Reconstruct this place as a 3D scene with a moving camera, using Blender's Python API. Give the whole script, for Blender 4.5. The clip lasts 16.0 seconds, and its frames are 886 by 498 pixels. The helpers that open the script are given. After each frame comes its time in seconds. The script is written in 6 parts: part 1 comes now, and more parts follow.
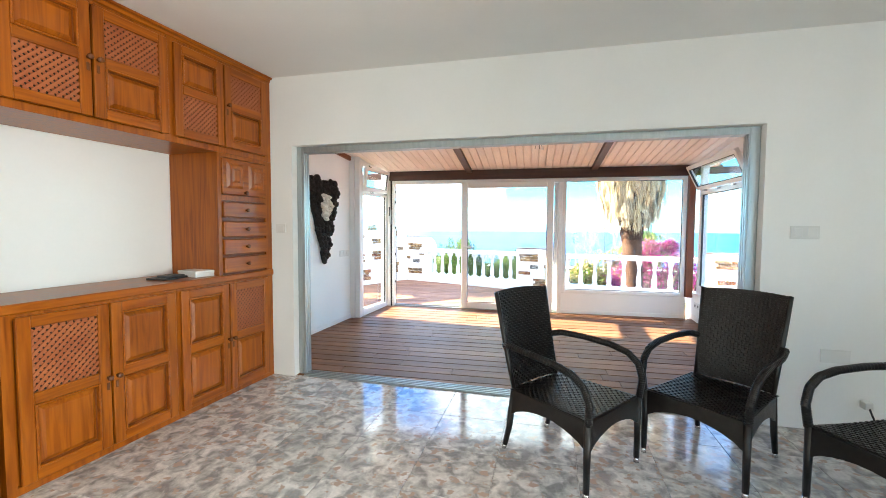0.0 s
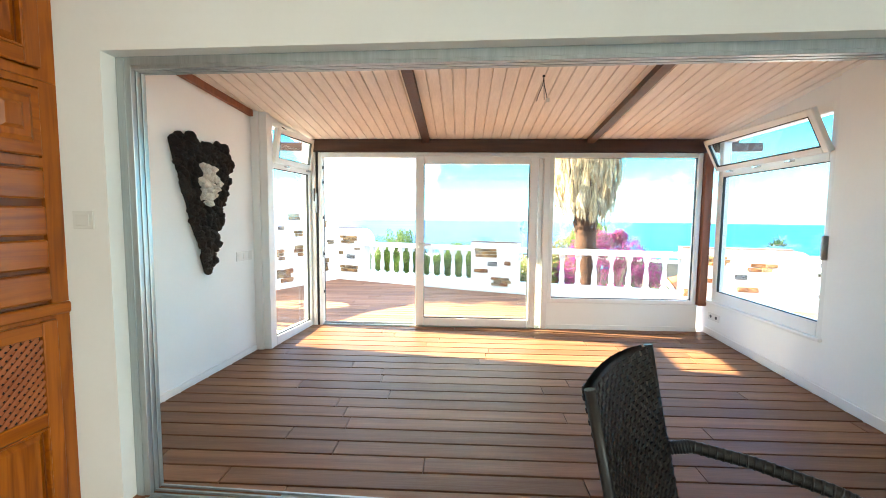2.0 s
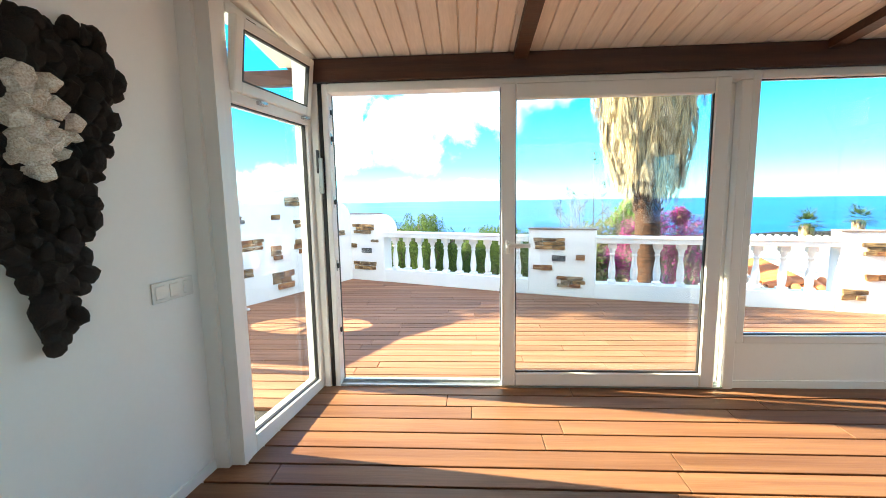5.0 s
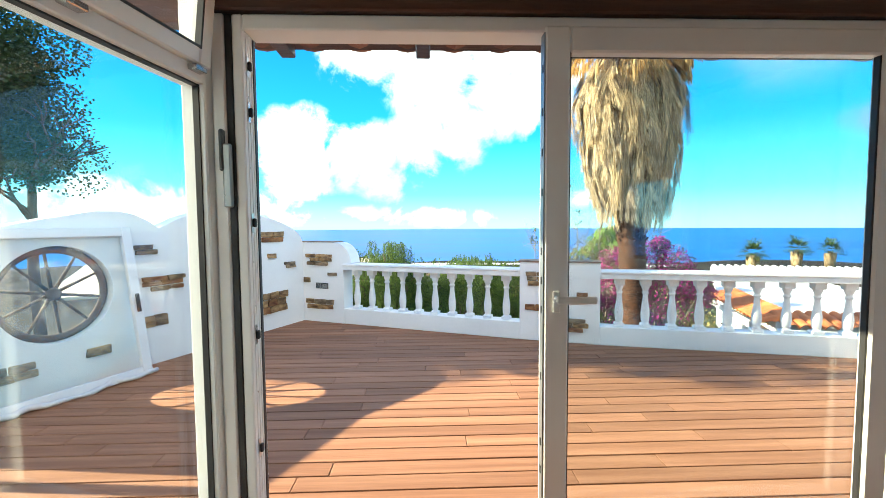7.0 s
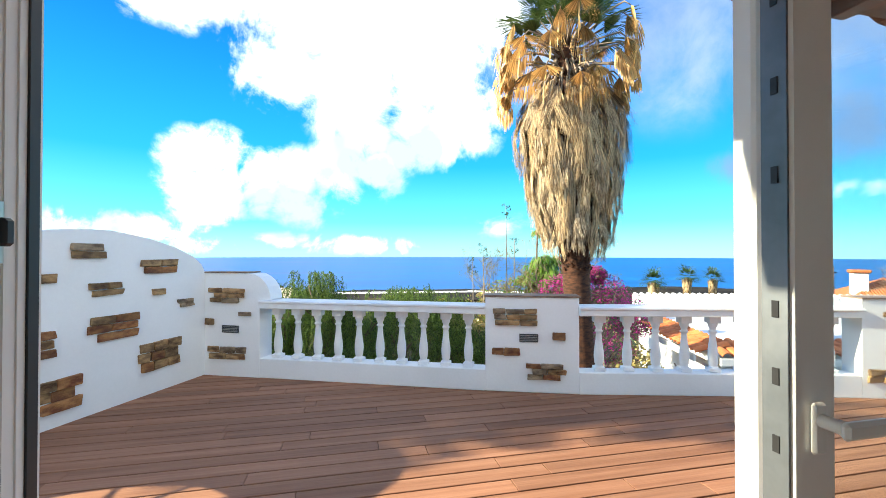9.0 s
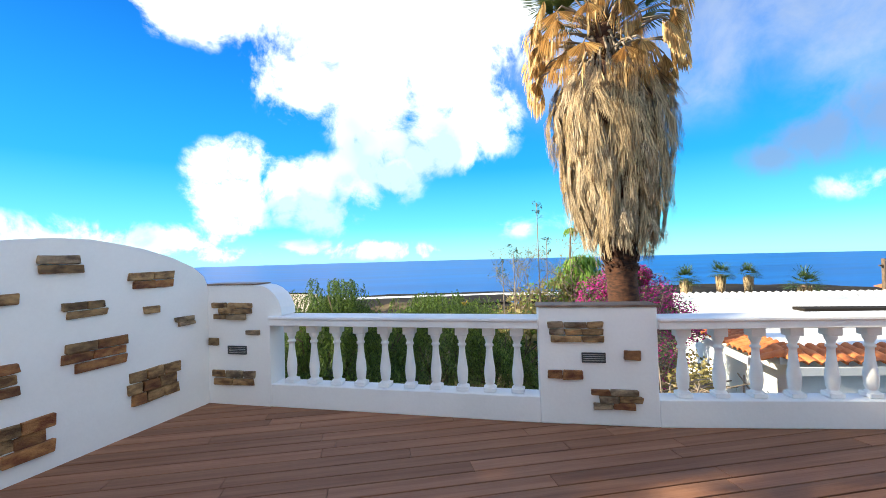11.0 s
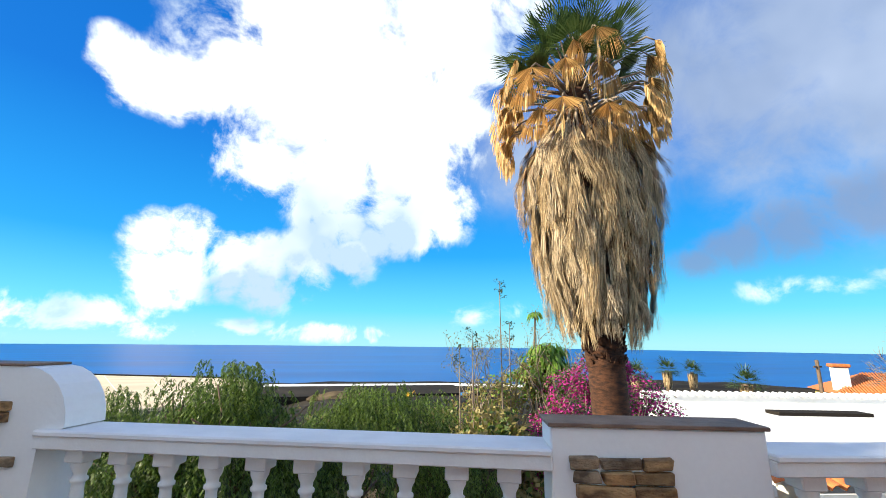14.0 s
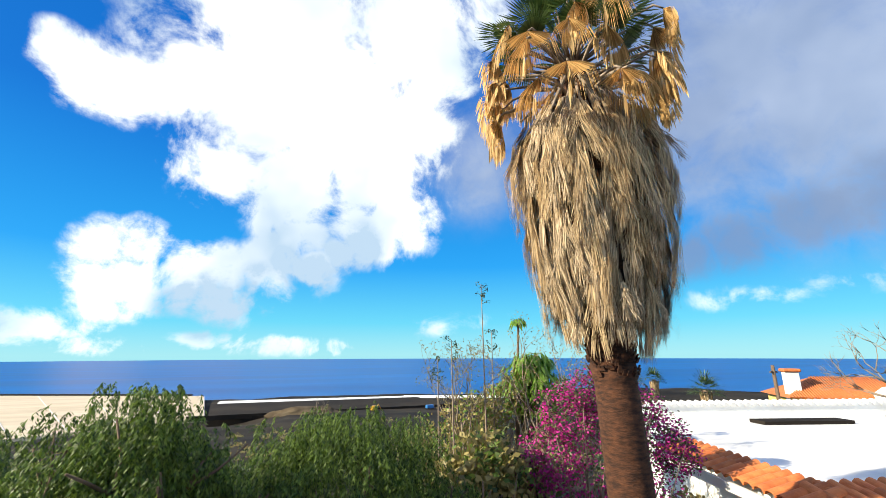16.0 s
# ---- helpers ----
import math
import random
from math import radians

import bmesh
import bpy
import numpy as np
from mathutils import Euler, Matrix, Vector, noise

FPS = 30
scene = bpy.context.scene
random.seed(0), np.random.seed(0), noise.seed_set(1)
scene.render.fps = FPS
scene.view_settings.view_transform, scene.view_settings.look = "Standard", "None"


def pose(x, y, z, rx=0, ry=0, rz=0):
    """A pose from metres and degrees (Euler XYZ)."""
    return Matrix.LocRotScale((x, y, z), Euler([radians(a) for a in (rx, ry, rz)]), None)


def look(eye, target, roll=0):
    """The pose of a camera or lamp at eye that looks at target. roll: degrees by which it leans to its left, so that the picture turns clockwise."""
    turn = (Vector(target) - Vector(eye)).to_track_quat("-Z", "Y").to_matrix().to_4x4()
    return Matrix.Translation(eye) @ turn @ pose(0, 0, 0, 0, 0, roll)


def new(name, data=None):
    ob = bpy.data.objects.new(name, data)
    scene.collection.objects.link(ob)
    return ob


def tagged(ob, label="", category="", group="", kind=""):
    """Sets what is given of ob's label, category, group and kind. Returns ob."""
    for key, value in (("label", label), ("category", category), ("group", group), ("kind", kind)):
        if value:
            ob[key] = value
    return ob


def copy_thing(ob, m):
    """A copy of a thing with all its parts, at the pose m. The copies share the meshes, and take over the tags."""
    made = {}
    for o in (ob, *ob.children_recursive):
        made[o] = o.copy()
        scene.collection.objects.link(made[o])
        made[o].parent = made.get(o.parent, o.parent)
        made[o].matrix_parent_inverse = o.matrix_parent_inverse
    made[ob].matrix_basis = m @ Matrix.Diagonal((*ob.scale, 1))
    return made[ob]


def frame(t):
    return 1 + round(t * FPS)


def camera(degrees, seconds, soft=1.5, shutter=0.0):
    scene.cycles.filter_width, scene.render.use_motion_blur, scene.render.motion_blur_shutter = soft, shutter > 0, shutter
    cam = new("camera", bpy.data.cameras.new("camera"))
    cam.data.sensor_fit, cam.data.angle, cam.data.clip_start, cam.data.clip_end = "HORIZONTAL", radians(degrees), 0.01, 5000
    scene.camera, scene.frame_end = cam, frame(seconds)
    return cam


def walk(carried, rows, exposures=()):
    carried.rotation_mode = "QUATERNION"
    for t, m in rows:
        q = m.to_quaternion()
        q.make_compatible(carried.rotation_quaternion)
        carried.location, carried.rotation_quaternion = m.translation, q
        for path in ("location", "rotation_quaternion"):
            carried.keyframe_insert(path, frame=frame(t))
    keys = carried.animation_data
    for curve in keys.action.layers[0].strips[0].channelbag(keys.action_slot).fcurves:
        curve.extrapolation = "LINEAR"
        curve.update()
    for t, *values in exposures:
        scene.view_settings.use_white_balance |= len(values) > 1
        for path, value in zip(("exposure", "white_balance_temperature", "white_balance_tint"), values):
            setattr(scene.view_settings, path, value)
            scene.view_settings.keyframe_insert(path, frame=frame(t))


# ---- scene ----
cam = camera(93.2, 16.0, soft=0.75)
PATH = [
    (0, (-0.198, -0.021, 1.382), (-0.607, 1.934, 1.276), 0.3),
    (0.5, (-0.333, 0.368, 1.381), (-0.699, 2.33, 1.26), 0.5),
    (1, (-0.505, 0.772, 1.377), (-0.77, 2.751, 1.257), 0.5),
    (1.5, (-0.662, 1.18, 1.353), (-0.811, 3.17, 1.226), 0.5),
    (2, (-0.714, 1.592, 1.389), (-0.803, 3.584, 1.233), 0.5),
    (2.5, (-0.76, 2.024, 1.411), (-0.843, 4.013, 1.218), 0.3),
    (3, (-0.919, 2.379, 1.407), (-0.988, 4.365, 1.185), 0.1),
    (3.5, (-1.03, 2.707, 1.396), (-1.111, 4.691, 1.157), -0.4),
    (4, (-1.208, 2.996, 1.372), (-1.294, 4.979, 1.124), -0.8),
    (4.5, (-1.332, 3.267, 1.378), (-1.434, 5.248, 1.117), -1.1),
    (4.7, (-1.383, 3.423, 1.382), (-1.498, 5.403, 1.125), -1),
    (7, (-1.661, 4.774, 1.35), (-1.593, 6.77, 1.235), -0.4),
    (7.5, (-1.711, 5.094, 1.334), (-1.509, 7.082, 1.245), 0),
    (8, (-1.767, 5.345, 1.325), (-1.43, 7.315, 1.265), 0.4),
    (8.5, (-1.895, 5.559, 1.335), (-1.456, 7.51, 1.324), 0.2),
    (10.8, (-1.94, 6.498, 1.343), (-1.576, 8.465, 1.388), -1.4),
    (11, (-1.919, 6.558, 1.34), (-1.579, 8.529, 1.375), -1.5),
    (11.5, (-1.922, 6.683, 1.318), (-1.613, 8.659, 1.345), -1.8),
    (12, (-1.836, 6.919, 1.224), (-1.517, 8.892, 1.291), -1.3),
    (12.5, (-1.754, 7.192, 1.227), (-1.379, 9.148, 1.405), -0.2),
    (13, (-1.686, 7.498, 1.266), (-1.24, 9.425, 1.564), 0.6),
    (13.5, (-1.609, 7.824, 1.244), (-1.101, 9.719, 1.63), 0.8),
    (14, (-1.588, 8.134, 1.252), (-1.036, 10.006, 1.689), 0.7),
    (14.5, (-1.558, 8.474, 1.265), (-0.966, 10.326, 1.733), 0.5),
    (15, (-1.526, 8.766, 1.255), (-0.894, 10.6, 1.739), -0),
    (15.5, (-1.511, 9.045, 1.269), (-0.844, 10.869, 1.746), -0),
    (16, (-1.458, 9.328, 1.26), (-0.754, 11.136, 1.747), -0.2),
]
EXPOSURE = [(0, 3.5, 6480, 2), (1.0, 3.48, 6520, 2), (1.5, 3.5, 6700, -1), (2.5, 3.52, 6950, -4), (3.5, 3.22, 7000, -3), (4.5, 2.88, 6950, -3), (7, 1.98, 6800, -3), (8.5, 1.67, 6700, -1), (11, 1.28, 6650, 4), (12.5, 1.16, 6700, 4), (16, 0.84, 6700, 5)]
walk(cam, [(t, look(eye, target, roll)) for t, eye, target, roll in PATH], EXPOSURE)

# ---- world, sun ----
SUN_AZ, SUN_EL = 275.3, 26.6      # degrees from +y towards +x; height
world = bpy.data.worlds.new("world")
scene.world = world
world.use_nodes = True
wt = world.node_tree
wt.nodes.clear()


def wnode(kind, **kw):
    n = wt.nodes.new(kind)
    for k, v in kw.items():
        if k == "operation":
            n.operation = v
    return n


def wmath(op, a, b=None, clamp=False):
    n = wt.nodes.new("ShaderNodeMath")
    n.operation, n.use_clamp = op, clamp
    for i, v in enumerate((a, b)):
        if v is None:
            continue
        if isinstance(v, (int, float)):
            n.inputs[i].default_value = v
        else:
            wt.links.new(v, n.inputs[i])
    return n.outputs[0]


def sky_dir(az, el):
    a, e = radians(az + 1.65), radians(el)
    return Vector((math.sin(a) * math.cos(e), math.cos(a) * math.cos(e), math.sin(e)))


sky = wt.nodes.new("ShaderNodeTexSky")
sky.sky_type, sky.sun_disc = "NISHITA", False
sky.sun_elevation, sky.sun_rotation = radians(SUN_EL), radians(SUN_AZ)
sky.altitude, sky.air_density, sky.dust_density, sky.ozone_density = 300, 1.0, 0.35, 2.2
tone = wt.nodes.new("ShaderNodeHueSaturation")
tone.inputs["Saturation"].default_value = 1.38
tone.inputs["Hue"].default_value = 0.49
wt.links.new(sky.outputs[0], tone.inputs["Color"])
wco = wt.nodes.new("ShaderNodeTexCoord").outputs["Generated"]
sep = wt.nodes.new("ShaderNodeSeparateXYZ")
wt.links.new(wco, sep.inputs[0])
ramp = wt.nodes.new("ShaderNodeValToRGB")
for pos, col in ((0.0, (0.36, 0.82, 0.97)), (0.07, (0.13, 0.68, 1.0)), (0.2, (0.020, 0.38, 0.98)), (0.45, (0.008, 0.18, 0.72)), (1.0, (0.006, 0.10, 0.48))):
    el = ramp.color_ramp.elements[0] if pos == 0 else (ramp.color_ramp.elements[-1] if pos == 1 else ramp.color_ramp.elements.new(pos))
    el.color = (*col, 1)
wt.links.new(sep.outputs["Z"], ramp.inputs[0])
deep = wt.nodes.new("ShaderNodeVectorMath")
deep.operation = "SCALE"
deep.inputs["Scale"].default_value = 8.5
wt.links.new(ramp.outputs[0], deep.inputs[0])
blue = wt.nodes.new("ShaderNodeMixRGB")
blue.inputs[0].default_value = 0.9
wt.links.new(tone.outputs[0], blue.inputs[1])
wt.links.new(deep.outputs[0], blue.inputs[2])
wns = wt.nodes.new("ShaderNodeTexNoise")
wns.inputs["Scale"].default_value, wns.inputs["Detail"].default_value, wns.inputs["Roughness"].default_value = 7.5, 12.0, 0.62
wns.inputs["Distortion"].default_value = 0.3
wt.links.new(wco, wns.inputs["Vector"])
wn2 = wt.nodes.new("ShaderNodeTexNoise")
wn2.inputs["Scale"].default_value, wn2.inputs["Detail"].default_value = 2.6, 4.0
wt.links.new(wco, wn2.inputs["Vector"])


def cloud_sum(blobs, flat=1.0):
    """The thickness of a group of clouds: soft balls round directions (azimuth, elevation, radius, weight), flattened flat times."""
    total = None
    low = wt.nodes.new("ShaderNodeVectorMath")
    low.operation = "MULTIPLY"
    low.inputs[1].default_value = (1, 1, flat)
    wt.links.new(wco, low.inputs[0])
    for az, el, r, w in blobs:
        d = wt.nodes.new("ShaderNodeVectorMath")
        d.operation = "DISTANCE"
        wt.links.new(low.outputs[0], d.inputs[0])
        d.inputs[1].default_value = sky_dir(az, el) * Vector((1, 1, flat))
        mr = wt.nodes.new("ShaderNodeMapRange")
        mr.interpolation_type = "LINEAR"
        mr.inputs[1].default_value, mr.inputs[2].default_value = radians(r) * 1.5, radians(r) * 0.3
        mr.inputs[3].default_value, mr.inputs[4].default_value = 0.0, w
        wt.links.new(d.outputs["Value"], mr.inputs[0])
        total = mr.outputs[0] if total is None else wmath("MAXIMUM", total, mr.outputs[0])
    return total



def rnd(a, b):
    return random.uniform(a, b)


WHITE = [(-27.4, 29.6, 2.4, 1), (-25, 28.2, 3.4, 1), (-21, 28.8, 4.0, 1), (-15, 32, 6.5, 1), (-6, 30, 9, 1), (5, 30, 10, 1), (-10.5, 23.2, 5.5, 1), (0, 22, 8, 1), (8, 24, 8, 1), (14, 30, 7, 1), (1, 15.2, 4.6, 1),
         (-4, 40, 13, 1), (15, 42, 10, 1), (-13, 44, 8, 1), (14, 20, 4, 0.7),
         (-20.4, 11.2, 3.0, 1), (-17, 11.6, 3.2, 1), (-20, 7.2, 3.6, 1), (-17, 8, 4.0, 1), (-12.5, 9.0, 4.0, 1), (-8.5, 8.6, 4.4, 1), (-3.5, 9.8, 4.4, 1), (2, 11.6, 4.0, 0.95), (-7, 6.4, 3.2, 0.95), (8, 15, 3.6, 0.9), (12, 14, 3.0, 0.8), (13, 19, 6, 0.9), (6.5, 17.2, 4.6, 1), (1.0, 18.6, 4.5, 1), (3.5, 38, 7, 1), (5, 13.6, 3.2, 0.95),
         (-70, 25, 20, 0.8), (-100, 30, 18, 0.8), (120, 25, 20, 0.9), (180, 25, 22, 0.9), (220, 40, 20, 0.8), (150, 55, 20, 0.8)]
LOW = [(-8, 1.4, 6, 0.75), (-3, 1.2, 6, 0.7), (4, 0.9, 6, 0.6), (-19, 1.0, 5, 0.7), (-28, 2.6, 9, 0.8), (-40, 2.4, 12, 0.8), (56, 6.0, 8, 0.3), (66, 6.8, 8, 0.3), (16, 3.6, 8, 0.3), (26, 4.4, 8, 0.25)]
GREY = [(66, 26, 14, 1.1), (56, 30, 12, 1.1), (80, 30, 16, 1.1), (44, 33, 10, 0.9), (66, 17, 7, 0.8), (54, 20, 7, 0.7), (40, 24, 8, 0.8), (24, 26, 8, 0.75), (60, 46, 16, 1.0)]
STORM = [(46.5, 9.6, 3.0, 0.9), (50.5, 11.4, 4.4, 1.0), (56, 12.2, 5.0, 1.0), (62, 14, 5.5, 1.0), (69, 15, 6, 0.95)]
DUSK = [(-9, 5.6, 3.8, 0.9), (-4.5, 6.6, 3.6, 0.9), (1.5, 9.8, 3.8, 0.8), (7, 13, 4, 0.7), (-28, 3.2, 3, 0.5), (-12.5, 6.5, 3, 0.7)]
edge = wmath("MULTIPLY", wmath("SUBTRACT", wns.outputs["Fac"], 0.5), 3.0)


def cover(total, low, high, ragged=1.0):
    mr = wt.nodes.new("ShaderNodeMapRange")
    mr.interpolation_type = "SMOOTHSTEP"
    mr.inputs[1].default_value, mr.inputs[2].default_value = low, high
    wt.links.new(wmath("ADD", total, wmath("MULTIPLY", wmath("MULTIPLY", edge, ragged), wmath("MINIMUM", wmath("MULTIPLY", total, 2.2), 1.0))), mr.inputs[0])
    return mr.outputs[0]


def wmix(fac, a, b):
    m = wt.nodes.new("ShaderNodeMixRGB")
    wt.links.new(fac, m.inputs[0])
    for i, v in ((1, a), (2, b)):
        if isinstance(v, tuple):
            m.inputs[i].default_value = (*v, 1)
        else:
            wt.links.new(v, m.inputs[i])
    return m.outputs[0]


white_cover = wmath("MAXIMUM", wmath("MULTIPLY", cover(cloud_sum(WHITE), 0.20, 0.78), 0.98), wmath("MULTIPLY", cover(cloud_sum(LOW, 4.5), 0.25, 0.9, 1.7), 0.75))
grey_cover = wmath("MULTIPLY", cover(cloud_sum(GREY), 0.0, 1.1, 0.5), 0.9)
storm_cover = wmath("MULTIPLY", cover(cloud_sum(STORM, 1.6), 0.1, 1.0, 0.8), 0.75)
shade = wt.nodes.new("ShaderNodeMapRange")
shade.inputs[1].default_value, shade.inputs[2].default_value = 0.32, 0.56
wt.links.new(wn2.outputs["Fac"], shade.inputs[0])
lit = wmath("SUBTRACT", shade.outputs[0], wmath("MULTIPLY", cover(cloud_sum(DUSK), 0.0, 0.9, 0.9), 1.0), True)
cloud_white = wmix(lit, (4.6, 6.0, 7.8), (10.6, 10.7, 10.8))
dull = wt.nodes.new("ShaderNodeMapRange")
dull.inputs[1].default_value, dull.inputs[2].default_value = 0.38, 0.66
wt.links.new(wn2.outputs["Fac"], dull.inputs[0])
cloud_grey = wmix(dull.outputs[0], (2.7, 3.5, 5.4), (5.0, 5.8, 7.6))
sky_all = wmix(white_cover, wmix(storm_cover, wmix(grey_cover, blue.outputs[0], cloud_grey), (1.9, 2.7, 4.6)), cloud_white)
bg = wt.nodes.new("ShaderNodeBackground")
bg.inputs["Strength"].default_value = 0.07
wt.links.new(sky_all, bg.inputs["Color"])
wo = wt.nodes.new("ShaderNodeOutputWorld")
wt.links.new(bg.outputs[0], wo.inputs[0])

sun_data = bpy.data.lights.new("sun", "SUN")
sun_data.energy, sun_data.angle, sun_data.color = 5.0, radians(0.53), (1.0, 0.88, 0.69)
sun = new("sun", sun_data)
sun.matrix_world = look((0, 0, 0), -sky_dir(SUN_AZ, SUN_EL)) @ Matrix.Identity(4)

# fill lamp added at an assumed, unseen east opening to brighten the living room
for name, eye, target, sx, sy, watts in (("fill_lamp_east", (3.36, -1.3, 1.4), (-3, -1.35, 1.1), 2.2, 1.7, 14.0),):
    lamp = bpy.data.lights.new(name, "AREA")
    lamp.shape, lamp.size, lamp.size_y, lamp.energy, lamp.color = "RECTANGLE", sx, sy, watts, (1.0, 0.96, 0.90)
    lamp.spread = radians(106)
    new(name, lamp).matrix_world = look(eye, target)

# ---- materials ----


def surf(name, a, b, scale=3.0, rough=0.5, bump=0.1, stretch=(1, 1, 1), var=0.0, metal=0.0, fine=9.0, dist=0.0, spec=0.5, coat=0.0, low=0.35, high=0.65, island=False, grain=0.13):
    """A procedural surface: two colours mixed by a coarse noise, a finer noise for grain, relief and gloss."""
    m = bpy.data.materials.new(name)
    m.use_nodes = True
    t = m.node_tree
    p = t.nodes["Principled BSDF"]
    co = t.nodes.new("ShaderNodeTexCoord").outputs["Object"]
    mp = t.nodes.new("ShaderNodeMapping")
    mp.inputs["Scale"].default_value = stretch
    t.links.new(co, mp.inputs["Vector"])
    if island:
        rnd = t.nodes.new("ShaderNodeNewGeometry").outputs["Random Per Island"]
    else:
        rnd = t.nodes.new("ShaderNodeObjectInfo").outputs["Random"]
    off = t.nodes.new("ShaderNodeMath")
    off.operation = "MULTIPLY"
    off.inputs[1].default_value = 57.0
    t.links.new(rnd, off.inputs[0])
    t.links.new(off.outputs[0], mp.inputs["Location"])
    n1, n2 = t.nodes.new("ShaderNodeTexNoise"), t.nodes.new("ShaderNodeTexNoise")
    n1.inputs["Scale"].default_value, n1.inputs["Detail"].default_value, n1.inputs["Distortion"].default_value = scale, 5.0, dist
    n2.inputs["Scale"].default_value, n2.inputs["Detail"].default_value = scale * fine, 4.0
    for n in (n1, n2):
        t.links.new(mp.outputs[0], n.inputs["Vector"])
    mr = t.nodes.new("ShaderNodeMapRange")
    mr.inputs[1].default_value, mr.inputs[2].default_value = low, high
    t.links.new(n1.outputs["Fac"], mr.inputs[0])
    mix = t.nodes.new("ShaderNodeMixRGB")
    mix.inputs[1].default_value, mix.inputs[2].default_value = (*a, 1), (*b, 1)
    t.links.new(mr.outputs[0], mix.inputs[0])
    gr = t.nodes.new("ShaderNodeMapRange")
    gr.inputs[3].default_value, gr.inputs[4].default_value = 1 - grain, 1 + grain
    t.links.new(n2.outputs["Fac"], gr.inputs[0])
    vr = t.nodes.new("ShaderNodeMapRange")
    vr.inputs[3].default_value, vr.inputs[4].default_value = 1 - var, 1 + var
    t.links.new(rnd, vr.inputs[0])
    ml = t.nodes.new("ShaderNodeMath")
    ml.operation = "MULTIPLY"
    t.links.new(gr.outputs[0], ml.inputs[0])
    t.links.new(vr.outputs[0], ml.inputs[1])
    sc = t.nodes.new("ShaderNodeVectorMath")
    sc.operation = "SCALE"
    t.links.new(mix.outputs[0], sc.inputs[0])
    t.links.new(ml.outputs[0], sc.inputs["Scale"])
    t.links.new(sc.outputs[0], p.inputs["Base Color"])
    rr = t.nodes.new("ShaderNodeMapRange")
    rr.inputs[3].default_value, rr.inputs[4].default_value = max(rough - 0.08, 0.02), min(rough + 0.08, 1)
    t.links.new(n1.outputs["Fac"], rr.inputs[0])
    t.links.new(rr.outputs[0], p.inputs["Roughness"])
    p.inputs["Metallic"].default_value = metal
    p.inputs["Specular IOR Level"].default_value = spec
    p.inputs["Coat Weight"].default_value = coat
    p.inputs["Coat Roughness"].default_value = 0.15
    if bump:
        bp = t.nodes.new("ShaderNodeBump")
        bp.inputs["Strength"].default_value, bp.inputs["Distance"].default_value = bump, 0.01
        t.links.new(n2.outputs["Fac"], bp.inputs["Height"])
        t.links.new(bp.outputs[0], p.inputs["Normal"])
    return m


def leafy(name, a, b, scale=2.0, rough=0.5, through_light=0.35):
    """Leaves: the colour changes from leaf to leaf, and some light passes through."""
    m = bpy.data.materials.new(name)
    m.use_nodes = True
    t = m.node_tree
    p = t.nodes["Principled BSDF"]
    rnd = t.nodes.new("ShaderNodeNewGeometry").outputs["Random Per Island"]
    mix = t.nodes.new("ShaderNodeMixRGB")
    mix.inputs[1].default_value, mix.inputs[2].default_value = (*a, 1), (*b, 1)
    t.links.new(rnd, mix.inputs[0])
    t.links.new(mix.outputs[0], p.inputs["Base Color"])
    p.inputs["Roughness"].default_value = rough
    tr = t.nodes.new("ShaderNodeBsdfTranslucent")
    t.links.new(mix.outputs[0], tr.inputs[0])
    ms = t.nodes.new("ShaderNodeMixShader")
    ms.inputs[0].default_value = through_light
    t.links.new(p.outputs[0], ms.inputs[1])
    t.links.new(tr.outputs[0], ms.inputs[2])
    t.links.new(ms.outputs[0], t.nodes["Material Output"].inputs[0])
    return m


def glassy(name, tint=(0.97, 0.99, 0.99)):
    """A clear pane: it lets light through and mirrors more at a slant."""
    m = bpy.data.materials.new(name)
    m.use_nodes = True
    t = m.node_tree
    t.nodes.remove(t.nodes["Principled BSDF"])
    tr, gl, lw, ms = (t.nodes.new(k) for k in ("ShaderNodeBsdfTransparent", "ShaderNodeBsdfGlossy", "ShaderNodeLayerWeight", "ShaderNodeMixShader"))
    fr = t.nodes.new("ShaderNodeMath")
    fr.operation = "POWER"
    t.links.new(lw.outputs["Facing"], fr.inputs[0])
    fr.inputs[1].default_value = 4.0
    fr2 = t.nodes.new("ShaderNodeMath")
    fr2.operation = "MULTIPLY_ADD"
    t.links.new(fr.outputs[0], fr2.inputs[0])
    fr2.inputs[1].default_value, fr2.inputs[2].default_value = 0.45, 0.03
    fr = fr2
    tr.inputs[0].default_value = (*tint, 1)
    gl.inputs["Roughness"].default_value = 0.01
    t.links.new(fr.outputs[0], ms.inputs[0])
    t.links.new(tr.outputs[0], ms.inputs[1])
    t.links.new(gl.outputs[0], ms.inputs[2])
    t.links.new(ms.outputs[0], t.nodes["Material Output"].inputs[0])
    return m


M_PLASTER = surf("plaster", (0.85, 0.845, 0.82), (0.89, 0.885, 0.865), 1.2, 0.75, 0.03, fine=40, grain=0.015)
M_RENDER = surf("outdoor_render", (0.83, 0.83, 0.82), (0.89, 0.89, 0.88), 1.6, 0.8, 0.14, fine=26, low=0.25, high=0.6, grain=0.03)
M_TRIM = surf("white_upvc", (0.80, 0.79, 0.77), (0.84, 0.83, 0.81), 2.0, 0.32, 0.01, grain=0.01)
M_CONC = surf("cast_concrete_white", (0.80, 0.80, 0.79), (0.88, 0.88, 0.87), 5.0, 0.65, 0.12, fine=14, grain=0.035)
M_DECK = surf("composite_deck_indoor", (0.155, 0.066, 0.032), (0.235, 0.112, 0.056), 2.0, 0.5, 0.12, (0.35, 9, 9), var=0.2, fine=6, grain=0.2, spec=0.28)
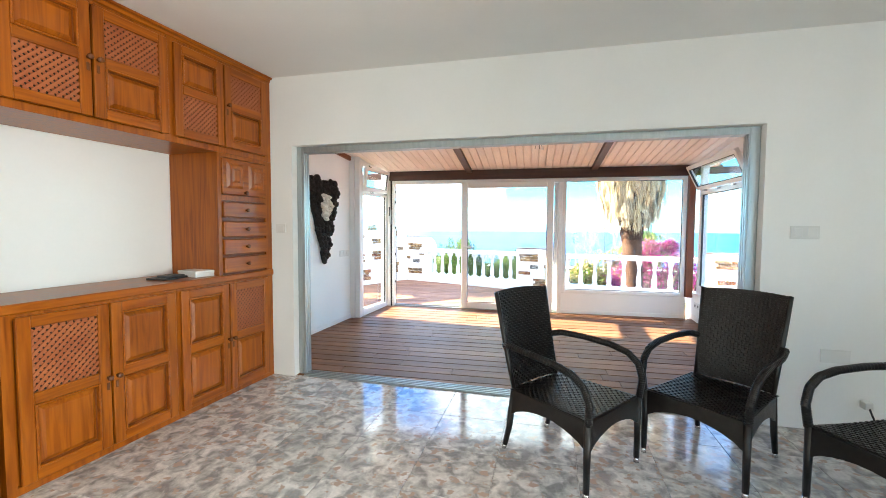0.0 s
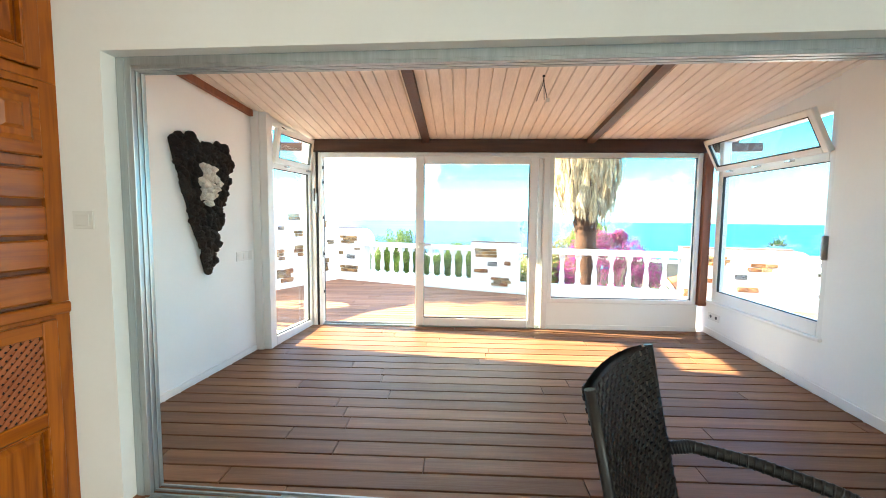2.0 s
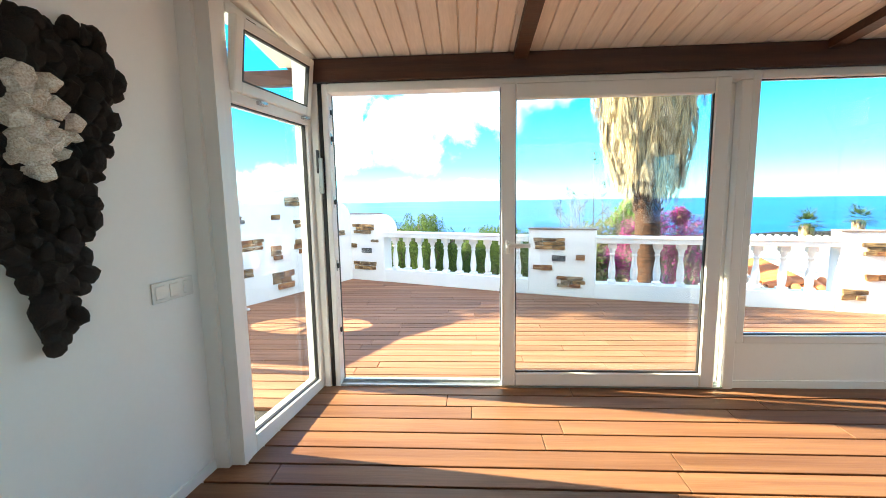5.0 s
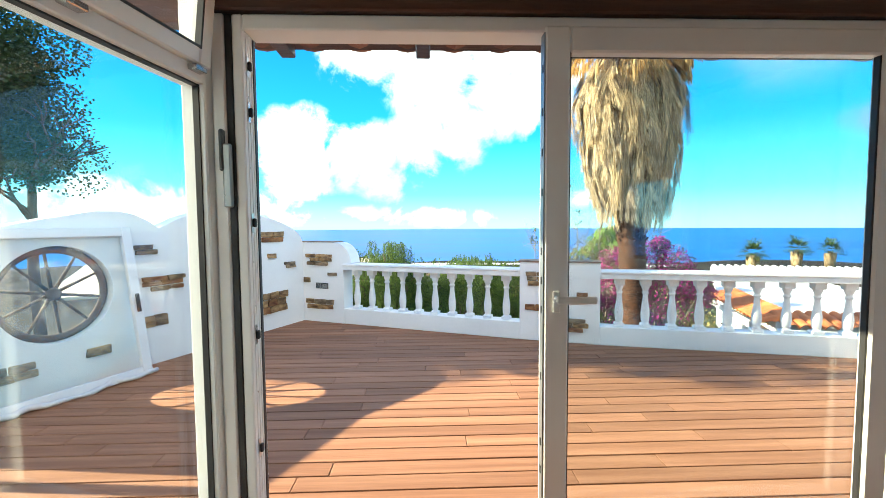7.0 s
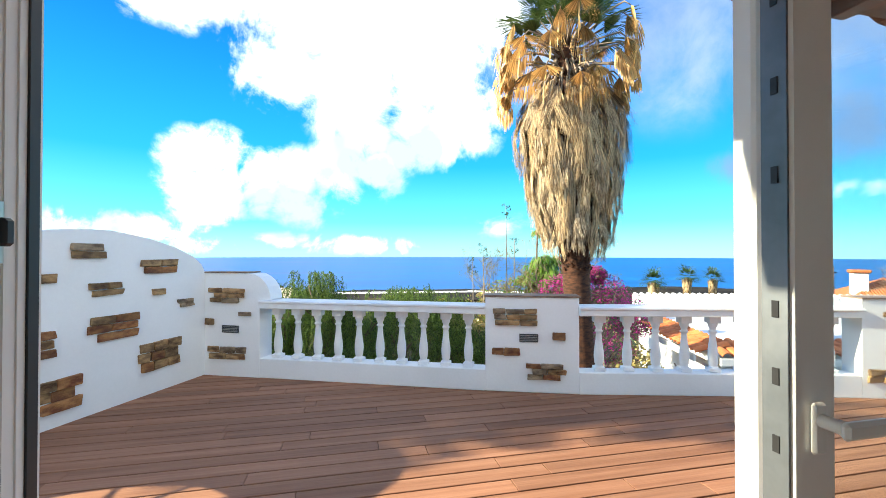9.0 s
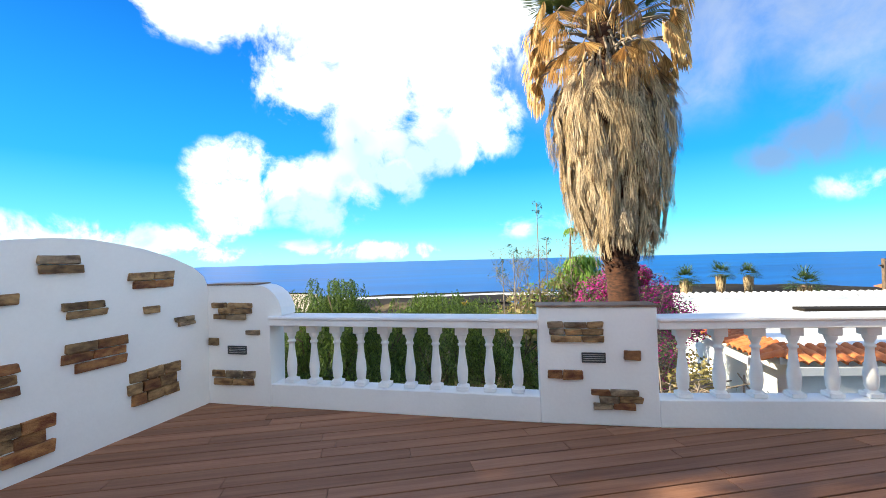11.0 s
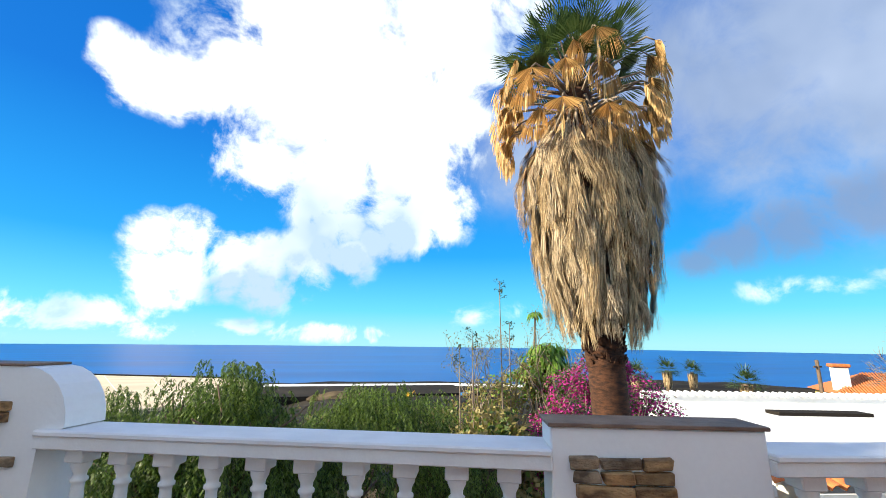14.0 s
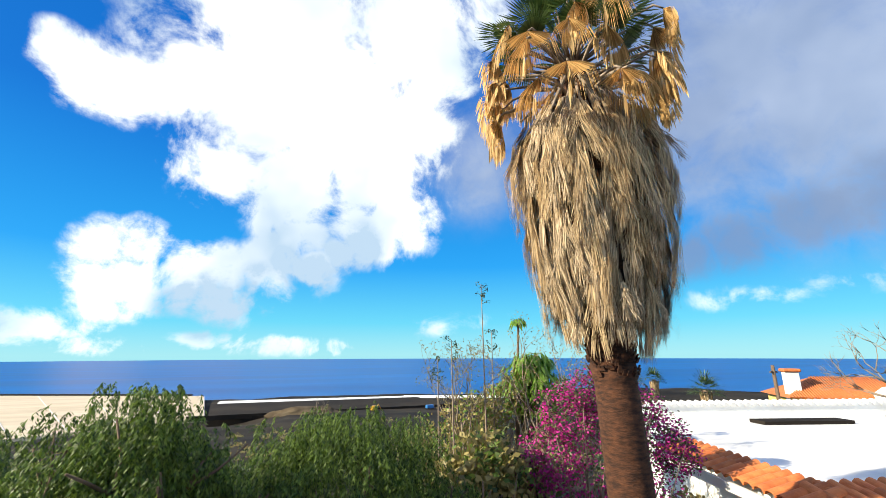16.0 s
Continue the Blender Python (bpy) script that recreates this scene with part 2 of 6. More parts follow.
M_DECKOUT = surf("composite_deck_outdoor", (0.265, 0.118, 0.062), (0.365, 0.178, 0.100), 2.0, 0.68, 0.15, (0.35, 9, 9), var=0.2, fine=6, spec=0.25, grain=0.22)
M_GAP = surf("dark_subfloor", (0.02, 0.016, 0.014), (0.04, 0.03, 0.026), 6, 0.9, 0.2)
M_PINE = surf("honey_pine", (0.195, 0.040, 0.002), (0.365, 0.096, 0.004), 2.2, 0.33, 0.06, (6, 6, 0.4), var=0.08, fine=6, dist=2.6, coat=0.08, spec=0.35, low=0.30, high=0.60, grain=0.14)
M_PINEH = surf("honey_pine_cross", (0.205, 0.042, 0.002), (0.365, 0.096, 0.004), 2.2, 0.33, 0.06, (0.4, 6, 6), var=0.08, fine=6, dist=2.6, coat=0.08, spec=0.35, low=0.30, high=0.60, grain=0.14)
# darker pine: shade of door grooves and drawer gaps put into the colour
M_PINED = surf("pine_groove_shade", (0.13, 0.030, 0.005), (0.19, 0.05, 0.008), 3, 0.4, 0.06, (6, 6, 0.6))
M_LATT = surf("lattice_wood", (0.30, 0.075, 0.022), (0.38, 0.11, 0.032), 8, 0.5, 0.1)
M_LATTSHADE = surf("painted_lattice_shade", (0.012, 0.008, 0.006), (0.02, 0.014, 0.01), 5, 0.9, 0)
M_BEAM = surf("dark_stained_beam", (0.040, 0.014, 0.008), (0.075, 0.028, 0.015), 3, 0.45, 0.2, (0.6, 8, 8), fine=5)
M_POST = surf("red_brown_post", (0.19, 0.055, 0.022), (0.26, 0.085, 0.035), 3, 0.45, 0.15, (8, 8, 0.6), fine=5)
M_BOARD = surf("pale_ceiling_board", (0.78, 0.69, 0.61), (0.86, 0.77, 0.69), 1.5, 0.5, 0.08, (9, 0.4, 9), var=0.0, fine=6)
M_BLACK = surf("black_gasket", (0.012, 0.012, 0.013), (0.022, 0.022, 0.024), 5, 0.5, 0.02)
M_ALU = surf("grey_aluminium", (0.36, 0.40, 0.41), (0.44, 0.48, 0.49), 3, 0.35, 0.05, (9, 9, 0.6), metal=0.7)
M_ZINC = surf("dull_zinc", (0.17, 0.19, 0.21), (0.25, 0.27, 0.29), 5, 0.4, 0.03, metal=0.6)
M_STEEL = surf("steel", (0.52, 0.52, 0.52), (0.62, 0.62, 0.61), 6, 0.28, 0.03, metal=1.0)
M_BRASS = surf("dark_wood_knob", (0.12, 0.042, 0.018), (0.18, 0.07, 0.03), 6, 0.25, 0.02)
M_WICK = surf("black_resin_wicker", (0.005, 0.004, 0.004), (0.013, 0.010, 0.009), 30, 0.32, 0.1, spec=0.45)
M_SCREW = surf("chrome_foot", (0.55, 0.55, 0.55), (0.7, 0.7, 0.7), 5, 0.25, 0, metal=1.0)
M_PLAST = surf("white_plastic", (0.72, 0.71, 0.68), (0.78, 0.77, 0.74), 4, 0.35, 0.01, grain=0.01)
M_STONE = surf("slate_brown", (0.105, 0.052, 0.020), (0.42, 0.26, 0.115), 11, 0.75, 1.0, (1, 1, 2), var=0.35, fine=6)
M_STONER = surf("slate_rust", (0.14, 0.042, 0.015), (0.38, 0.18, 0.062), 11, 0.75, 1.0, (1, 1, 2), var=0.3, fine=6)
M_STONEG = surf("slate_grey", (0.10, 0.066, 0.038), (0.37, 0.27, 0.165), 11, 0.75, 1.0, (1, 1, 2), var=0.3, fine=6)
M_CAP = surf("slate_cap", (0.14, 0.085, 0.058), (0.29, 0.195, 0.135), 5, 0.6, 0.5, fine=7)
M_VENT = surf("vent_grey", (0.05, 0.055, 0.06), (0.075, 0.08, 0.085), 6, 0.5, 0.05)
M_LAVA = surf("lava_rock", (0.006, 0.005, 0.005), (0.046, 0.030, 0.022), 14, 0.85, 1.0, var=0.3, fine=4)
M_QUARTZ = surf("white_quartz", (0.62, 0.52, 0.42), (0.82, 0.78, 0.72), 16, 0.28, 0.5, fine=3, var=0.1)
# terracotta darkened so the eave's backlit shade is in the colour
M_TERRASH = surf("shaded_roof_tile", (0.13, 0.052, 0.032), (0.27, 0.115, 0.07), 6, 0.85, 0.5, var=0.2, fine=6)
M_TERRA = surf("terracotta_roof_tile", (0.50, 0.13, 0.035), (0.64, 0.21, 0.065), 5, 0.75, 0.4, var=0.22, fine=6)
M_ROOFW = surf("white_roof_coat", (0.72, 0.71, 0.68), (0.86, 0.85, 0.83), 0.7, 0.8, 0.15, fine=12, grain=0.05)
M_GRAV = surf("ground_earth", (0.075, 0.055, 0.035), (0.15, 0.115, 0.07), 0.15, 0.95, 0.8, fine=9, spec=0.1)
M_SEA = surf("sea_water", (0.004, 0.060, 0.27), (0.012, 0.13, 0.42), 0.0016, 0.35, 0.5, (1, 5, 1), fine=30, spec=0.05)
M_GREENH = surf("greenhouse_sheet", (0.56, 0.45, 0.30), (0.68, 0.57, 0.41), 0.02, 0.7, 0.1, (1, 5, 1), fine=9)
M_PLOT = surf("ploughed_plot", (0.018, 0.015, 0.013), (0.038, 0.031, 0.025), 0.05, 0.95, 0.6, fine=9, spec=0.1)
M_LAVAF = surf("lava_field", (0.012, 0.010, 0.009), (0.042, 0.034, 0.024), 0.04, 0.95, 1.0, fine=9, spec=0.1)
M_YELL = surf("yellow_house_wall", (0.66, 0.52, 0.16), (0.72, 0.58, 0.22), 1.0, 0.8, 0.1)
M_BARK = surf("bark", (0.10, 0.065, 0.042), (0.19, 0.13, 0.09), 6, 0.9, 0.8, (1, 1, 0.4), fine=5)
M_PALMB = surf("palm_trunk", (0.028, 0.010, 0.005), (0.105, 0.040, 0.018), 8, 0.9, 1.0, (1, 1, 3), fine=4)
M_TWIG = surf("grey_twig", (0.20, 0.155, 0.115), (0.33, 0.26, 0.20), 6, 0.9, 0.4)
L_SKIRT = leafy("dry_palm_strips", (0.15, 0.085, 0.034), (0.86, 0.64, 0.37), rough=0.7, through_light=0.22)
L_SKIRTG = leafy("old_palm_strips", (0.16, 0.105, 0.055), (0.82, 0.64, 0.43), rough=0.75, through_light=0.2)
L_GOLD = leafy("golden_dead_fans", (0.30, 0.165, 0.05), (0.88, 0.60, 0.26), rough=0.65, through_light=0.25)
L_PGREEN = leafy("palm_green", (0.035, 0.075, 0.02), (0.11, 0.17, 0.05), rough=0.45, through_light=0.3)
L_PEPPER = leafy("pepper_tree_leaves", (0.016, 0.042, 0.006), (0.20, 0.30, 0.045), through_light=0.38)
L_BOUG = leafy("magenta_bracts", (0.30, 0.010, 0.13), (0.74, 0.045, 0.40), through_light=0.4)
L_BOUGG = leafy("bougainvillea_leaves", (0.05, 0.065, 0.02), (0.16, 0.14, 0.06), through_light=0.3)
L_BRIGHT = leafy("bright_green_leaves", (0.10, 0.22, 0.02), (0.28, 0.46, 0.07), rough=0.35, through_light=0.4)
L_DRY = leafy("dry_scrub", (0.20, 0.17, 0.05), (0.40, 0.33, 0.12), through_light=0.25)
L_DARKG = leafy("dark_tree_leaves", (0.025, 0.045, 0.015), (0.07, 0.10, 0.03), through_light=0.25)
G_PANE = glassy("window_glass")


def tile_material():
    """Glossy ceramic floor tile with a grey, beige and rust camouflage marbling."""
    m = surf("marbled_tile", (0.31, 0.30, 0.29), (0.74, 0.71, 0.67), 11, 0.09, 0.006, var=0.09, fine=4, low=0.38, high=0.62, spec=0.8, dist=0.6, grain=0.3)
    t = m.node_tree
    p = t.nodes["Principled BSDF"]
    src = p.inputs["Base Color"].links[0].from_socket
    mp = [n for n in t.nodes if n.type == "MAPPING"][0]
    n3 = t.nodes.new("ShaderNodeTexNoise")
    n3.inputs["Scale"].default_value, n3.inputs["Detail"].default_value = 17, 3
    v = t.nodes.new("ShaderNodeVectorMath")
    v.operation = "ADD"
    v.inputs[1].default_value = (31, 17, 5)
    t.links.new(mp.outputs[0], v.inputs[0])
    t.links.new(v.outputs[0], n3.inputs["Vector"])
    mr = t.nodes.new("ShaderNodeMapRange")
    mr.inputs[1].default_value, mr.inputs[2].default_value = 0.57, 0.64
    t.links.new(n3.outputs["Fac"], mr.inputs[0])
    mx = t.nodes.new("ShaderNodeMixRGB")
    mx.inputs[2].default_value = (0.48, 0.36, 0.29, 1)
    t.links.new(mr.outputs[0], mx.inputs[0])
    t.links.new(src, mx.inputs[1])
    t.links.new(mx.outputs[0], p.inputs["Base Color"])
    return m


M_TILE = tile_material()
M_GROUT = surf("tile_grout", (0.58, 0.56, 0.53), (0.66, 0.64, 0.60), 9, 0.85, 0.2)

# ---- building helpers ----


def box(bm, x0, y0, z0, x1, y1, z1, m=None, bevel=0.0):
    """An upright block between two corners, through the matrix m, its edges bevelled."""
    vs = [bm.verts.new((x, y, z)) for z in (z0, z1) for x, y in ((x0, y0), (x1, y0), (x1, y1), (x0, y1))]
    fs = [(3, 2, 1, 0), (4, 5, 6, 7), (0, 1, 5, 4), (1, 2, 6, 5), (2, 3, 7, 6), (3, 0, 4, 7)]
    faces = [bm.faces.new([vs[i] for i in f]) for f in fs]
    if bevel:
        edges = list({e for f in faces for e in f.edges})
        out = bmesh.ops.bevel(bm, geom=edges, offset=bevel, segments=1, affect="EDGES")
        vs = list({v for f in out["faces"] for v in f.verts} | {v for v in vs if v.is_valid})
    if m is not None:
        bmesh.ops.transform(bm, matrix=m, verts=[v for v in vs if v.is_valid])
    return bm


def prism(bm, pts, h0, h1, axis="z"):
    """A polygon pts pushed from h0 to h1 along z, or, for points (x, z), along y."""
    def at(p, h):
        return (p[0], p[1], h) if axis == "z" else (p[0], h, p[1])
    a = [bm.verts.new(at(p, h0)) for p in pts]
    b = [bm.verts.new(at(p, h1)) for p in pts]
    n = len(pts)
    bm.faces.new(a[::-1])
    bm.faces.new(b)
    for i in range(n):
        bm.faces.new((a[i], a[(i + 1) % n], b[(i + 1) % n], b[i]))
    return bm


def tube(bm, pts, radii, sides=8, cap=True):
    """A round bar through points, of a radius at each."""
    rings = []
    pts = [Vector(p) for p in pts]
    ref = None
    for i, p in enumerate(pts):
        d = (pts[min(i + 1, len(pts) - 1)] - pts[max(i - 1, 0)])
        d = d.normalized() if d.length > 1e-7 else Vector((0, 0, 1))
        if ref is None:
            ref = d.orthogonal().normalized()
        ref = (ref - d * ref.dot(d))
        ref = ref.normalized() if ref.length > 1e-6 else d.orthogonal().normalized()
        side = d.cross(ref)
        r = radii[i] if isinstance(radii, (list, tuple)) else radii
        rings.append([bm.verts.new(p + (ref * math.cos(a) + side * math.sin(a)) * r) for a in [2 * math.pi * k / sides for k in range(sides)]])
    for a, b in zip(rings, rings[1:]):
        for k in range(sides):
            f = bm.faces.new((a[k], a[(k + 1) % sides], b[(k + 1) % sides], b[k]))
            f.smooth = True
    if cap:
        bm.faces.new(rings[0][::-1])
        bm.faces.new(rings[-1])
    return bm


def lathe(bm, profile, sides=16, at=(0, 0, 0)):
    """A turned shape: profile of (radius, height)."""
    tube(bm, [(at[0], at[1], at[2] + h) for r, h in profile], [r for r, h in profile], sides)
    return bm


def mesh_of(name, bm, material, normals=True):
    if normals:
        bmesh.ops.recalc_face_normals(bm, faces=bm.faces)
    me = bpy.data.meshes.new(name)
    bm.to_mesh(me)
    bm.free()
    for mt in (material if isinstance(material, (list, tuple)) else [material]):
        me.materials.append(mt)
    return me


def part(name, bm, material, parent, label="", m=None):
    """Links a bmesh as one mesh object under a thing or a part."""
    ob = new(name, mesh_of(name, bm, material))
    ob.parent = parent
    if m is not None:
        ob.matrix_local = m
    return tagged(ob, label)


def piece(name, me, parent, m):
    ob = new(name, me)
    ob.parent = parent
    ob.matrix_local = m
    return ob


def thing(name, label, category, m=None, group="", kind=""):
    ob = new(name)
    ob.empty_display_size = 0.1
    if m is not None:
        ob.matrix_world = m
    return tagged(ob, label, category, group, kind)


def solid(name, bm, material, label, category="", kind="structure", m=None, group=""):
    ob = new(name, mesh_of(name, bm, material))
    if m is not None:
        ob.matrix_world = m
    return tagged(ob, label, category, group, kind)


def along(p, d):
    """A frame at the plan point p whose x runs along d and whose z is up."""
    d = Vector((d[0], d[1], 0)).normalized()
    n = Vector((-d.y, d.x, 0))
    return Matrix(((d.x, n.x, 0, p[0]), (d.y, n.y, 0, p[1]), (0, 0, 1, p[2] if len(p) > 2 else 0), (0, 0, 0, 1)))


def span(p, q, z=0.0):
    """The frame from plan point p to q, and its length."""
    return along((p[0], p[1], z), (q[0] - p[0], q[1] - p[1])), math.hypot(q[0] - p[0], q[1] - p[1])


# ---- large structure ----
DECK_OUT = -0.10
OPEN_L, OPEN_R = (-2.31, 3.42), (1.37, 3.272)           # jambs of the wide opening, on the living-room face
END_L, END_R = (-2.423, 6.343), (2.013, 6.343)          # the glazed end of the sunroom
CORNER = (-3.582, 11.231)                               # where the two terrace walls meet
P2_L, P2_R = (-0.526, 9.962), (0.370, 9.641)              # the pillar in the balustrade
P3_L = (3.068, 8.94)


FALL = math.atan2(0.121, 2.89)                           # the sunroom floor rises a little towards the door sill
SILL = 0.121


def ceil_z(y):
    return 2.235 + 0.132 * (6.343 - y)


# living room: walls, ceiling, floor
F_OPEN, W_OPEN = span(OPEN_L, OPEN_R)
bm = bmesh.new()
box(bm, -0.9, 0, 0, 0, 0.22, 2.75)
box(bm, W_OPEN, 0, 0, W_OPEN + 2.2, 0.22, 2.75)
box(bm, 0, 0, 2.10, W_OPEN, 0.22, 2.75)
solid("wall_north", bm, M_PLASTER, "white plastered wall with a wide opening to the sunroom", m=F_OPEN)
F_CAB = along((-2.53, 3.43), (-0.104, -0.9946))          # x runs along the fitted cupboards away from the corner, y to the room
bm = bmesh.new()
box(bm, -0.25, -0.66, 0, 6.2, -0.50, 2.75)
solid("wall_west", bm, M_PLASTER, "white plastered wall behind the fitted pine cupboards", m=F_CAB)
bm = bmesh.new()
box(bm, -3.8, -2.75, 0, 3.6, -2.6, 2.75)
solid("wall_south", bm, M_PLASTER, "plain white wall behind the walk")
bm = bmesh.new()
# gap left in the wall for the added fill lamp; no window seen here
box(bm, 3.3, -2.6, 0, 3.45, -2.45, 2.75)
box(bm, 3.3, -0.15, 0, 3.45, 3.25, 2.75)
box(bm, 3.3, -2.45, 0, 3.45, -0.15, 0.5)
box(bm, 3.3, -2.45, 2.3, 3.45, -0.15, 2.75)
solid("wall_east", bm, M_PLASTER, "plain white wall of the living room")
bm = bmesh.new()
box(bm, -3.9, -2.75, 2.712, 3.5, 3.45, 2.85)
solid("ceiling", bm, M_PLASTER, "flat white plastered ceiling")
floor_in = solid("floor", box(bmesh.new(), -3.9, -2.75, -0.15, 3.5, 3.46, -0.008), M_GROUT, "glossy marbled ceramic tiles in grey and beige")

# sunroom shell
SUN_W0, SUN_W1 = (-2.981, 3.603), (-2.692, 5.484)
F_SW, W_SW = span(SUN_W0, SUN_W1)
bm = bmesh.new()
box(bm, 0, 0.0, DECK_OUT, W_SW + 0.02, 0.2, 2.62)
solid("wall_sunroom_west", bm, M_PLASTER, "white plastered sunroom wall with the lava-stone map", m=F_SW)
bm = bmesh.new()
prism(bm, [(-2.85, 5.484), (-2.62, 5.484), (-2.62, 5.508), (-2.552, 5.508), (-2.545, 5.564), (-2.85, 5.564)], DECK_OUT, 2.36)
solid("pilaster", bm, M_TRIM, "white boxed pilaster beside the side window")
SUN_E0 = (1.997, 3.39)
F_SE, W_SE = span(SUN_E0, END_R)                         # y runs into the room
WIN_E0, WIN_E1 = 1.43, W_SE - 0.09                       # the side window along the east wall
bm = bmesh.new()
box(bm, 0, -0.2, DECK_OUT, WIN_E0, 0, 2.66)
box(bm, WIN_E0, -0.2, DECK_OUT, W_SE + 0.2, 0, 0.468)
solid("wall_sunroom_east", bm, M_PLASTER, "white plastered sunroom wall with a low sill under the side window", m=F_SE)
bm = bmesh.new()
box(bm, 0.0, 0.0, 0.0, W_SE - 0.02, 0.012, 0.07)
solid("baseboard", bm, M_TRIM, "low white skirting along the sunroom wall", m=F_SE @ Matrix.Rotation(-FALL, 4, "Y"))
bm = bmesh.new()
box(bm, 0, -0.012, 0.005, W_SW, 0, 0.06)
solid("baseboard", bm, M_TRIM, "low white skirting along the sunroom wall", m=F_SW @ Matrix.Rotation(-FALL, 4, "Y"))

# sloping boarded ceiling: tongued boards with grooves between, in one mesh
bm = bmesh.new()
x = -3.15
while x < 2.2:
    w = 0.098
    y0, y1 = 3.58, (6.38 if x > -2.66 else 5.54)
    vs = [bm.verts.new(p) for p in ((x + 0.006, y0, ceil_z(y0)), (x + w - 0.006, y0, ceil_z(y0)), (x + w - 0.006, y1, ceil_z(y1)), (x + 0.006, y1, ceil_z(y1)))]
    up = [bm.verts.new(v.co + Vector((0.004 if i in (1, 2) else -0.004, 0, 0.014))) for i, v in enumerate(vs)]
    bm.faces.new(vs[::-1])
    for i in range(4):
        bm.faces.new((vs[i], vs[(i + 1) % 4], up[(i + 1) % 4], up[i]))
    x += w
for x0, x1, yb in ((-2.66, 2.3, 6.44), (-3.25, -2.66, 5.54)):
    prism(bm, [(3.50, ceil_z(3.50) + 0.014), (yb, ceil_z(yb) + 0.014), (yb, ceil_z(yb) + 0.05), (3.50, ceil_z(3.50) + 0.05)], x0, x1)
    for v in [v for v in bm.verts][-8:]:
        v.co = Vector((v.co.z, v.co.x, v.co.y))
solid("ceiling_sunroom", bm, M_BOARD, "sloping ceiling of pale pinkish painted pine boards")
for bx in (-1.12, 0.67):
    bm = bmesh.new()
    vs = [(3.58, ceil_z(3.58) - 0.05), (6.29, ceil_z(6.29) - 0.05), (6.29, ceil_z(6.29) + 0.004), (3.58, ceil_z(3.58) + 0.004)]
    a = [bm.verts.new((bx - 0.04, y, z)) for y, z in vs]
    b = [bm.verts.new((bx + 0.04, y, z)) for y, z in vs]
    bm.faces.new(a[::-1])
    bm.faces.new(b)
    for i in range(4):
        bm.faces.new((a[i], a[(i + 1) % 4], b[(i + 1) % 4], b[i]))
    solid("rafter", bm, M_BEAM, "dark brown stained rafter under the boarded ceiling", "rafter", kind="", group="rafters of the sunroom")
bm = bmesh.new()
box(bm, -2.47, 6.29, 2.100, 2.14, 6.40, 2.238, bevel=0.006)
solid("wall_plate_beam", bm, M_BEAM, "long dark brown beam above the glazed end wall", "beam", kind="")
bm = bmesh.new()
prism(bm, [(0, ceil_z(3.603) - 0.055), (W_SW - 0.01, ceil_z(5.474) - 0.055), (W_SW - 0.01, ceil_z(5.474) + 0.003), (0, ceil_z(3.603) + 0.003)], -0.035, 0.0, "y")
trim = solid("trim", bm, M_POST, "red-brown wooden moulding along the sloping ceiling", m=F_SW)
# upper closing strip between side windows and ceiling
bm = bmesh.new()
box(bm, WIN_E0, -0.16, 2.255, W_SE + 0.1, -0.02, 2.50)
solid("trim", bm, M_TRIM, "white boarding above the east side window", m=F_SE)
F_LW, W_LW = span((-2.549, 5.564), END_L)
bm = bmesh.new()
box(bm, 0, 0.03, 2.278, W_LW + 0.05, 0.13, 2.42)
solid("trim", bm, M_TRIM, "white boarding above the west side window", m=F_LW)

# sunroom subfloor, threshold
prismpts = [(-2.99, -0.02), (1.40, -0.16), (2.1, -0.16), (2.08, 2.94), (-2.48, 2.94), (-2.9, 1.55)]
F_DECK = Matrix.Translation((0, 3.46, 0.0)) @ Matrix.Rotation(FALL, 4, "X")
deck_in = solid("floor_sunroom", prism(bmesh.new(), prismpts, -0.2, -0.030), M_GAP, "dark brown composite deck boards running across the sunroom", m=F_DECK)
terr_pts = [(-6.2, 5.52), (-2.62, 5.52), (-2.49, 6.42), (2.2, 6.42), (2.2, 3.2), (6.6, 3.2), (6.6, 8.2), (3.1, 9.0), (0.42, 9.75), (-0.45, 10.1), (-3.6, 11.4), (-6.2, 6.2)]
deck_out = solid("terrace_deck", prism(bmesh.new(), terr_pts, -2.9, DECK_OUT - 0.030), M_GAP, "reddish brown composite deck boards of the terrace")

# ---- aluminium track frame in the opening ----
slide = thing("sliding_frame", "grey aluminium sliding-door track around the wide opening", "door frame", m=F_OPEN, kind="structure")
for x0, x1 in ((0.0, 0.075), (W_OPEN - 0.075, W_OPEN)):
    bm = bmesh.new()
    for k in range(3):
        box(bm, x0 + (0.004 * k if x0 == 0 else 0.0), 0.075 + 0.032 * k, 0.0, x1 - (0.004 * k if x0 else 0.0), 0.099 + 0.032 * k, 2.10, bevel=0.002)
    box(bm, x0 + 0.01, 0.07, 0.0, x1 - 0.01 if x0 else x1 - 0.03, 0.17, 2.09)
    part("jamb", bm, M_ALU, slide)
bm = bmesh.new()
for k in range(3):
    box(bm, 0.075, 0.075 + 0.032 * k, 2.045, W_OPEN - 0.075, 0.099 + 0.032 * k, 2.10, bevel=0.002)
box(bm, 0.075, 0.07, 2.06, W_OPEN - 0.075, 0.17, 2.098)
part("head_track", bm, M_ALU, slide)
bm = bmesh.new()
box(bm, 0.075, 0.02, -0.006, W_OPEN - 0.075, 0.17, 0.003)
for k in range(4):
    box(bm, 0.075, 0.035 + 0.036 * k, 0.0, W_OPEN - 0.075, 0.045 + 0.036 * k, 0.014)
part("floor_track", bm, M_ALU, slide, "worn grey floor track")


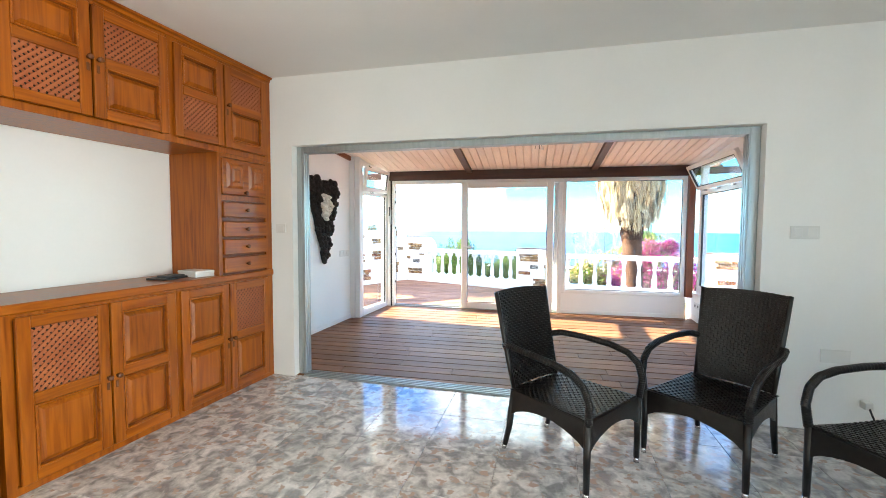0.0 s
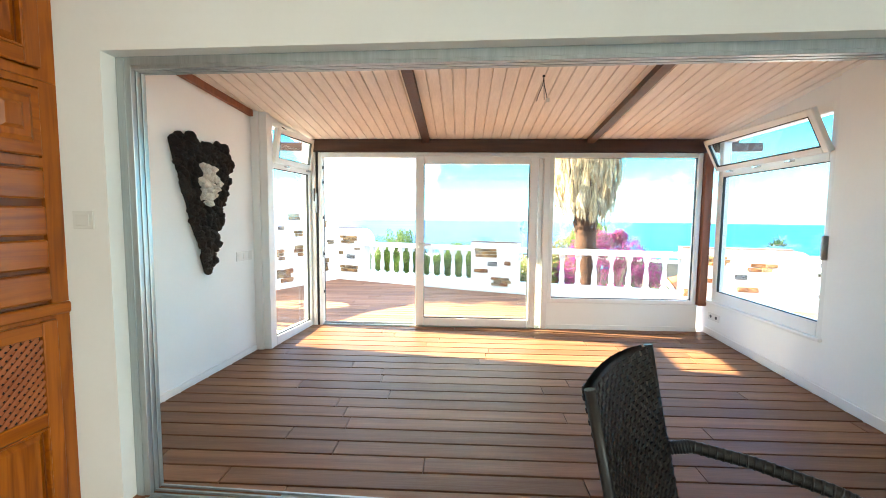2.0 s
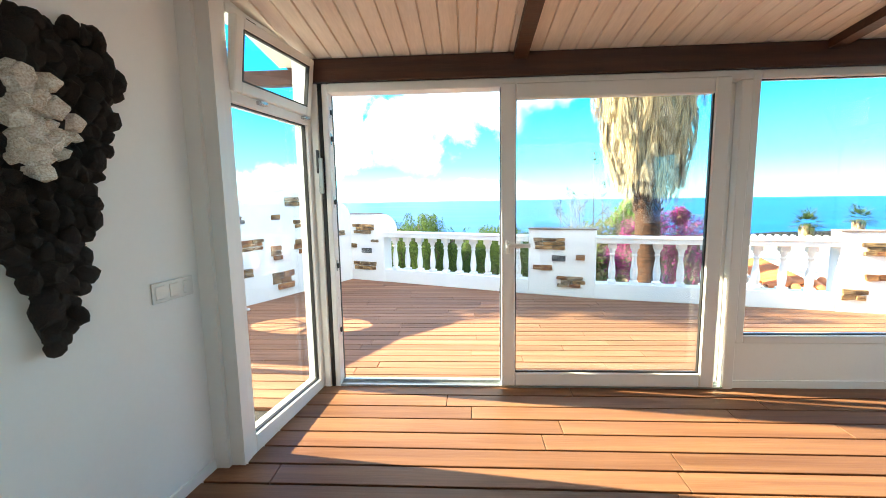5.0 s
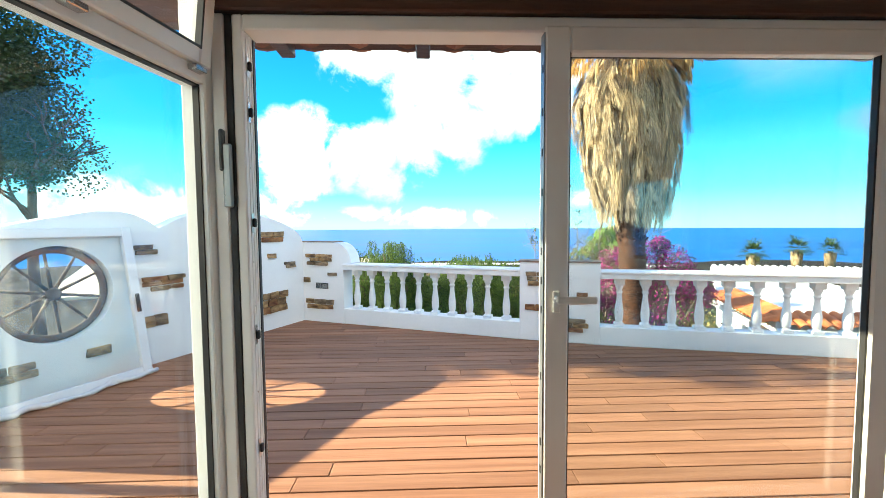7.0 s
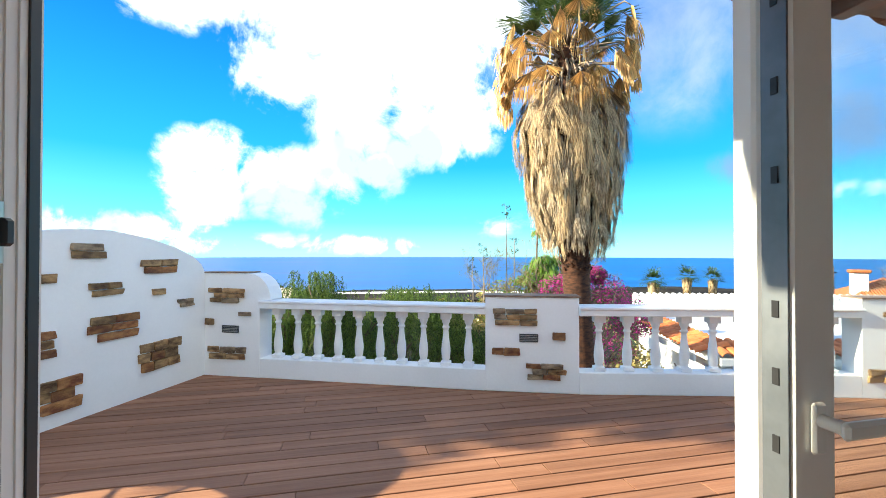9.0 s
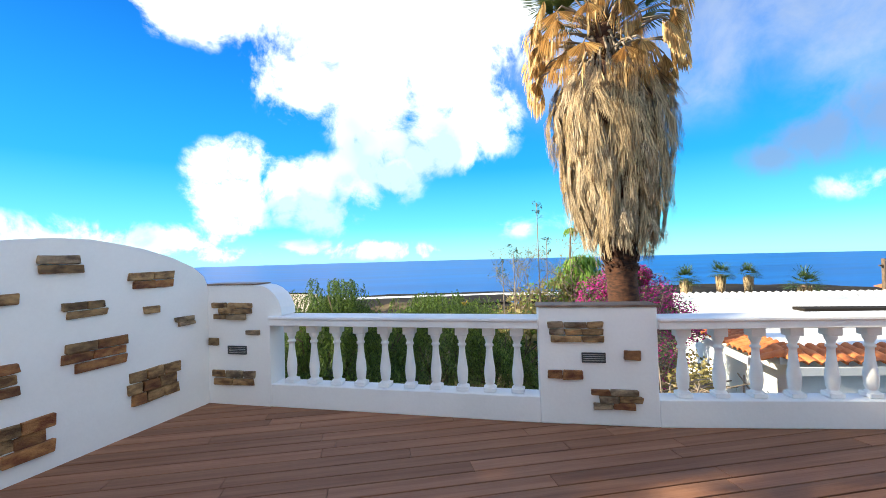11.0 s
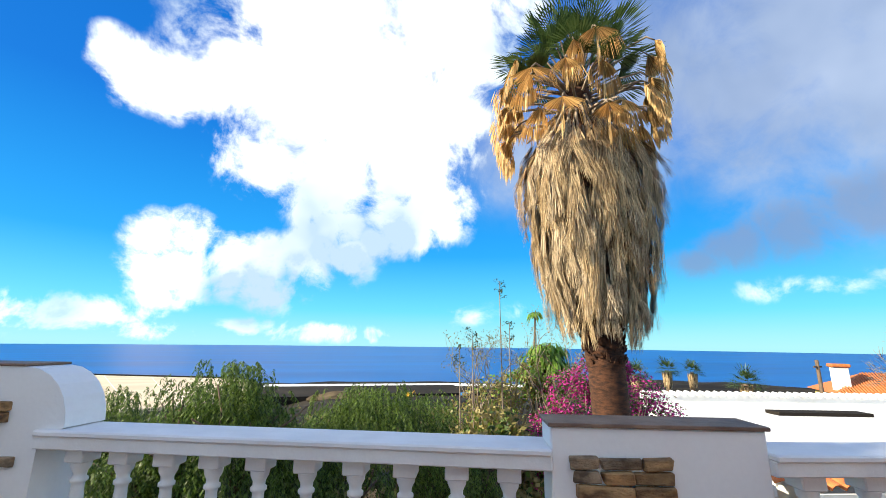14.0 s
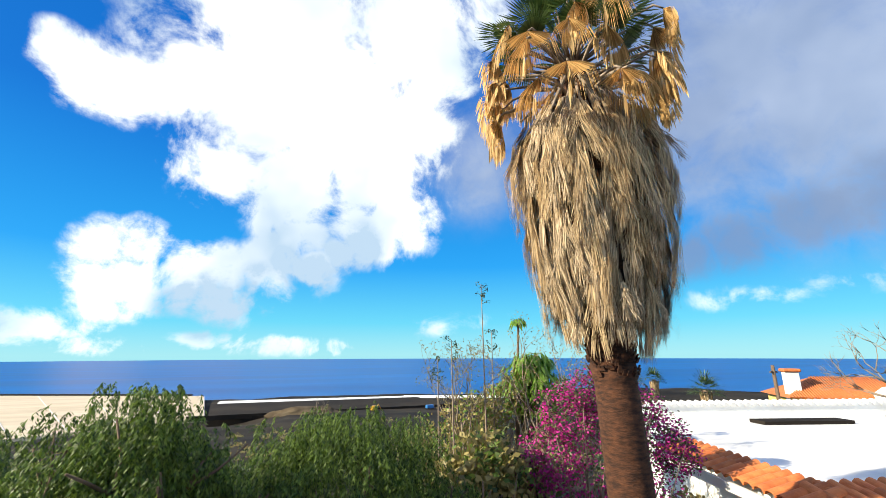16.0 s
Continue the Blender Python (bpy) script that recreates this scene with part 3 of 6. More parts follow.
# ---- window and door frames ----
def frame_bars(bm, x0, z0, x1, z1, bar, d0, d1, bevel=0.006):
    """Four bars of a frame in the x-z plane."""
    box(bm, x0, d0, z0, x0 + bar, d1, z1, bevel=bevel)
    box(bm, x1 - bar, d0, z0, x1, d1, z1, bevel=bevel)
    box(bm, x0 + bar, d0, z0, x1 - bar, d1, z0 + bar, bevel=bevel)
    box(bm, x0 + bar, d0, z1 - bar, x1 - bar, d1, z1, bevel=bevel)
    return bm


def pane(x0, z0, x1, z1, y, parent, label="clear glass pane"):
    ob = part("pane", box(bmesh.new(), x0, y - 0.003, z0, x1, y + 0.003, z1), G_PANE, parent, label)
    ob.visible_shadow = False
    return ob


def gasket(x0, z0, x1, z1, y, parent):
    bm = bmesh.new()
    frame_bars(bm, x0, z0, x1, z1, 0.009, y - 0.012, y + 0.012, 0)
    return part("gasket", bm, M_BLACK, parent)


K_END = 0.913
F_END = span(END_L, END_R, SILL)[0] @ Matrix.Scale(K_END, 4)   # x = 0 at the west post; y runs outwards
door = thing("door_1", "white sliding glass door with the near leaf pushed open", "sliding door", m=F_END, kind="structure")
bm = bmesh.new()
box(bm, 0.080, -0.03, -0.01, 0.120, 0.10, 2.165, bevel=0.006)
box(bm, 0.120, -0.03, 2.105, 2.93, 0.10, 2.165, bevel=0.006)
box(bm, 2.86, -0.03, -0.01, 2.93, 0.10, 2.105, bevel=0.006)
part("frame", bm, M_TRIM, door)
bm = bmesh.new()
box(bm, 0.120, -0.03, -0.25, 2.86, 0.10, 0.012)
box(bm, 0.120, 0.025, 0.012, 2.86, 0.04, 0.03)
part("sill_track", bm, M_ALU, door)
leaf = part("sliding_leaf", frame_bars(bmesh.new(), 1.300, 0.015, 2.79, 2.125, 0.102, -0.045, 0.012, 0.008), M_TRIM, door)
pane(1.40, 0.12, 2.685, 2.03, -0.015, leaf)
gasket(1.399, 0.117, 2.688, 2.033, -0.02, leaf)
bm = bmesh.new()
box(bm, 1.335, -0.056, 0.985, 1.365, -0.045, 1.075, bevel=0.005)
tube(bm, [(1.350, -0.05, 1.045), (1.350, -0.092, 1.045)], 0.012, 10)
box(bm, 1.338, -0.104, 1.028, 1.500, -0.088, 1.058, bevel=0.006)
part("handle", bm, M_PLAST, leaf, "pale lever handle")
part("lock_strip", box(bmesh.new(), 1.2970, -0.041, 0.05, 1.3015, 0.006, 2.10), M_ZINC, leaf, "narrow steel lock strip with dark keeps")
for z in (0.30, 0.42, 0.70, 0.98, 1.10, 1.22, 1.46, 1.62, 1.78, 1.95):
    part("lock_keep", box(bmesh.new(), 1.2945, -0.026, z, 1.2985, -0.014, z + 0.03), M_BLACK, leaf, "dark slot in the lock strip")
fixed = part("fixed_leaf", frame_bars(bmesh.new(), 1.315, 0.015, 2.86, 2.10, 0.055, 0.035, 0.085, 0.006), M_TRIM, door)
pane(1.365, 0.066, 2.81, 2.05, 0.06, fixed)
gasket(1.366, 0.066, 2.81, 2.05, 0.055, fixed)
part("jamb_gasket", box(bmesh.new(), 0.1185, 0.064, 0.012, 0.1235, 0.084, 2.105), M_BLACK, door, "black weather seal down the jamb")
for y in (-0.002, 0.022, 0.046):
    part("jamb_rib", box(bmesh.new(), 0.1185, y, 0.012, 0.1225, y + 0.005, 2.105), M_TRIM, door)
for z in (0.30, 0.66, 1.02, 1.20, 1.58, 1.86):
    part("screw", tube(bmesh.new(), [(0.119, 0.010, z), (0.1215, 0.010, z)], 0.004, 6), M_STEEL, door, "small steel screw")
for z in (0.42, 0.90, 1.36, 1.80, 1.98):
    kp = part("striker", box(bmesh.new(), 0.119, -0.002, z - 0.04, 0.1225, 0.024, z + 0.04, bevel=0.001), M_STEEL, door, "steel striker plate")
    part("striker_hook", box(bmesh.new(), 0.1225, 0.004, z - 0.018, 0.136, 0.022, z + 0.018, bevel=0.004), M_BLACK, kp, "black striker hook")
win = thing("window_1", "large white fixed window above a white panel in the end wall", "window", m=F_END, kind="structure")
part("window_frame", frame_bars(bmesh.new(), 2.93, 0.33, 4.735, 2.165, 0.055, -0.02, 0.07), M_TRIM, win)
pane(2.985, 0.385, 4.68, 2.11, 0.03, win)
gasket(2.982, 0.382, 4.683, 2.113, 0.02, win)
bm = bmesh.new()
box(bm, 2.93, 0.0, -0.25, 4.76, 0.09, 0.33)
box(bm, 2.93, -0.012, 0.0, 4.76, 0.0, 0.055)
part("panel", bm, M_PLASTER, win, "white panel under the window")
solid("post", box(bmesh.new(), 0.052, -0.030, -0.25, 0.079, 0.06, 2.165, bevel=0.003), M_BLACK, "narrow black corner post of the glazed end", "post", kind="", m=F_END)
solid("trim", box(bmesh.new(), 0.0, -0.036, -0.25, 0.051, 0.06, 2.165, bevel=0.006), M_TRIM, "white upright between the side window and the black post", m=F_END)
bm = bmesh.new()
box(bm, 4.745, -0.06, 0.33, 4.84, 0.05, 2.165, bevel=0.006)
solid("post", bm, M_POST, "red-brown varnished corner post of the sunroom", "post", kind="", m=F_END)
latch = thing("door_latch", "pale metal folding latch on the white corner upright", "latch", m=F_END @ Matrix.Translation((0.012, 0, 0)))
part("body", box(bmesh.new(), 0.030, -0.060, 1.42, 0.062, -0.037, 1.665, bevel=0.005), M_ALU, latch)
part("slider", box(bmesh.new(), 0.020, -0.066, 1.56, 0.036, -0.037, 1.72, bevel=0.005), M_VENT, latch, "dark grey slider")
for z in (1.435, 1.465):
    part("rivet", tube(bmesh.new(), [(0.038, -0.0625, z), (0.038, -0.0595, z)], 0.003, 6), M_STEEL, latch)


def hopper(parent, x0, z0, x1, z1, tilt, d=0.05):
    """A bottom-hung light, tipped into the room by some degrees."""
    m = Matrix.Translation((0, 0.0, z0)) @ Matrix.Rotation(radians(tilt), 4, "X") @ Matrix.Translation((0, 0, -z0))
    lf = part("hopper_light", frame_bars(bmesh.new(), x0, z0, x1, z1, 0.06, -d / 2, d / 2), M_TRIM, parent, "tilted white hopper light", m=m)
    pane(x0 + 0.055, z0 + 0.055, x1 - 0.055, z1 - 0.055, 0.0, lf)
    gasket(x0 + 0.055, z0 + 0.055, x1 - 0.055, z1 - 0.055, -0.014, lf)
    return lf


# west side window: fixed below, hopper above
K_LW = 0.925
W_LW /= K_LW
F_LW = F_LW @ Matrix.Translation((0, 0, 0.103)) @ Matrix.Scale(K_LW, 4)
win = thing("window_2", "tall white side window with a tipped hopper light above", "window", m=F_LW, kind="structure")
bm = bmesh.new()
frame_bars(bm, 0.0, DECK_OUT - 0.12, W_LW - 0.01, 2.36, 0.055, 0.0, 0.10)
box(bm, 0.055, 0.0, 1.88, W_LW - 0.065, 0.10, 1.935, bevel=0.004)
box(bm, 0.055, 0.0, DECK_OUT - 0.065, W_LW - 0.065, 0.10, 0.085, bevel=0.004)
part("window_frame", bm, M_TRIM, win)
pane(0.055, 0.085, W_LW - 0.065, 1.88, 0.05, win)
gasket(0.052, 0.082, W_LW - 0.062, 1.883, 0.035, win)
hop = hopper(win, 0.05, 1.935, W_LW - 0.06, 2.30, 7)
for hx in (0.25, 0.7):
    part("hinge", box(bmesh.new(), hx, -0.035, 1.905, hx + 0.06, 0.0, 1.925, bevel=0.003), M_STEEL, win, "small steel hinge")
part("stay", tube(bmesh.new(), [(0.22, -0.05, 2.30), (0.22, 0.02, 2.345)], 0.007, 6), M_BLACK, win, "black stay arm")
# east side window
K_EW = 0.93
F_EW = F_SE @ Matrix.Translation((0, 0, 0.097)) @ Matrix.Rotation(math.pi, 4, "Z") @ Matrix.Scale(K_EW, 4)   # x back towards the opening, y outwards
win = thing("window_3", "wide white side window with a tipped hopper light above the sill", "window", m=F_EW, kind="structure")
ex0, ex1 = (-WIN_E1 - 0.02) / K_EW, -WIN_E0 / K_EW
bm = bmesh.new()
frame_bars(bm, ex0, 0.40, ex1, 2.33, 0.08, 0.02, 0.11)
box(bm, ex0 + 0.08, 0.02, 1.86, ex1 - 0.08, 0.11, 1.93, bevel=0.004)
box(bm, ex0 + 0.08, 0.02, 0.47, ex1 - 0.08, 0.11, 0.54, bevel=0.004)
part("window_frame", bm, M_TRIM, win)
pane(ex0 + 0.08, 0.54, ex1 - 0.08, 1.86, 0.06, win)
gasket(ex0 + 0.078, 0.538, ex1 - 0.078, 1.862, 0.045, win)
part("window_sill", box(bmesh.new(), ex0 - 0.05, -0.03, 0.395, ex1 + 0.01, 0.02, 0.425, bevel=0.006), M_TRIM, win)
hopper(win, ex0 + 0.03, 1.93, ex1 - 0.03, 2.31, 26)
for hx in (0.2, 0.62, 1.05):
    part("hinge", box(bmesh.new(), ex0 + hx, -0.02, 1.90, ex0 + hx + 0.08, 0.02, 1.92, bevel=0.003), M_STEEL, win, "small steel hinge")
part("handle", box(bmesh.new(), ex1 - 0.045, -0.03, 1.06, ex1 - 0.02, 0.02, 1.26, bevel=0.006), M_ALU, win, "grey window handle")

# outside face of the house, eave with roof tiles
bm = bmesh.new()
box(bm, -6.2, 5.35, DECK_OUT, -2.86, 5.50, 2.7)
solid("wall_house_outside", bm, M_RENDER, "white rendered outer wall of the house")
eave = thing("eave", "overhanging tiled roof edge above the glazed end wall", "roof", m=Matrix.Translation((0, 0, 0.02)), kind="structure")
bm = bmesh.new()
vs = [(6.44, 2.275), (6.96, 2.215), (6.96, 2.24), (3.5, 2.72), (3.5, 2.66), (6.44, 2.285)]
a = [bm.verts.new((-2.66, y, z)) for y, z in vs]
b = [bm.verts.new((2.3, y, z)) for y, z in vs]
bm.faces.new(a[::-1])
bm.faces.new(b)
for i in range(6):
    bm.faces.new((a[i], a[(i + 1) % 6], b[(i + 1) % 6], b[i]))
part("roof_boarding", bm, M_BEAM, eave)
for x in (-2.35, -1.68, -1.0, -0.2, 0.6, 1.4, 2.1):
    bm = bmesh.new()
    box(bm, x - 0.035, 6.41, 2.165, x + 0.035, 6.94, 2.228, bevel=0.005)
    part("rafter_tail", bm, M_BEAM, eave)
for x0, x1 in ((-2.95, -2.45), (2.05, 2.62)):
    part("purlin_end", box(bmesh.new(), x0, 6.47, 2.12, x1, 6.55, 2.215, bevel=0.005), M_BEAM, eave, "dark beam end beyond the glazed corner")
bm = bmesh.new()
n = 8
for k in range(n):
    a0, a1 = math.pi * k / n, math.pi * (k + 1) / n
    q = []
    for y, z0, s in ((0, 0, 1.0), (-0.45, 0.055, 0.85)):
        for a in (a0, a1):
            for r in (0.115, 0.100):
                q.append(bm.verts.new((-r * s * math.cos(a), y, z0 + r * 0.75 * math.sin(a))))
    for f in ((0, 4, 6, 2), (1, 3, 7, 5), (0, 2, 3, 1), (4, 5, 7, 6)):
        bm.faces.new([q[i] for i in f])
ROOF_TILE = mesh_of("roof_tile", bm, M_TERRA)
# eave tiles: same mesh in the shade-darkened terracotta
EAVE_TILE = ROOF_TILE.copy()
EAVE_TILE.materials[0] = M_TERRASH
for i in range(21):
    for j in range(3):
        piece("roof_tile", EAVE_TILE, eave, Matrix.Translation((-2.6 + 0.24 * i, 7.02 - 0.40 * j, 2.235 + 0.053 * j)))
        if j == 0:
            piece("roof_tile", EAVE_TILE, eave, Matrix.Translation((-2.48 + 0.24 * i, 7.01, 2.31)) @ Matrix.Rotation(math.pi, 4, "Y"))

# ---- terrace walls ----
def stones(parent, mats, x0, z1, x1, z0, out):
    """A patch of flat split stones set into a wall face, course by course, each a piece of its own. out: +1 or -1, the way they stand out."""
    h = z1 - z0
    rows = max(1, min(3, round(h / 0.062)))
    for r in range(rows):
        lo, hi = z0 + h * r / rows, z0 + h * (r + 1) / rows
        a, b = x0, x1
        if rows > 1:
            a += rnd(0.0, 0.2) * (x1 - x0) * (0.4, 0.9, 0.1, 1.0)[r]
            b -= rnd(0.0, 0.24) * (x1 - x0) * (0.9, 0.1, 0.6, 1.0)[r]
        n = 1 if b - a < 0.22 else (random.choice((1, 2, 2)) if b - a < 0.42 else random.choice((2, 3)))
        cuts = [a] + sorted(a + (b - a) * (k + rnd(-0.2, 0.2)) / n for k in range(1, n)) + [b]
        for c0, c1 in zip(cuts, cuts[1:]):
            bm = bmesh.new()
            d = rnd(0.018, 0.038)
            y0, y1 = (-0.01, d) if out > 0 else (-d, 0.01)
            box(bm, c0 + 0.003, y0, lo + 0.003, c1 - 0.003, y1, hi - 0.003)
            for v in bm.verts:
                v.co += Vector((rnd(-0.010, 0.010), rnd(-0.008, 0.008), rnd(-0.006, 0.006)))
            bmesh.ops.bevel(bm, geom=list(bm.edges), offset=0.005, segments=1, affect="EDGES")
            part("stone", bm, random.choice(mats), parent)


def vent(parent, x0, z1, x1, z0):
    v = part("vent_grille", frame_bars(bmesh.new(), x0, z0, x1, z1, 0.008, -0.014, 0.004, 0), M_VENT, parent, "small dark louvred vent")
    for k in range(5):
        z = z0 + (z1 - z0) * (k + 0.5) / 5
        bm = bmesh.new()
        box(bm, x0 + 0.008, -0.010, z - 0.006, x1 - 0.008, 0.004, z + 0.004)
        part("slat", bm, M_VENT, v)


# pillar wall with the quarter-round shoulder, from the corner to the balustrade
F_B1, W_B1 = span(CORNER, P2_L, DECK_OUT)                # z = 0 on the deck; y runs out to sea
S0 = 0.715                                               # where the balustrade begins
bm = bmesh.new()
prof = [(-0.05, 0.0), (S0, 0.0), (S0, 0.86)] + [(0.565 + 0.285 * math.cos(radians(a)), 0.90 + 0.30 * math.sin(radians(a))) for a in (0, 15, 30, 45, 60, 75, 90)] + [(-0.05, 1.205)]
prism(bm, prof, 0.0, 0.24, "y")
wall_sh = solid("wall_terrace_shoulder", bm, M_RENDER, "white rendered shoulder wall with set-in slate stones and a vent", m=F_B1)
bm = bmesh.new()
box(bm, -0.05, -0.012, 1.203, 0.56, 0.25, 1.216, bevel=0.003)
part("cap_slab", bm, M_CAP, wall_sh, "thin dark slate cap")
stones(wall_sh, [M_STONE, M_STONE, M_STONEG], 0.05, 1.03, 0.53, 0.855, -1)
stones(wall_sh, [M_STONE], 0.015, 0.672, 0.125, 0.595, -1)
stones(wall_sh, [M_STONEG], 0.45, 0.755, 0.61, 0.705, -1)
stones(wall_sh, [M_STONE, M_STONEG], 0.045, 0.345, 0.545, 0.195, -1)
vent(wall_sh, 0.237, 0.592, 0.449, 0.508)

# pillar
F_P2, W_P2 = span(P2_L, P2_R, DECK_OUT)
bm = bmesh.new()
box(bm, 0, 0, 0, W_P2, 0.225, 0.985, bevel=0.008)
pil = solid("pillar", bm, M_RENDER, "white rendered pillar with set-in slate stones and a vent", "pillar", kind="structure", m=F_P2)
part("cap_slab", box(bmesh.new(), -0.012, -0.016, 0.984, W_P2 + 0.012, 0.235, 1.002, bevel=0.003), M_CAP, pil, "thin brown slate cap")
stones(pil, [M_STONE, M_STONEG], 0.075, 0.865, 0.535, 0.69, -1)
stones(pil, [M_STONER], 0.685, 0.63, 0.81, 0.548, -1)
stones(pil, [M_STONER], 0.068, 0.458, 0.362, 0.38, -1)
stones(pil, [M_STONE, M_STONEG, M_STONER], 0.41, 0.305, 0.83, 0.138, -1)
vent(pil, 0.35, 0.605, 0.54, 0.522)

# balustrades: kerb, rail, turned balusters
BAL_PROFILE = [(0.060, 0.0), (0.060, 0.045), (0.048, 0.05), (0.044, 0.062), (0.052, 0.075), (0.056, 0.11), (0.060, 0.155), (0.057, 0.20), (0.047, 0.26), (0.038, 0.32), (0.033, 0.375), (0.035, 0.395), (0.047, 0.402), (0.047, 0.416), (0.035, 0.424), (0.037, 0.445), (0.052, 0.47), (0.055, 0.49), (0.060, 0.50)]


def baluster_mesh():
    bm = bmesh.new()
    lathe(bm, [(r * 0.84, z) for r, z in BAL_PROFILE], 16)
    box(bm, -0.056, -0.056, 0.0, 0.056, 0.056, 0.040, bevel=0.006)
    box(bm, -0.056, -0.056, 0.498, 0.056, 0.056, 0.572, bevel=0.006)
    return mesh_of("baluster", bm, M_CONC)


BALUSTER = baluster_mesh()


def balustrade(p, q, skip, count, first, gap):
    m, w = span(p, q, DECK_OUT)
    b = thing("balustrade", "white concrete balustrade with turned balusters on a rendered kerb", "balustrade", m=m, group="balustrades of the terrace")
    bm = bmesh.new()
    box(bm, skip, 0.0, 0.0, w, 0.20, 0.222, bevel=0.006)
    part("kerb", bm, M_RENDER, b)
    bm = bmesh.new()
    box(bm, skip - 0.0, -0.03, 0.80, w, 0.22, 0.865, bevel=0.006)
    box(bm, skip, -0.045, 0.862, w, 0.235, 0.893, bevel=0.008)
    part("handrail", bm, M_CONC, b)
    for k in range(count):
        piece("baluster", BALUSTER, b, Matrix.Translation((first + gap * k, 0.10, 0.224)) @ Matrix.Rotation(rnd(-0.06, 0.06), 4, "Z"))
    return b


balustrade(CORNER, P2_L, S0, 10, 0.89, 0.248)
balustrade(P2_R, P3_L, 0.0, 9, 0.228, 0.29)
# second pillar wall, lower at its far end, and the balustrade beyond it
P3_R, P4 = (4.95, 8.46), (6.5, 8.10)
F_P3, W_P3 = span(P3_L, P3_R, DECK_OUT)
bm = bmesh.new()
prof = [(0, 0), (W_P3, 0), (W_P3, 0.55)] + [(W_P3 - 0.32 + 0.32 * math.cos(radians(a)), 0.60 + 0.38 * math.sin(radians(a))) for a in (10, 30, 50, 70, 90)] + [(0, 0.985)]
prism(bm, prof, 0.0, 0.225, "y")
w3 = solid("wall_terrace_east", bm, M_RENDER, "white rendered terrace wall with set-in slate stones", m=F_P3)
part("cap_slab", box(bmesh.new(), -0.01, -0.014, 0.984, W_P3 - 0.34, 0.235, 1.0, bevel=0.003), M_CAP, w3, "thin brown slate cap")
stones(w3, [M_STONE, M_STONER], 0.20, 0.86, 0.72, 0.70, -1)
stones(w3, [M_STONER], 0.26, 0.48, 0.56, 0.40, -1)
stones(w3, [M_STONE], 0.02, 0.29, 0.32, 0.15, -1)
stones(w3, [M_STONE, M_STONER], 0.95, 0.76, 1.40, 0.62, -1)
stones(w3, [M_STONER], 0.85, 0.36, 1.15, 0.27, -1)
vent(w3, 0.80, 0.56, 0.98, 0.48)
balustrade(P3_R, P4, 0.0, 6, 0.14, 0.245)

# tall scalloped wall with the wheel opening
F_CW = along((CORNER[0], CORNER[1], DECK_OUT), (-0.448, -0.894))   # y runs onto the terrace
WHEEL_S, WHEEL_Z, WHEEL_R = 3.0, 0.86, 0.43
top = [(0.0, 1.20)] + [(s, 0.1 + z) for s, z in ((0.05, 1.20), (0.174, 1.297), (0.41, 1.397), (0.67, 1.472), (0.9, 1.515), (1.107, 1.545), (1.356, 1.548), (1.6, 1.527), (1.85, 1.46), (2.12, 1.335))]
top += [(2.22, 1.51), (2.34, 1.57), (2.48, 1.605), (2.70, 1.60), (3.0, 1.54), (3.36, 1.46), (4.06, 1.38), (4.20, 1.34), (4.22, 0.45), (5.6, 0.45)]
outer = [(5.6, 0.0), (0.0, 0.0)] + top
bm = bmesh.new()
ov = [bm.verts.new((s, 0, z)) for s, z in outer]
oe = [bm.edges.new((ov[i], ov[(i + 1) % len(ov)])) for i in range(len(ov))]
iv = [bm.verts.new((WHEEL_S + WHEEL_R * math.cos(2 * math.pi * k / 40), 0, WHEEL_Z + WHEEL_R * math.sin(2 * math.pi * k / 40))) for k in range(40)]
ie = [bm.edges.new((iv[i], iv[(i + 1) % 40])) for i in range(40)]
bmesh.ops.triangle_fill(bm, use_beauty=True, edges=oe + ie)
bad = [f for f in bm.faces if (Vector((WHEEL_S, 0, WHEEL_Z)) - f.calc_center_median()).length < WHEEL_R * 0.9]
if bad:
    bmesh.ops.delete(bm, geom=bad, context="FACES")
ret = bmesh.ops.extrude_face_region(bm, geom=list(bm.faces))
bmesh.ops.translate(bm, vec=(0, -0.20, 0), verts=[v for v in ret["geom"] if isinstance(v, bmesh.types.BMVert)])
wall_cw = solid("wall_terrace_scalloped", bm, M_RENDER, "tall white rendered wall with a scalloped top and set-in slate stones", m=F_CW)
for mats, s0, z1, s1, z0 in (((M_STONE, M_STONEG), 1.143, 1.51, 1.458, 1.34), ((M_STONE, M_STONER), 0.371, 1.36, 0.826, 1.175), ((M_STONE,), 0.981, 1.145, 1.303, 1.005), ((M_STONE,), 0.549, 1.045, 0.689, 0.965),
                             ((M_STONEG,), 0.147, 0.905, 0.392, 0.80), ((M_STONER, M_STONE), 0.827, 0.86, 1.311, 0.57), ((M_STONE, M_STONER), 0.348, 0.53, 0.841, 0.17), ((M_STONE, M_STONER), 1.545, 0.80, 1.75, 0.52),
                             ((M_STONE, M_STONER), 1.34, 0.40, 1.75, 0.06), ((M_STONE,), 1.55, 1.245, 1.70, 1.15), ((M_STONE, M_STONER), 1.86, 0.92, 2.33, 0.72), ((M_STONE,), 2.05, 0.50, 2.33, 0.36), ((M_STONEG,), 2.15, 1.24, 2.40, 1.13),
                             ((M_STONE,), 2.62, 0.30, 2.82, 0.20), ((M_STONE, M_STONEG), 3.15, 0.30, 3.60, 0.15), ((M_STONE,), 3.6, 1.12, 3.95, 1.0)):
    zc, zh = (z0 + z1) / 2 + 0.03, (z1 - z0) * (0.40 if z1 - z0 > 0.15 else 0.45)
    stones(wall_cw, list(mats), s0, zc + zh, s1, zc - zh, 1)
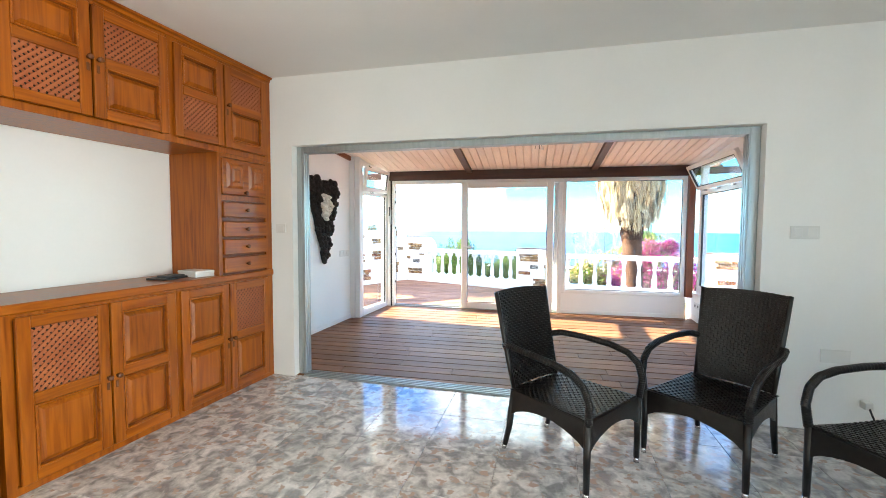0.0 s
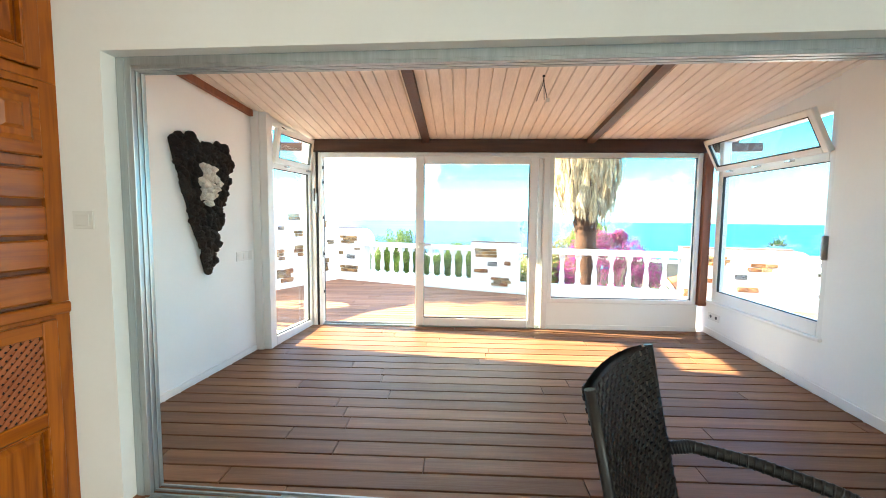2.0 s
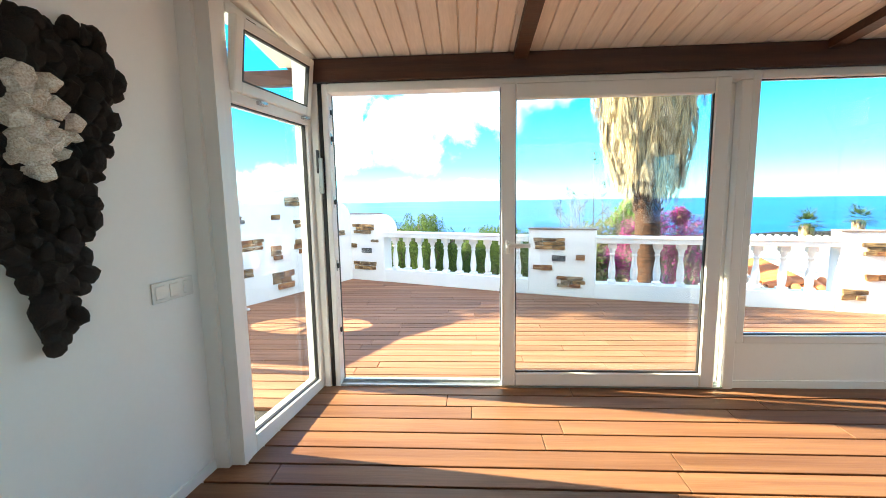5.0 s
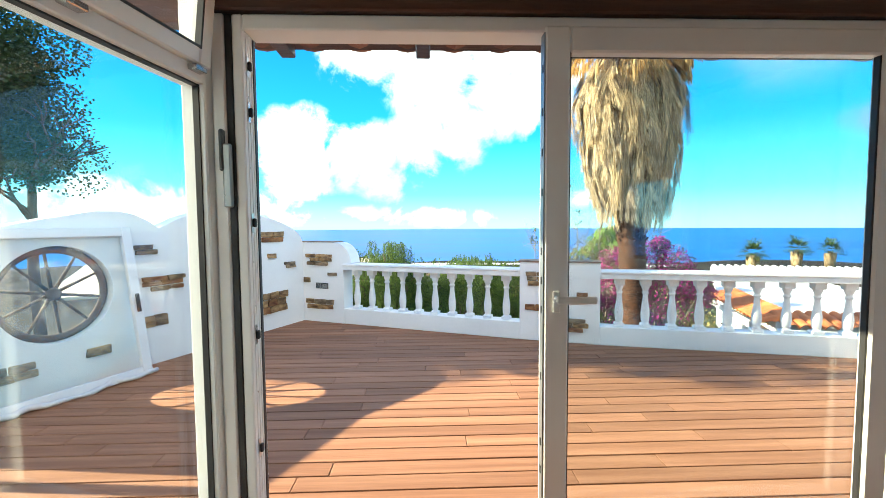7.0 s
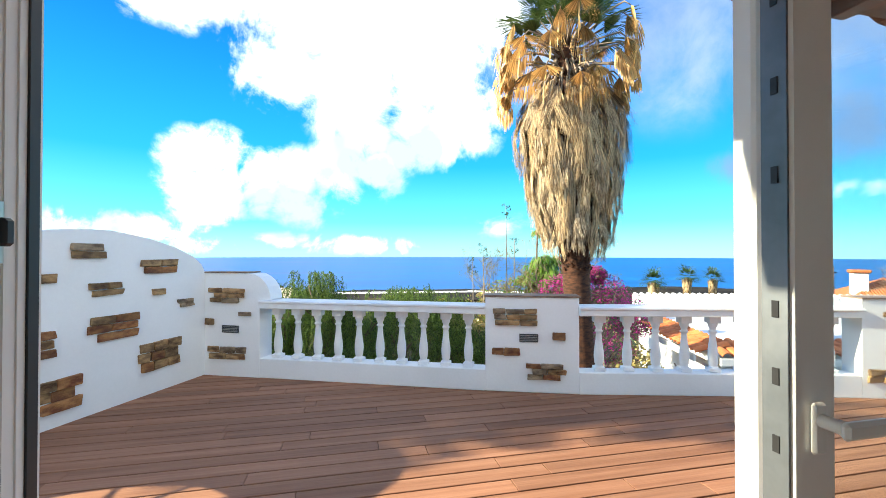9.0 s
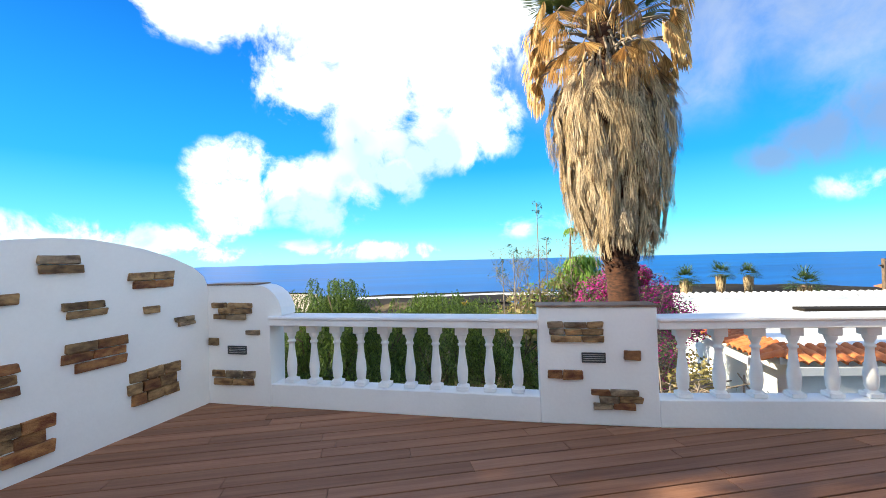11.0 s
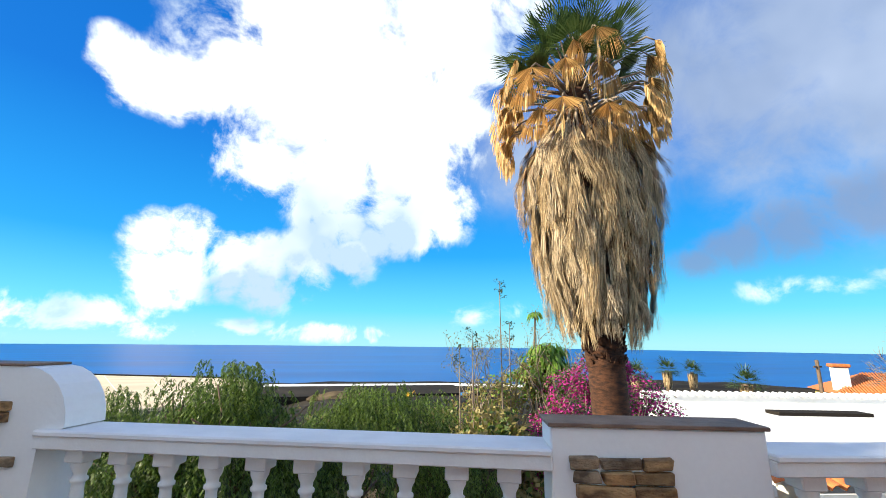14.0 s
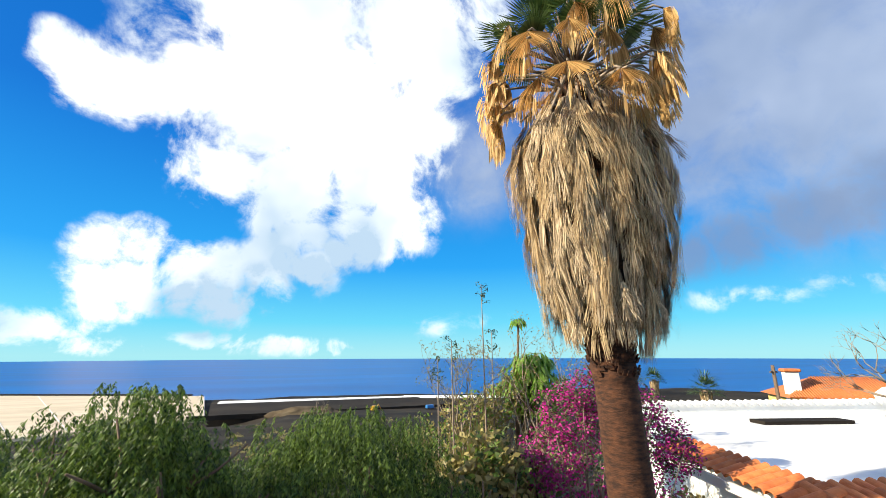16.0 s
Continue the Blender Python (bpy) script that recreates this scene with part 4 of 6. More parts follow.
wheel = thing("wagon_wheel", "old dark wooden wagon wheel set in a round wall opening", "wheel", m=F_CW @ Matrix.Translation((WHEEL_S, -0.10, WHEEL_Z)))
bm = bmesh.new()
ring = [(WHEEL_R - 0.035) * Vector((math.cos(2 * math.pi * k / 40), 0, math.sin(2 * math.pi * k / 40))) for k in range(41)]
tube(bm, ring, 0.034, 8, False)
part("rim", bm, M_BARK, wheel)
bm = bmesh.new()
tube(bm, [(0, -0.07, 0), (0, -0.04, 0), (0, 0.04, 0), (0, 0.08, 0)], [0.03, 0.055, 0.055, 0.03], 12)
part("hub", bm, M_BARK, wheel)
for k in range(10):
    a = 2 * math.pi * k / 10 + 0.2
    part("spoke", tube(bmesh.new(), [(0.05 * math.cos(a), 0, 0.05 * math.sin(a)), ((WHEEL_R - 0.05) * math.cos(a), 0, (WHEEL_R - 0.05) * math.sin(a))], [0.016, 0.011], 6), M_BARK, wheel)

# a spare white glazed frame leaning on the wall
lean = math.degrees(math.atan2(0.27, 1.44))
F_LP = F_CW @ Matrix.Translation((2.42, 0.32, 0.012)) @ Matrix.Rotation(radians(lean), 4, "X")
pnl = thing("spare_window_sash", "spare white window sash leaning against the terrace wall", "window sash", m=F_LP)
sash = part("sash_frame", frame_bars(bmesh.new(), 0, 0, 1.95, 1.46, 0.085, -0.055, 0.0, 0.006), M_TRIM, pnl)
pp = part("pane", box(bmesh.new(), 0.08, -0.03, 0.08, 1.87, -0.024, 1.38), G_PANE, pnl)
pp.visible_shadow = False
part("handle", box(bmesh.new(), 0.03, 0.0, 0.62, 0.06, 0.03, 0.80, bevel=0.006), M_BLACK, pnl, "black sash handle")
bm = bmesh.new()
pts = [(-0.06 + 0.1 * k, rnd(-0.05, 0.07), rnd(0.004, 0.03)) for k in range(22)]
tube(bm, pts, [rnd(0.012, 0.03) for _ in pts], 6)
part("wrapping", bm, M_PLAST, pnl, "crumpled white plastic wrapping", m=Matrix.Rotation(radians(-lean), 4, "X"))

# ---- living room: fitted pine cupboards ----
def raised_panel(bm, x0, z0, x1, z1, y0, y1, inset):
    a = [bm.verts.new(p) for p in ((x0, y0, z0), (x1, y0, z0), (x1, y0, z1), (x0, y0, z1))]
    b = [bm.verts.new(p) for p in ((x0 + inset, y1, z0 + inset), (x1 - inset, y1, z0 + inset), (x1 - inset, y1, z1 - inset), (x0 + inset, y1, z1 - inset))]
    bm.faces.new(b)
    for i in range(4):
        bm.faces.new((a[i], a[(i + 1) % 4], b[(i + 1) % 4], b[i]))
    return bm


def lattice(bm, x0, z0, x1, z1, y, step=0.036, w=0.0075):
    """Crossed slats at 45 degrees over an opening, cut to its edges."""
    for sgn, dy in ((1, 0.0), (-1, 0.004)):
        c = x0 - (z1 - z0)
        while c < x1 + (z1 - z0):
            pts = []
            for s in (0.0, 1.0):
                z = z0 + (z1 - z0) * s
                pts.append((c + (z - z0) * 1.0 if sgn > 0 else c + (z1 - z), z))
            (ax, az), (bx, bz) = pts
            if ax > bx:
                ax, az, bx, bz = bx, bz, ax, az
            if bx > x0 and ax < x1:
                if ax < x0:
                    az, ax = az + (bz - az) * (x0 - ax) / (bx - ax), x0
                if bx > x1:
                    bz, bx = az + (bz - az) * (x1 - ax) / (bx - ax), x1
                if bx - ax > 0.008:
                    d = Vector((bx - ax, 0, bz - az)).normalized()
                    n = Vector((-d.z, 0, d.x)) * w
                    p, q = Vector((ax, y + dy, az)), Vector((bx, y + dy, bz))
                    v = [bm.verts.new(k) for k in (p - n, q - n, q + n, p + n)]
                    u = [bm.verts.new(k.co + Vector((0, 0.004, 0))) for k in v]
                    bm.faces.new(u)
                    for i in range(4):
                        bm.faces.new((v[i], v[(i + 1) % 4], u[(i + 1) % 4], u[i]))
            c += step
    return bm


def knob(parent, x, z, y=0.024, mat=None):
    bm = bmesh.new()
    tube(bm, [(x, y, z), (x, y + 0.012, z), (x, y + 0.016, z), (x, y + 0.03, z), (x, y + 0.036, z)], [0.008, 0.007, 0.015, 0.016, 0.009], 12)
    part("knob", bm, mat or M_BRASS, parent, "turned dark knob")


def cab_door(parent, x0, x1, z0, z1, lat_low, lat_high, split=0.5, knob_x=None, knob_z=None):
    """A pine frame door with two fields, each a raised panel or a lattice."""
    s, t = 0.062, 0.024
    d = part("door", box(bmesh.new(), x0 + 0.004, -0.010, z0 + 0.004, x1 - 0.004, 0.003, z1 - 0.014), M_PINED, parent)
    zm = z0 + (z1 - z0) * split
    for xa, xb in ((x0, x0 + s), (x1 - s, x1)):
        part("stile", box(bmesh.new(), xa, 0.0, z0, xb, t, z1, bevel=0.004), M_PINE, d)
    for za, zb in ((z0, z0 + s), (zm - s / 2, zm + s / 2), (z1 - s, z1)):
        part("rail", box(bmesh.new(), x0 + s, 0.0, za, x1 - s, t - 0.001, zb, bevel=0.004), M_PINEH, d)
    for (za, zb), lat in (((z0 + s, zm - s / 2), lat_low), ((zm + s / 2, z1 - s), lat_high)):
        if lat:
            # shade in the lattice holes comes from this near-black sheet
            part("backing", box(bmesh.new(), x0 + s, 0.0, za, x1 - s, 0.0045, zb), M_LATTSHADE, d, "near-black sheet painted as shade behind the lattice")
            part("lattice", lattice(bmesh.new(), x0 + s, za, x1 - s, zb, 0.009), M_LATT, d, "red-brown crossed lattice")
        else:
            bm = frame_bars(bmesh.new(), x0 + s, za, x1 - s, zb, 0.011, 0.0, t + 0.005, 0.003)
            part("moulding", bm, M_PINEH, d)
            bm = raised_panel(bmesh.new(), x0 + s + 0.019, za + 0.019, x1 - s - 0.019, zb - 0.019, 0.004, 0.021, 0.024)
            part("raised_panel", bm, M_PINE, d)
    if knob_x is not None:
        knob(d, knob_x, knob_z)
        part("keyhole_plate", box(bmesh.new(), knob_x - 0.008, t, knob_z - 0.075, knob_x + 0.008, t + 0.003, knob_z - 0.03, bevel=0.002), M_BRASS, d)
    return d


def carcass(parent, x0, x1, z0, z1, depth=0.49):
    bm = bmesh.new()
    box(bm, x0, -depth, z0, x1, -0.026, z1)
    part("body", bm, M_PINE, parent)
    bm = bmesh.new()
    for a, b in ((x0, x0 + 0.068), (x1 - 0.045, x1)):
        box(bm, a, -0.026, z0, b, 0.0, z1)
    box(bm, x0 + 0.068, -0.026, z0, x1 - 0.045, 0.0, z0 + 0.04)
    box(bm, x0 + 0.068, -0.026, z1 - 0.025, x1 - 0.045, 0.0, z1)
    part("face_frame", bm, M_PINE, parent)


CAB = "honey-coloured pine base cupboard with panel and lattice doors"
b1 = thing("base_cabinet", CAB, "cabinet", m=F_CAB, group="fitted pine cupboards")
carcass(b1, 0.0, 0.975, 0.0, 0.93)
cab_door(b1, 0.072, 0.516, 0.045, 0.915, False, True, 0.5, 0.498, 0.47)
cab_door(b1, 0.530, 0.955, 0.045, 0.915, False, False, 0.5, 0.548, 0.47)
b2 = thing("base_cabinet", CAB, "cabinet", m=F_CAB, group="fitted pine cupboards")
carcass(b2, 0.977, 1.93, 0.0, 0.93)
cab_door(b2, 1.000, 1.425, 0.045, 0.915, False, False, 0.5, 1.405, 0.47)
cab_door(b2, 1.438, 1.875, 0.045, 0.915, False, True, 0.5, 1.458, 0.47)
ct = solid("countertop", box(bmesh.new(), 0.0, -0.50, 0.932, 1.96, 0.018, 0.985, bevel=0.008), M_PINEH, "honey-coloured pine worktop over the base cupboards", "countertop", kind="", m=F_CAB)
tw = thing("drawer_unit", "narrow pine unit with four drawers below a panelled flap", "drawer unit", m=F_CAB, group="fitted pine cupboards")
bm = bmesh.new()
box(bm, 0.0, -0.49, 0.986, 0.60, -0.03, 1.955)
part("body", bm, M_PINE, tw)
bm = bmesh.new()
box(bm, 0.0, -0.03, 0.986, 0.075, 0.0, 1.955)
box(bm, 0.565, -0.03, 0.986, 0.60, 0.0, 1.955)
box(bm, 0.075, -0.03, 1.585, 0.565, 0.0, 1.625)
box(bm, 0.075, -0.03, 1.925, 0.565, 0.0, 1.955)
part("face_frame", bm, M_PINE, tw)
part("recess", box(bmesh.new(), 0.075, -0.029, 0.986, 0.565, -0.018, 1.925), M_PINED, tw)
for z0, z1 in ((1.003, 1.128), (1.147, 1.272), (1.291, 1.416), (1.448, 1.573)):
    dr = part("drawer", box(bmesh.new(), 0.084, -0.016, z0, 0.556, 0.020, z1, bevel=0.008), M_PINEH, tw)
    knob(dr, 0.33, (z0 + z1) / 2, 0.02)
fl = part("flap", box(bmesh.new(), 0.080, -0.016, 1.632, 0.560, 0.014, 1.918, bevel=0.006), M_PINEH, tw)
for x0, x1 in ((0.115, 0.290), (0.350, 0.525)):
    bm = raised_panel(bmesh.new(), x0, 1.685, x1, 1.885, 0.0145, 0.030, 0.020)
    part("raised_panel", bm, M_PINE, fl)
    bm = raised_panel(bmesh.new(), x0 + 0.045, 1.73, x1 - 0.045, 1.84, 0.0305, 0.040, 0.014)
    part("raised_panel", bm, M_PINE, fl)
knob(fl, 0.335, 1.655, 0.014)
UP = "honey-coloured pine wall cupboard with panel and lattice doors"
u1 = thing("wall_cabinet", UP, "cabinet", m=F_CAB, group="fitted pine cupboards")
carcass(u1, 0.0, 0.975, 1.957, 2.665)
cab_door(u1, 0.072, 0.528, 2.003, 2.640, False, True, 0.52, 0.508, 2.33)
cab_door(u1, 0.542, 0.960, 2.003, 2.640, True, False, 0.52)
u2 = thing("wall_cabinet", UP, "cabinet", m=F_CAB, group="fitted pine cupboards")
carcass(u2, 0.977, 1.96, 1.957, 2.665)
cab_door(u2, 1.010, 1.468, 2.003, 2.640, False, True, 0.52, 1.448, 2.33)
cab_door(u2, 1.482, 1.90, 2.003, 2.640, True, False, 0.52, 1.502, 2.33)
bm = bmesh.new()
box(bm, 0.0, -0.49, 2.666, 1.97, 0.012, 2.70, bevel=0.006)
box(bm, 0.0, -0.49, 2.69, 1.97, 0.035, 2.711, bevel=0.006)
solid("cornice", bm, M_PINEH, "pine cornice moulding under the ceiling", "moulding", kind="", m=F_CAB)
solid("end_panel", box(bmesh.new(), 1.962, -0.49, 0.0, 2.005, 0.03, 0.930, bevel=0.008), M_PINE, "pine side panel at the end of the base cupboards", "panel", kind="", m=F_CAB)
solid("end_panel", box(bmesh.new(), 1.972, -0.49, 0.932, 2.005, 0.03, 2.71, bevel=0.008), M_PINE, "tall pine side panel beside the open niche", "panel", kind="", m=F_CAB)
# things on the worktop
bk = thing("notebook", "flat black notebook lying on the pine worktop", "notebook", m=F_CAB @ Matrix.Translation((0.86, -0.22, 0.986)) @ Matrix.Rotation(radians(10), 4, "Z"))
part("cover", box(bmesh.new(), -0.11, -0.08, 0, 0.11, 0.08, 0.014, bevel=0.003), M_BLACK, bk)
part("phone", box(bmesh.new(), -0.10, -0.05, 0.0145, 0.05, 0.06, 0.026, bevel=0.004), M_VENT, bk)
bx = thing("white_box", "small flat white cardboard box on the worktop", "box", m=F_CAB @ Matrix.Translation((0.66, -0.16, 0.986)) @ Matrix.Rotation(radians(-6), 4, "Z"))
part("base", box(bmesh.new(), -0.085, -0.10, 0, 0.085, 0.10, 0.030, bevel=0.002), M_PLAST, bx)
part("lid", box(bmesh.new(), -0.088, -0.103, 0.0305, 0.088, 0.103, 0.048, bevel=0.002), M_PLAST, bx)


# ---- wicker chairs ----
def woven(bm, corner, along_w, along_h, nw, nh, thick, bulge=None):
    """A woven sheet: short bands that go over and under one another."""
    nrm = along_w.cross(along_h).normalized()
    for i in range(nw):
        for j in range(nh):
            o = corner + along_w * (i / nw) + along_h * (j / nh)
            a, b = along_w * (0.96 / nw), along_h * (0.80 / nh)
            if bulge:
                o = o + nrm * bulge((i + 0.5) / nw, (j + 0.5) / nh)
            h = nrm * (thick if (i + j) % 2 else thick * 0.35)
            v = [bm.verts.new(k) for k in (o, o + a, o + a + b, o + b)]
            c = [bm.verts.new(k) for k in (o + a * 0.14 + h, o + a * 0.86 + h, o + a * 0.86 + b + h, o + a * 0.14 + b + h)]
            bm.faces.new(c)
            for k in range(4):
                bm.faces.new((v[k], v[(k + 1) % 4], c[(k + 1) % 4], c[k]))
    return bm


def wicker_chair(m):
    c = thing("wicker_armchair", "black woven resin armchair with chrome-tipped legs", "chair", m=m, group="wicker armchairs")
    V = Vector
    # seat
    bm = bmesh.new()
    prism(bm, [(-0.265, 0.265), (0.265, 0.265), (0.225, -0.265), (-0.225, -0.265)], 0.375, 0.400)
    woven(bm, V((-0.245, -0.26, 0.4005)), V((0.49, 0, 0)), V((0, 0.53, 0)), 26, 30, 0.006)
    part("seat", bm, M_WICK, c)
    # aprons: arched on all four sides
    for p, q in (((-0.262, 0.272), (0.262, 0.272)), ((0.262, 0.272), (0.222, -0.275)), ((-0.222, -0.275), (-0.262, 0.272)), ((0.222, -0.275), (-0.222, -0.275))):
        mm, w = span(p, q)
        bm = bmesh.new()
        prof = [(0, 0.395), (0, 0.235)] + [(w * k / 10, 0.235 + 0.085 * math.sin(math.pi * k / 10) ** 0.7) for k in range(1, 10)] + [(w, 0.235), (w, 0.395)]
        prism(bm, prof, -0.008, 0.008, "y")
        for k in range(10):
            zb = 0.245 + 0.085 * math.sin(math.pi * (k + 0.5) / 10) ** 0.7
            woven(bm, V((w * k / 10, -0.009, zb)), V((w / 10, 0, 0)), V((0, 0, 0.392 - zb)), 3, max(3, int((0.392 - zb) / 0.018)), 0.004)
        part("apron", bm, M_WICK, c, m=mm)
    # back: slightly hollow and leaning
    bm = bmesh.new()
    z0, z1, lean = 0.405, 0.972, 0.13
    nz = 8
    rings = []
    for k in range(nz + 1):
        s = k / nz
        wd = 0.205 + 0.035 * s
        z = z0 + (z1 - z0) * s
        y = -0.262 - lean * s ** 1.2
        row = []
        for i in range(9):
            a = -1 + i / 4
            row.append((a * wd, y - 0.022 * (1 - a * a), z + (0.012 * (1 - a * a) if k == nz else 0)))
        rings.append(row)
    for off, flip in ((0.0, False), (-0.020, True)):
        g = [[bm.verts.new((x, y + off, z)) for x, y, z in row] for row in rings]
        for a, b in zip(g, g[1:]):
            for i in range(8):
                bm.faces.new((a[i], a[i + 1], b[i + 1], b[i]))
    part("back_panel", bm, M_WICK, c)
    bm = bmesh.new()
    for side, t in ((0.0015, 1), (-0.0215, -1)):
        for j in range(38):
            s0, s1 = j / 38, (j + 0.82) / 38
            for i in range(22):
                a0, a1 = -1 + 2 * i / 22, -1 + 2 * (i + 0.95) / 22
                pts = []
                for a, s in ((a0, s0), (a1, s0), (a1, s1), (a0, s1)):
                    wd = 0.203 + 0.035 * s
                    pts.append(Vector((a * wd, -0.262 - lean * s ** 1.2 - 0.022 * (1 - a * a) + side, z0 + (z1 - z0) * s)))
                lift = (0.0055 if (i + j) % 2 else 0.0018) * t
                v = [bm.verts.new(p) for p in pts]
                u = [bm.verts.new(p + Vector((0, lift, 0)) + (pts[2] - pts[0]) * k) for p, k in zip(pts, (0.1, -0.05, -0.1, 0.05))]
                bm.faces.new(u)
                for k in range(4):
                    bm.faces.new((v[k], v[(k + 1) % 4], u[(k + 1) % 4], u[k]))
    part("back_weave", bm, M_WICK, c)
    for sx in (-1, 1):
        bm = bmesh.new()
        tube(bm, [(sx * 0.215, -0.262, 0.40), (sx * 0.222, -0.30, 0.55), (sx * 0.232, -0.345, 0.75), (sx * 0.242, -0.392, 0.977)], 0.014, 8)
        part("back_post", bm, M_WICK, c)
        bm = bmesh.new()
        tube(bm, [(sx * 0.27, 0.27, 0.028), (sx * 0.268, 0.27, 0.39)], [0.017, 0.021], 8)
        lg = part("leg", bm, M_WICK, c)
        part("chrome_tip", tube(bmesh.new(), [(sx * 0.27, 0.27, 0.0), (sx * 0.27, 0.27, 0.03)], 0.0165, 8), M_SCREW, lg, "chrome leg tip")
        bm = bmesh.new()
        tube(bm, [(sx * 0.218, -0.325, 0.028), (sx * 0.218, -0.29, 0.16), (sx * 0.215, -0.262, 0.39)], [0.016, 0.019, 0.02], 8)
        lg = part("leg", bm, M_WICK, c)
        part("chrome_tip", tube(bmesh.new(), [(sx * 0.218, -0.333, 0.0), (sx * 0.218, -0.325, 0.03)], 0.0155, 8), M_SCREW, lg, "chrome leg tip")
        bm = bmesh.new()
        pts = [(sx * 0.228, -0.325, 0.655), (sx * 0.262, -0.26, 0.672), (sx * 0.292, -0.10, 0.668), (sx * 0.300, 0.08, 0.655), (sx * 0.298, 0.19, 0.63), (sx * 0.292, 0.255, 0.58), (sx * 0.283, 0.285, 0.50), (sx * 0.272, 0.275, 0.39)]
        tube(bm, pts, 0.0195, 8)
        for k in range(60):
            s = k / 59 * (len(pts) - 1.001)
            i = int(s)
            p = Vector(pts[i]).lerp(Vector(pts[i + 1]), s - i)
            d = (Vector(pts[i + 1]) - Vector(pts[i])).normalized()
            tube(bm, [p - d * 0.003, p + d * 0.003], 0.0212, 8)
        part("armrest", bm, M_WICK, c)
    return c


ch = wicker_chair(pose(0.055, 2.53, 0, 0, 0, -128.5))
copy_thing(ch, pose(0.887, 2.716, 0, 0, 0, 137.0))
copy_thing(ch, pose(1.54, 2.22, 0, 0, 0, 112.0))


# ---- plates, sockets, cable ----
def plate(m, w, h, n, label, category, dark=False):
    p = thing("wall_switch" if category == "switch" else "wall_socket", label, category, m=m)
    part("plate", box(bmesh.new(), -w / 2, -0.009, -h / 2, w / 2, 0, h / 2, bevel=0.002), M_PLAST, p)
    for k in range(n):
        x = -w / 2 + w * (k + 0.5) / n
        if category == "switch":
            part("rocker", box(bmesh.new(), x - w / n * 0.33, -0.013, -h * 0.33, x + w / n * 0.33, -0.009, h * 0.33, bevel=0.002), M_PLAST, p)
        else:
            part("outlet", tube(bmesh.new(), [(x, -0.012, 0), (x, -0.008, 0)], 0.019, 14), M_VENT, p, "round grey outlet")
    return p


plate(F_OPEN @ Matrix.Translation((-0.118, 0, 1.358)), 0.10, 0.082, 1, "white wall switch beside the wide opening", "switch")
plate(F_OPEN @ Matrix.Translation((3.93, 0, 1.356)), 0.17, 0.09, 2, "white double wall switch beside the wide opening", "switch")
plate(F_OPEN @ Matrix.Translation((4.14, 0, 0.52)), 0.17, 0.09, 0, "white blank cover plate low on the wall", "cover plate")
plate(F_SW @ Matrix.Translation((1.757, 0, 1.01)), 0.21, 0.085, 3, "white triple switch plate on the sunroom wall", "switch")
plate(F_EW @ Matrix.Translation((-(W_SE - 0.18) / K_EW, 0.0, 0.25)), 0.21, 0.085, 2, "white double socket low on the sunroom wall", "socket")
cb = thing("power_cable", "black power cable lying on the tiled floor by the wall", "cable")
pts = [(1.98, 3.17, 0.22), (1.99, 3.12, 0.13), (1.97, 3.10, 0.05), (1.93, 3.05, 0.014), (1.86, 3.02, 0.010), (1.84, 3.07, 0.010), (1.93, 3.11, 0.012), (2.07, 3.08, 0.010), (2.24, 3.11, 0.010)]
part("lead", tube(bmesh.new(), pts, 0.006, 6), M_BLACK, cb)
part("plug", box(bmesh.new(), 1.955, 3.16, 0.20, 2.005, 3.215, 0.25, bevel=0.006), M_PLAST, cb, "white plug")
wr = thing("hanging_wires", "bare lamp wires with connectors hanging from the boarded ceiling", "wires", m=Matrix.Translation((-0.12, 4.82, ceil_z(4.82))) @ Matrix.Scale(0.85, 4))
part("rose", tube(bmesh.new(), [(0, 0, 0.004), (0, 0, -0.012)], 0.012, 8), M_BLACK, wr)
for k, (dx, dy) in enumerate(((0.03, 0.01), (-0.045, 0.0), (0.0, -0.03))):
    part("wire", tube(bmesh.new(), [(0, 0, -0.01), (dx * 0.2, dy * 0.3, -0.08), (dx, dy, -0.17), (dx * 1.3, dy * 1.2, -0.22)], 0.0035, 5), M_VENT, wr)
part("connector", box(bmesh.new(), 0.025, 0.0, -0.225, 0.055, 0.02, -0.19, bevel=0.004), M_PLAST, wr, "white connector block")

# ---- lava-stone map on the sunroom wall ----
art = thing("lava_stone_map", "island-shaped wall piece of black lava stones with white quartz", "wall art", m=F_SW @ Matrix.Translation((0.065, 0, 0.10)) @ Matrix.Diagonal((0.88, 0.94, 0.93, 1)))
outline = [(1.03, 1.94), (1.13, 2.025), (1.22, 2.02), (1.30, 1.98), (1.38, 1.965), (1.51, 1.985), (1.61, 2.0), (1.69, 1.92), (1.71, 1.81), (1.66, 1.66), (1.615, 1.585), (1.58, 1.47), (1.545, 1.345), (1.51, 1.22), (1.485, 1.06), (1.44, 0.965), (1.365, 0.885), (1.335, 0.97), (1.335, 1.09), (1.285, 1.17), (1.225, 1.30), (1.18, 1.48), (1.14, 1.575), (1.11, 1.71), (1.065, 1.815)]


def inside(x, z, poly):
    c = False
    for (ax, az), (bx_, bz) in zip(poly, poly[1:] + poly[:1]):
        if (az > z) != (bz > z) and x < (bx_ - ax) * (z - az) / (bz - az) + ax:
            c = not c
    return c


def rock_template(sub):
    bm = bmesh.new()
    bmesh.ops.create_icosphere(bm, subdivisions=sub, radius=1)
    vs, fs = [v.co.copy() for v in bm.verts], [[v.index for v in f.verts] for f in bm.faces]
    bm.free()
    return vs, fs


ROCK = rock_template(2)


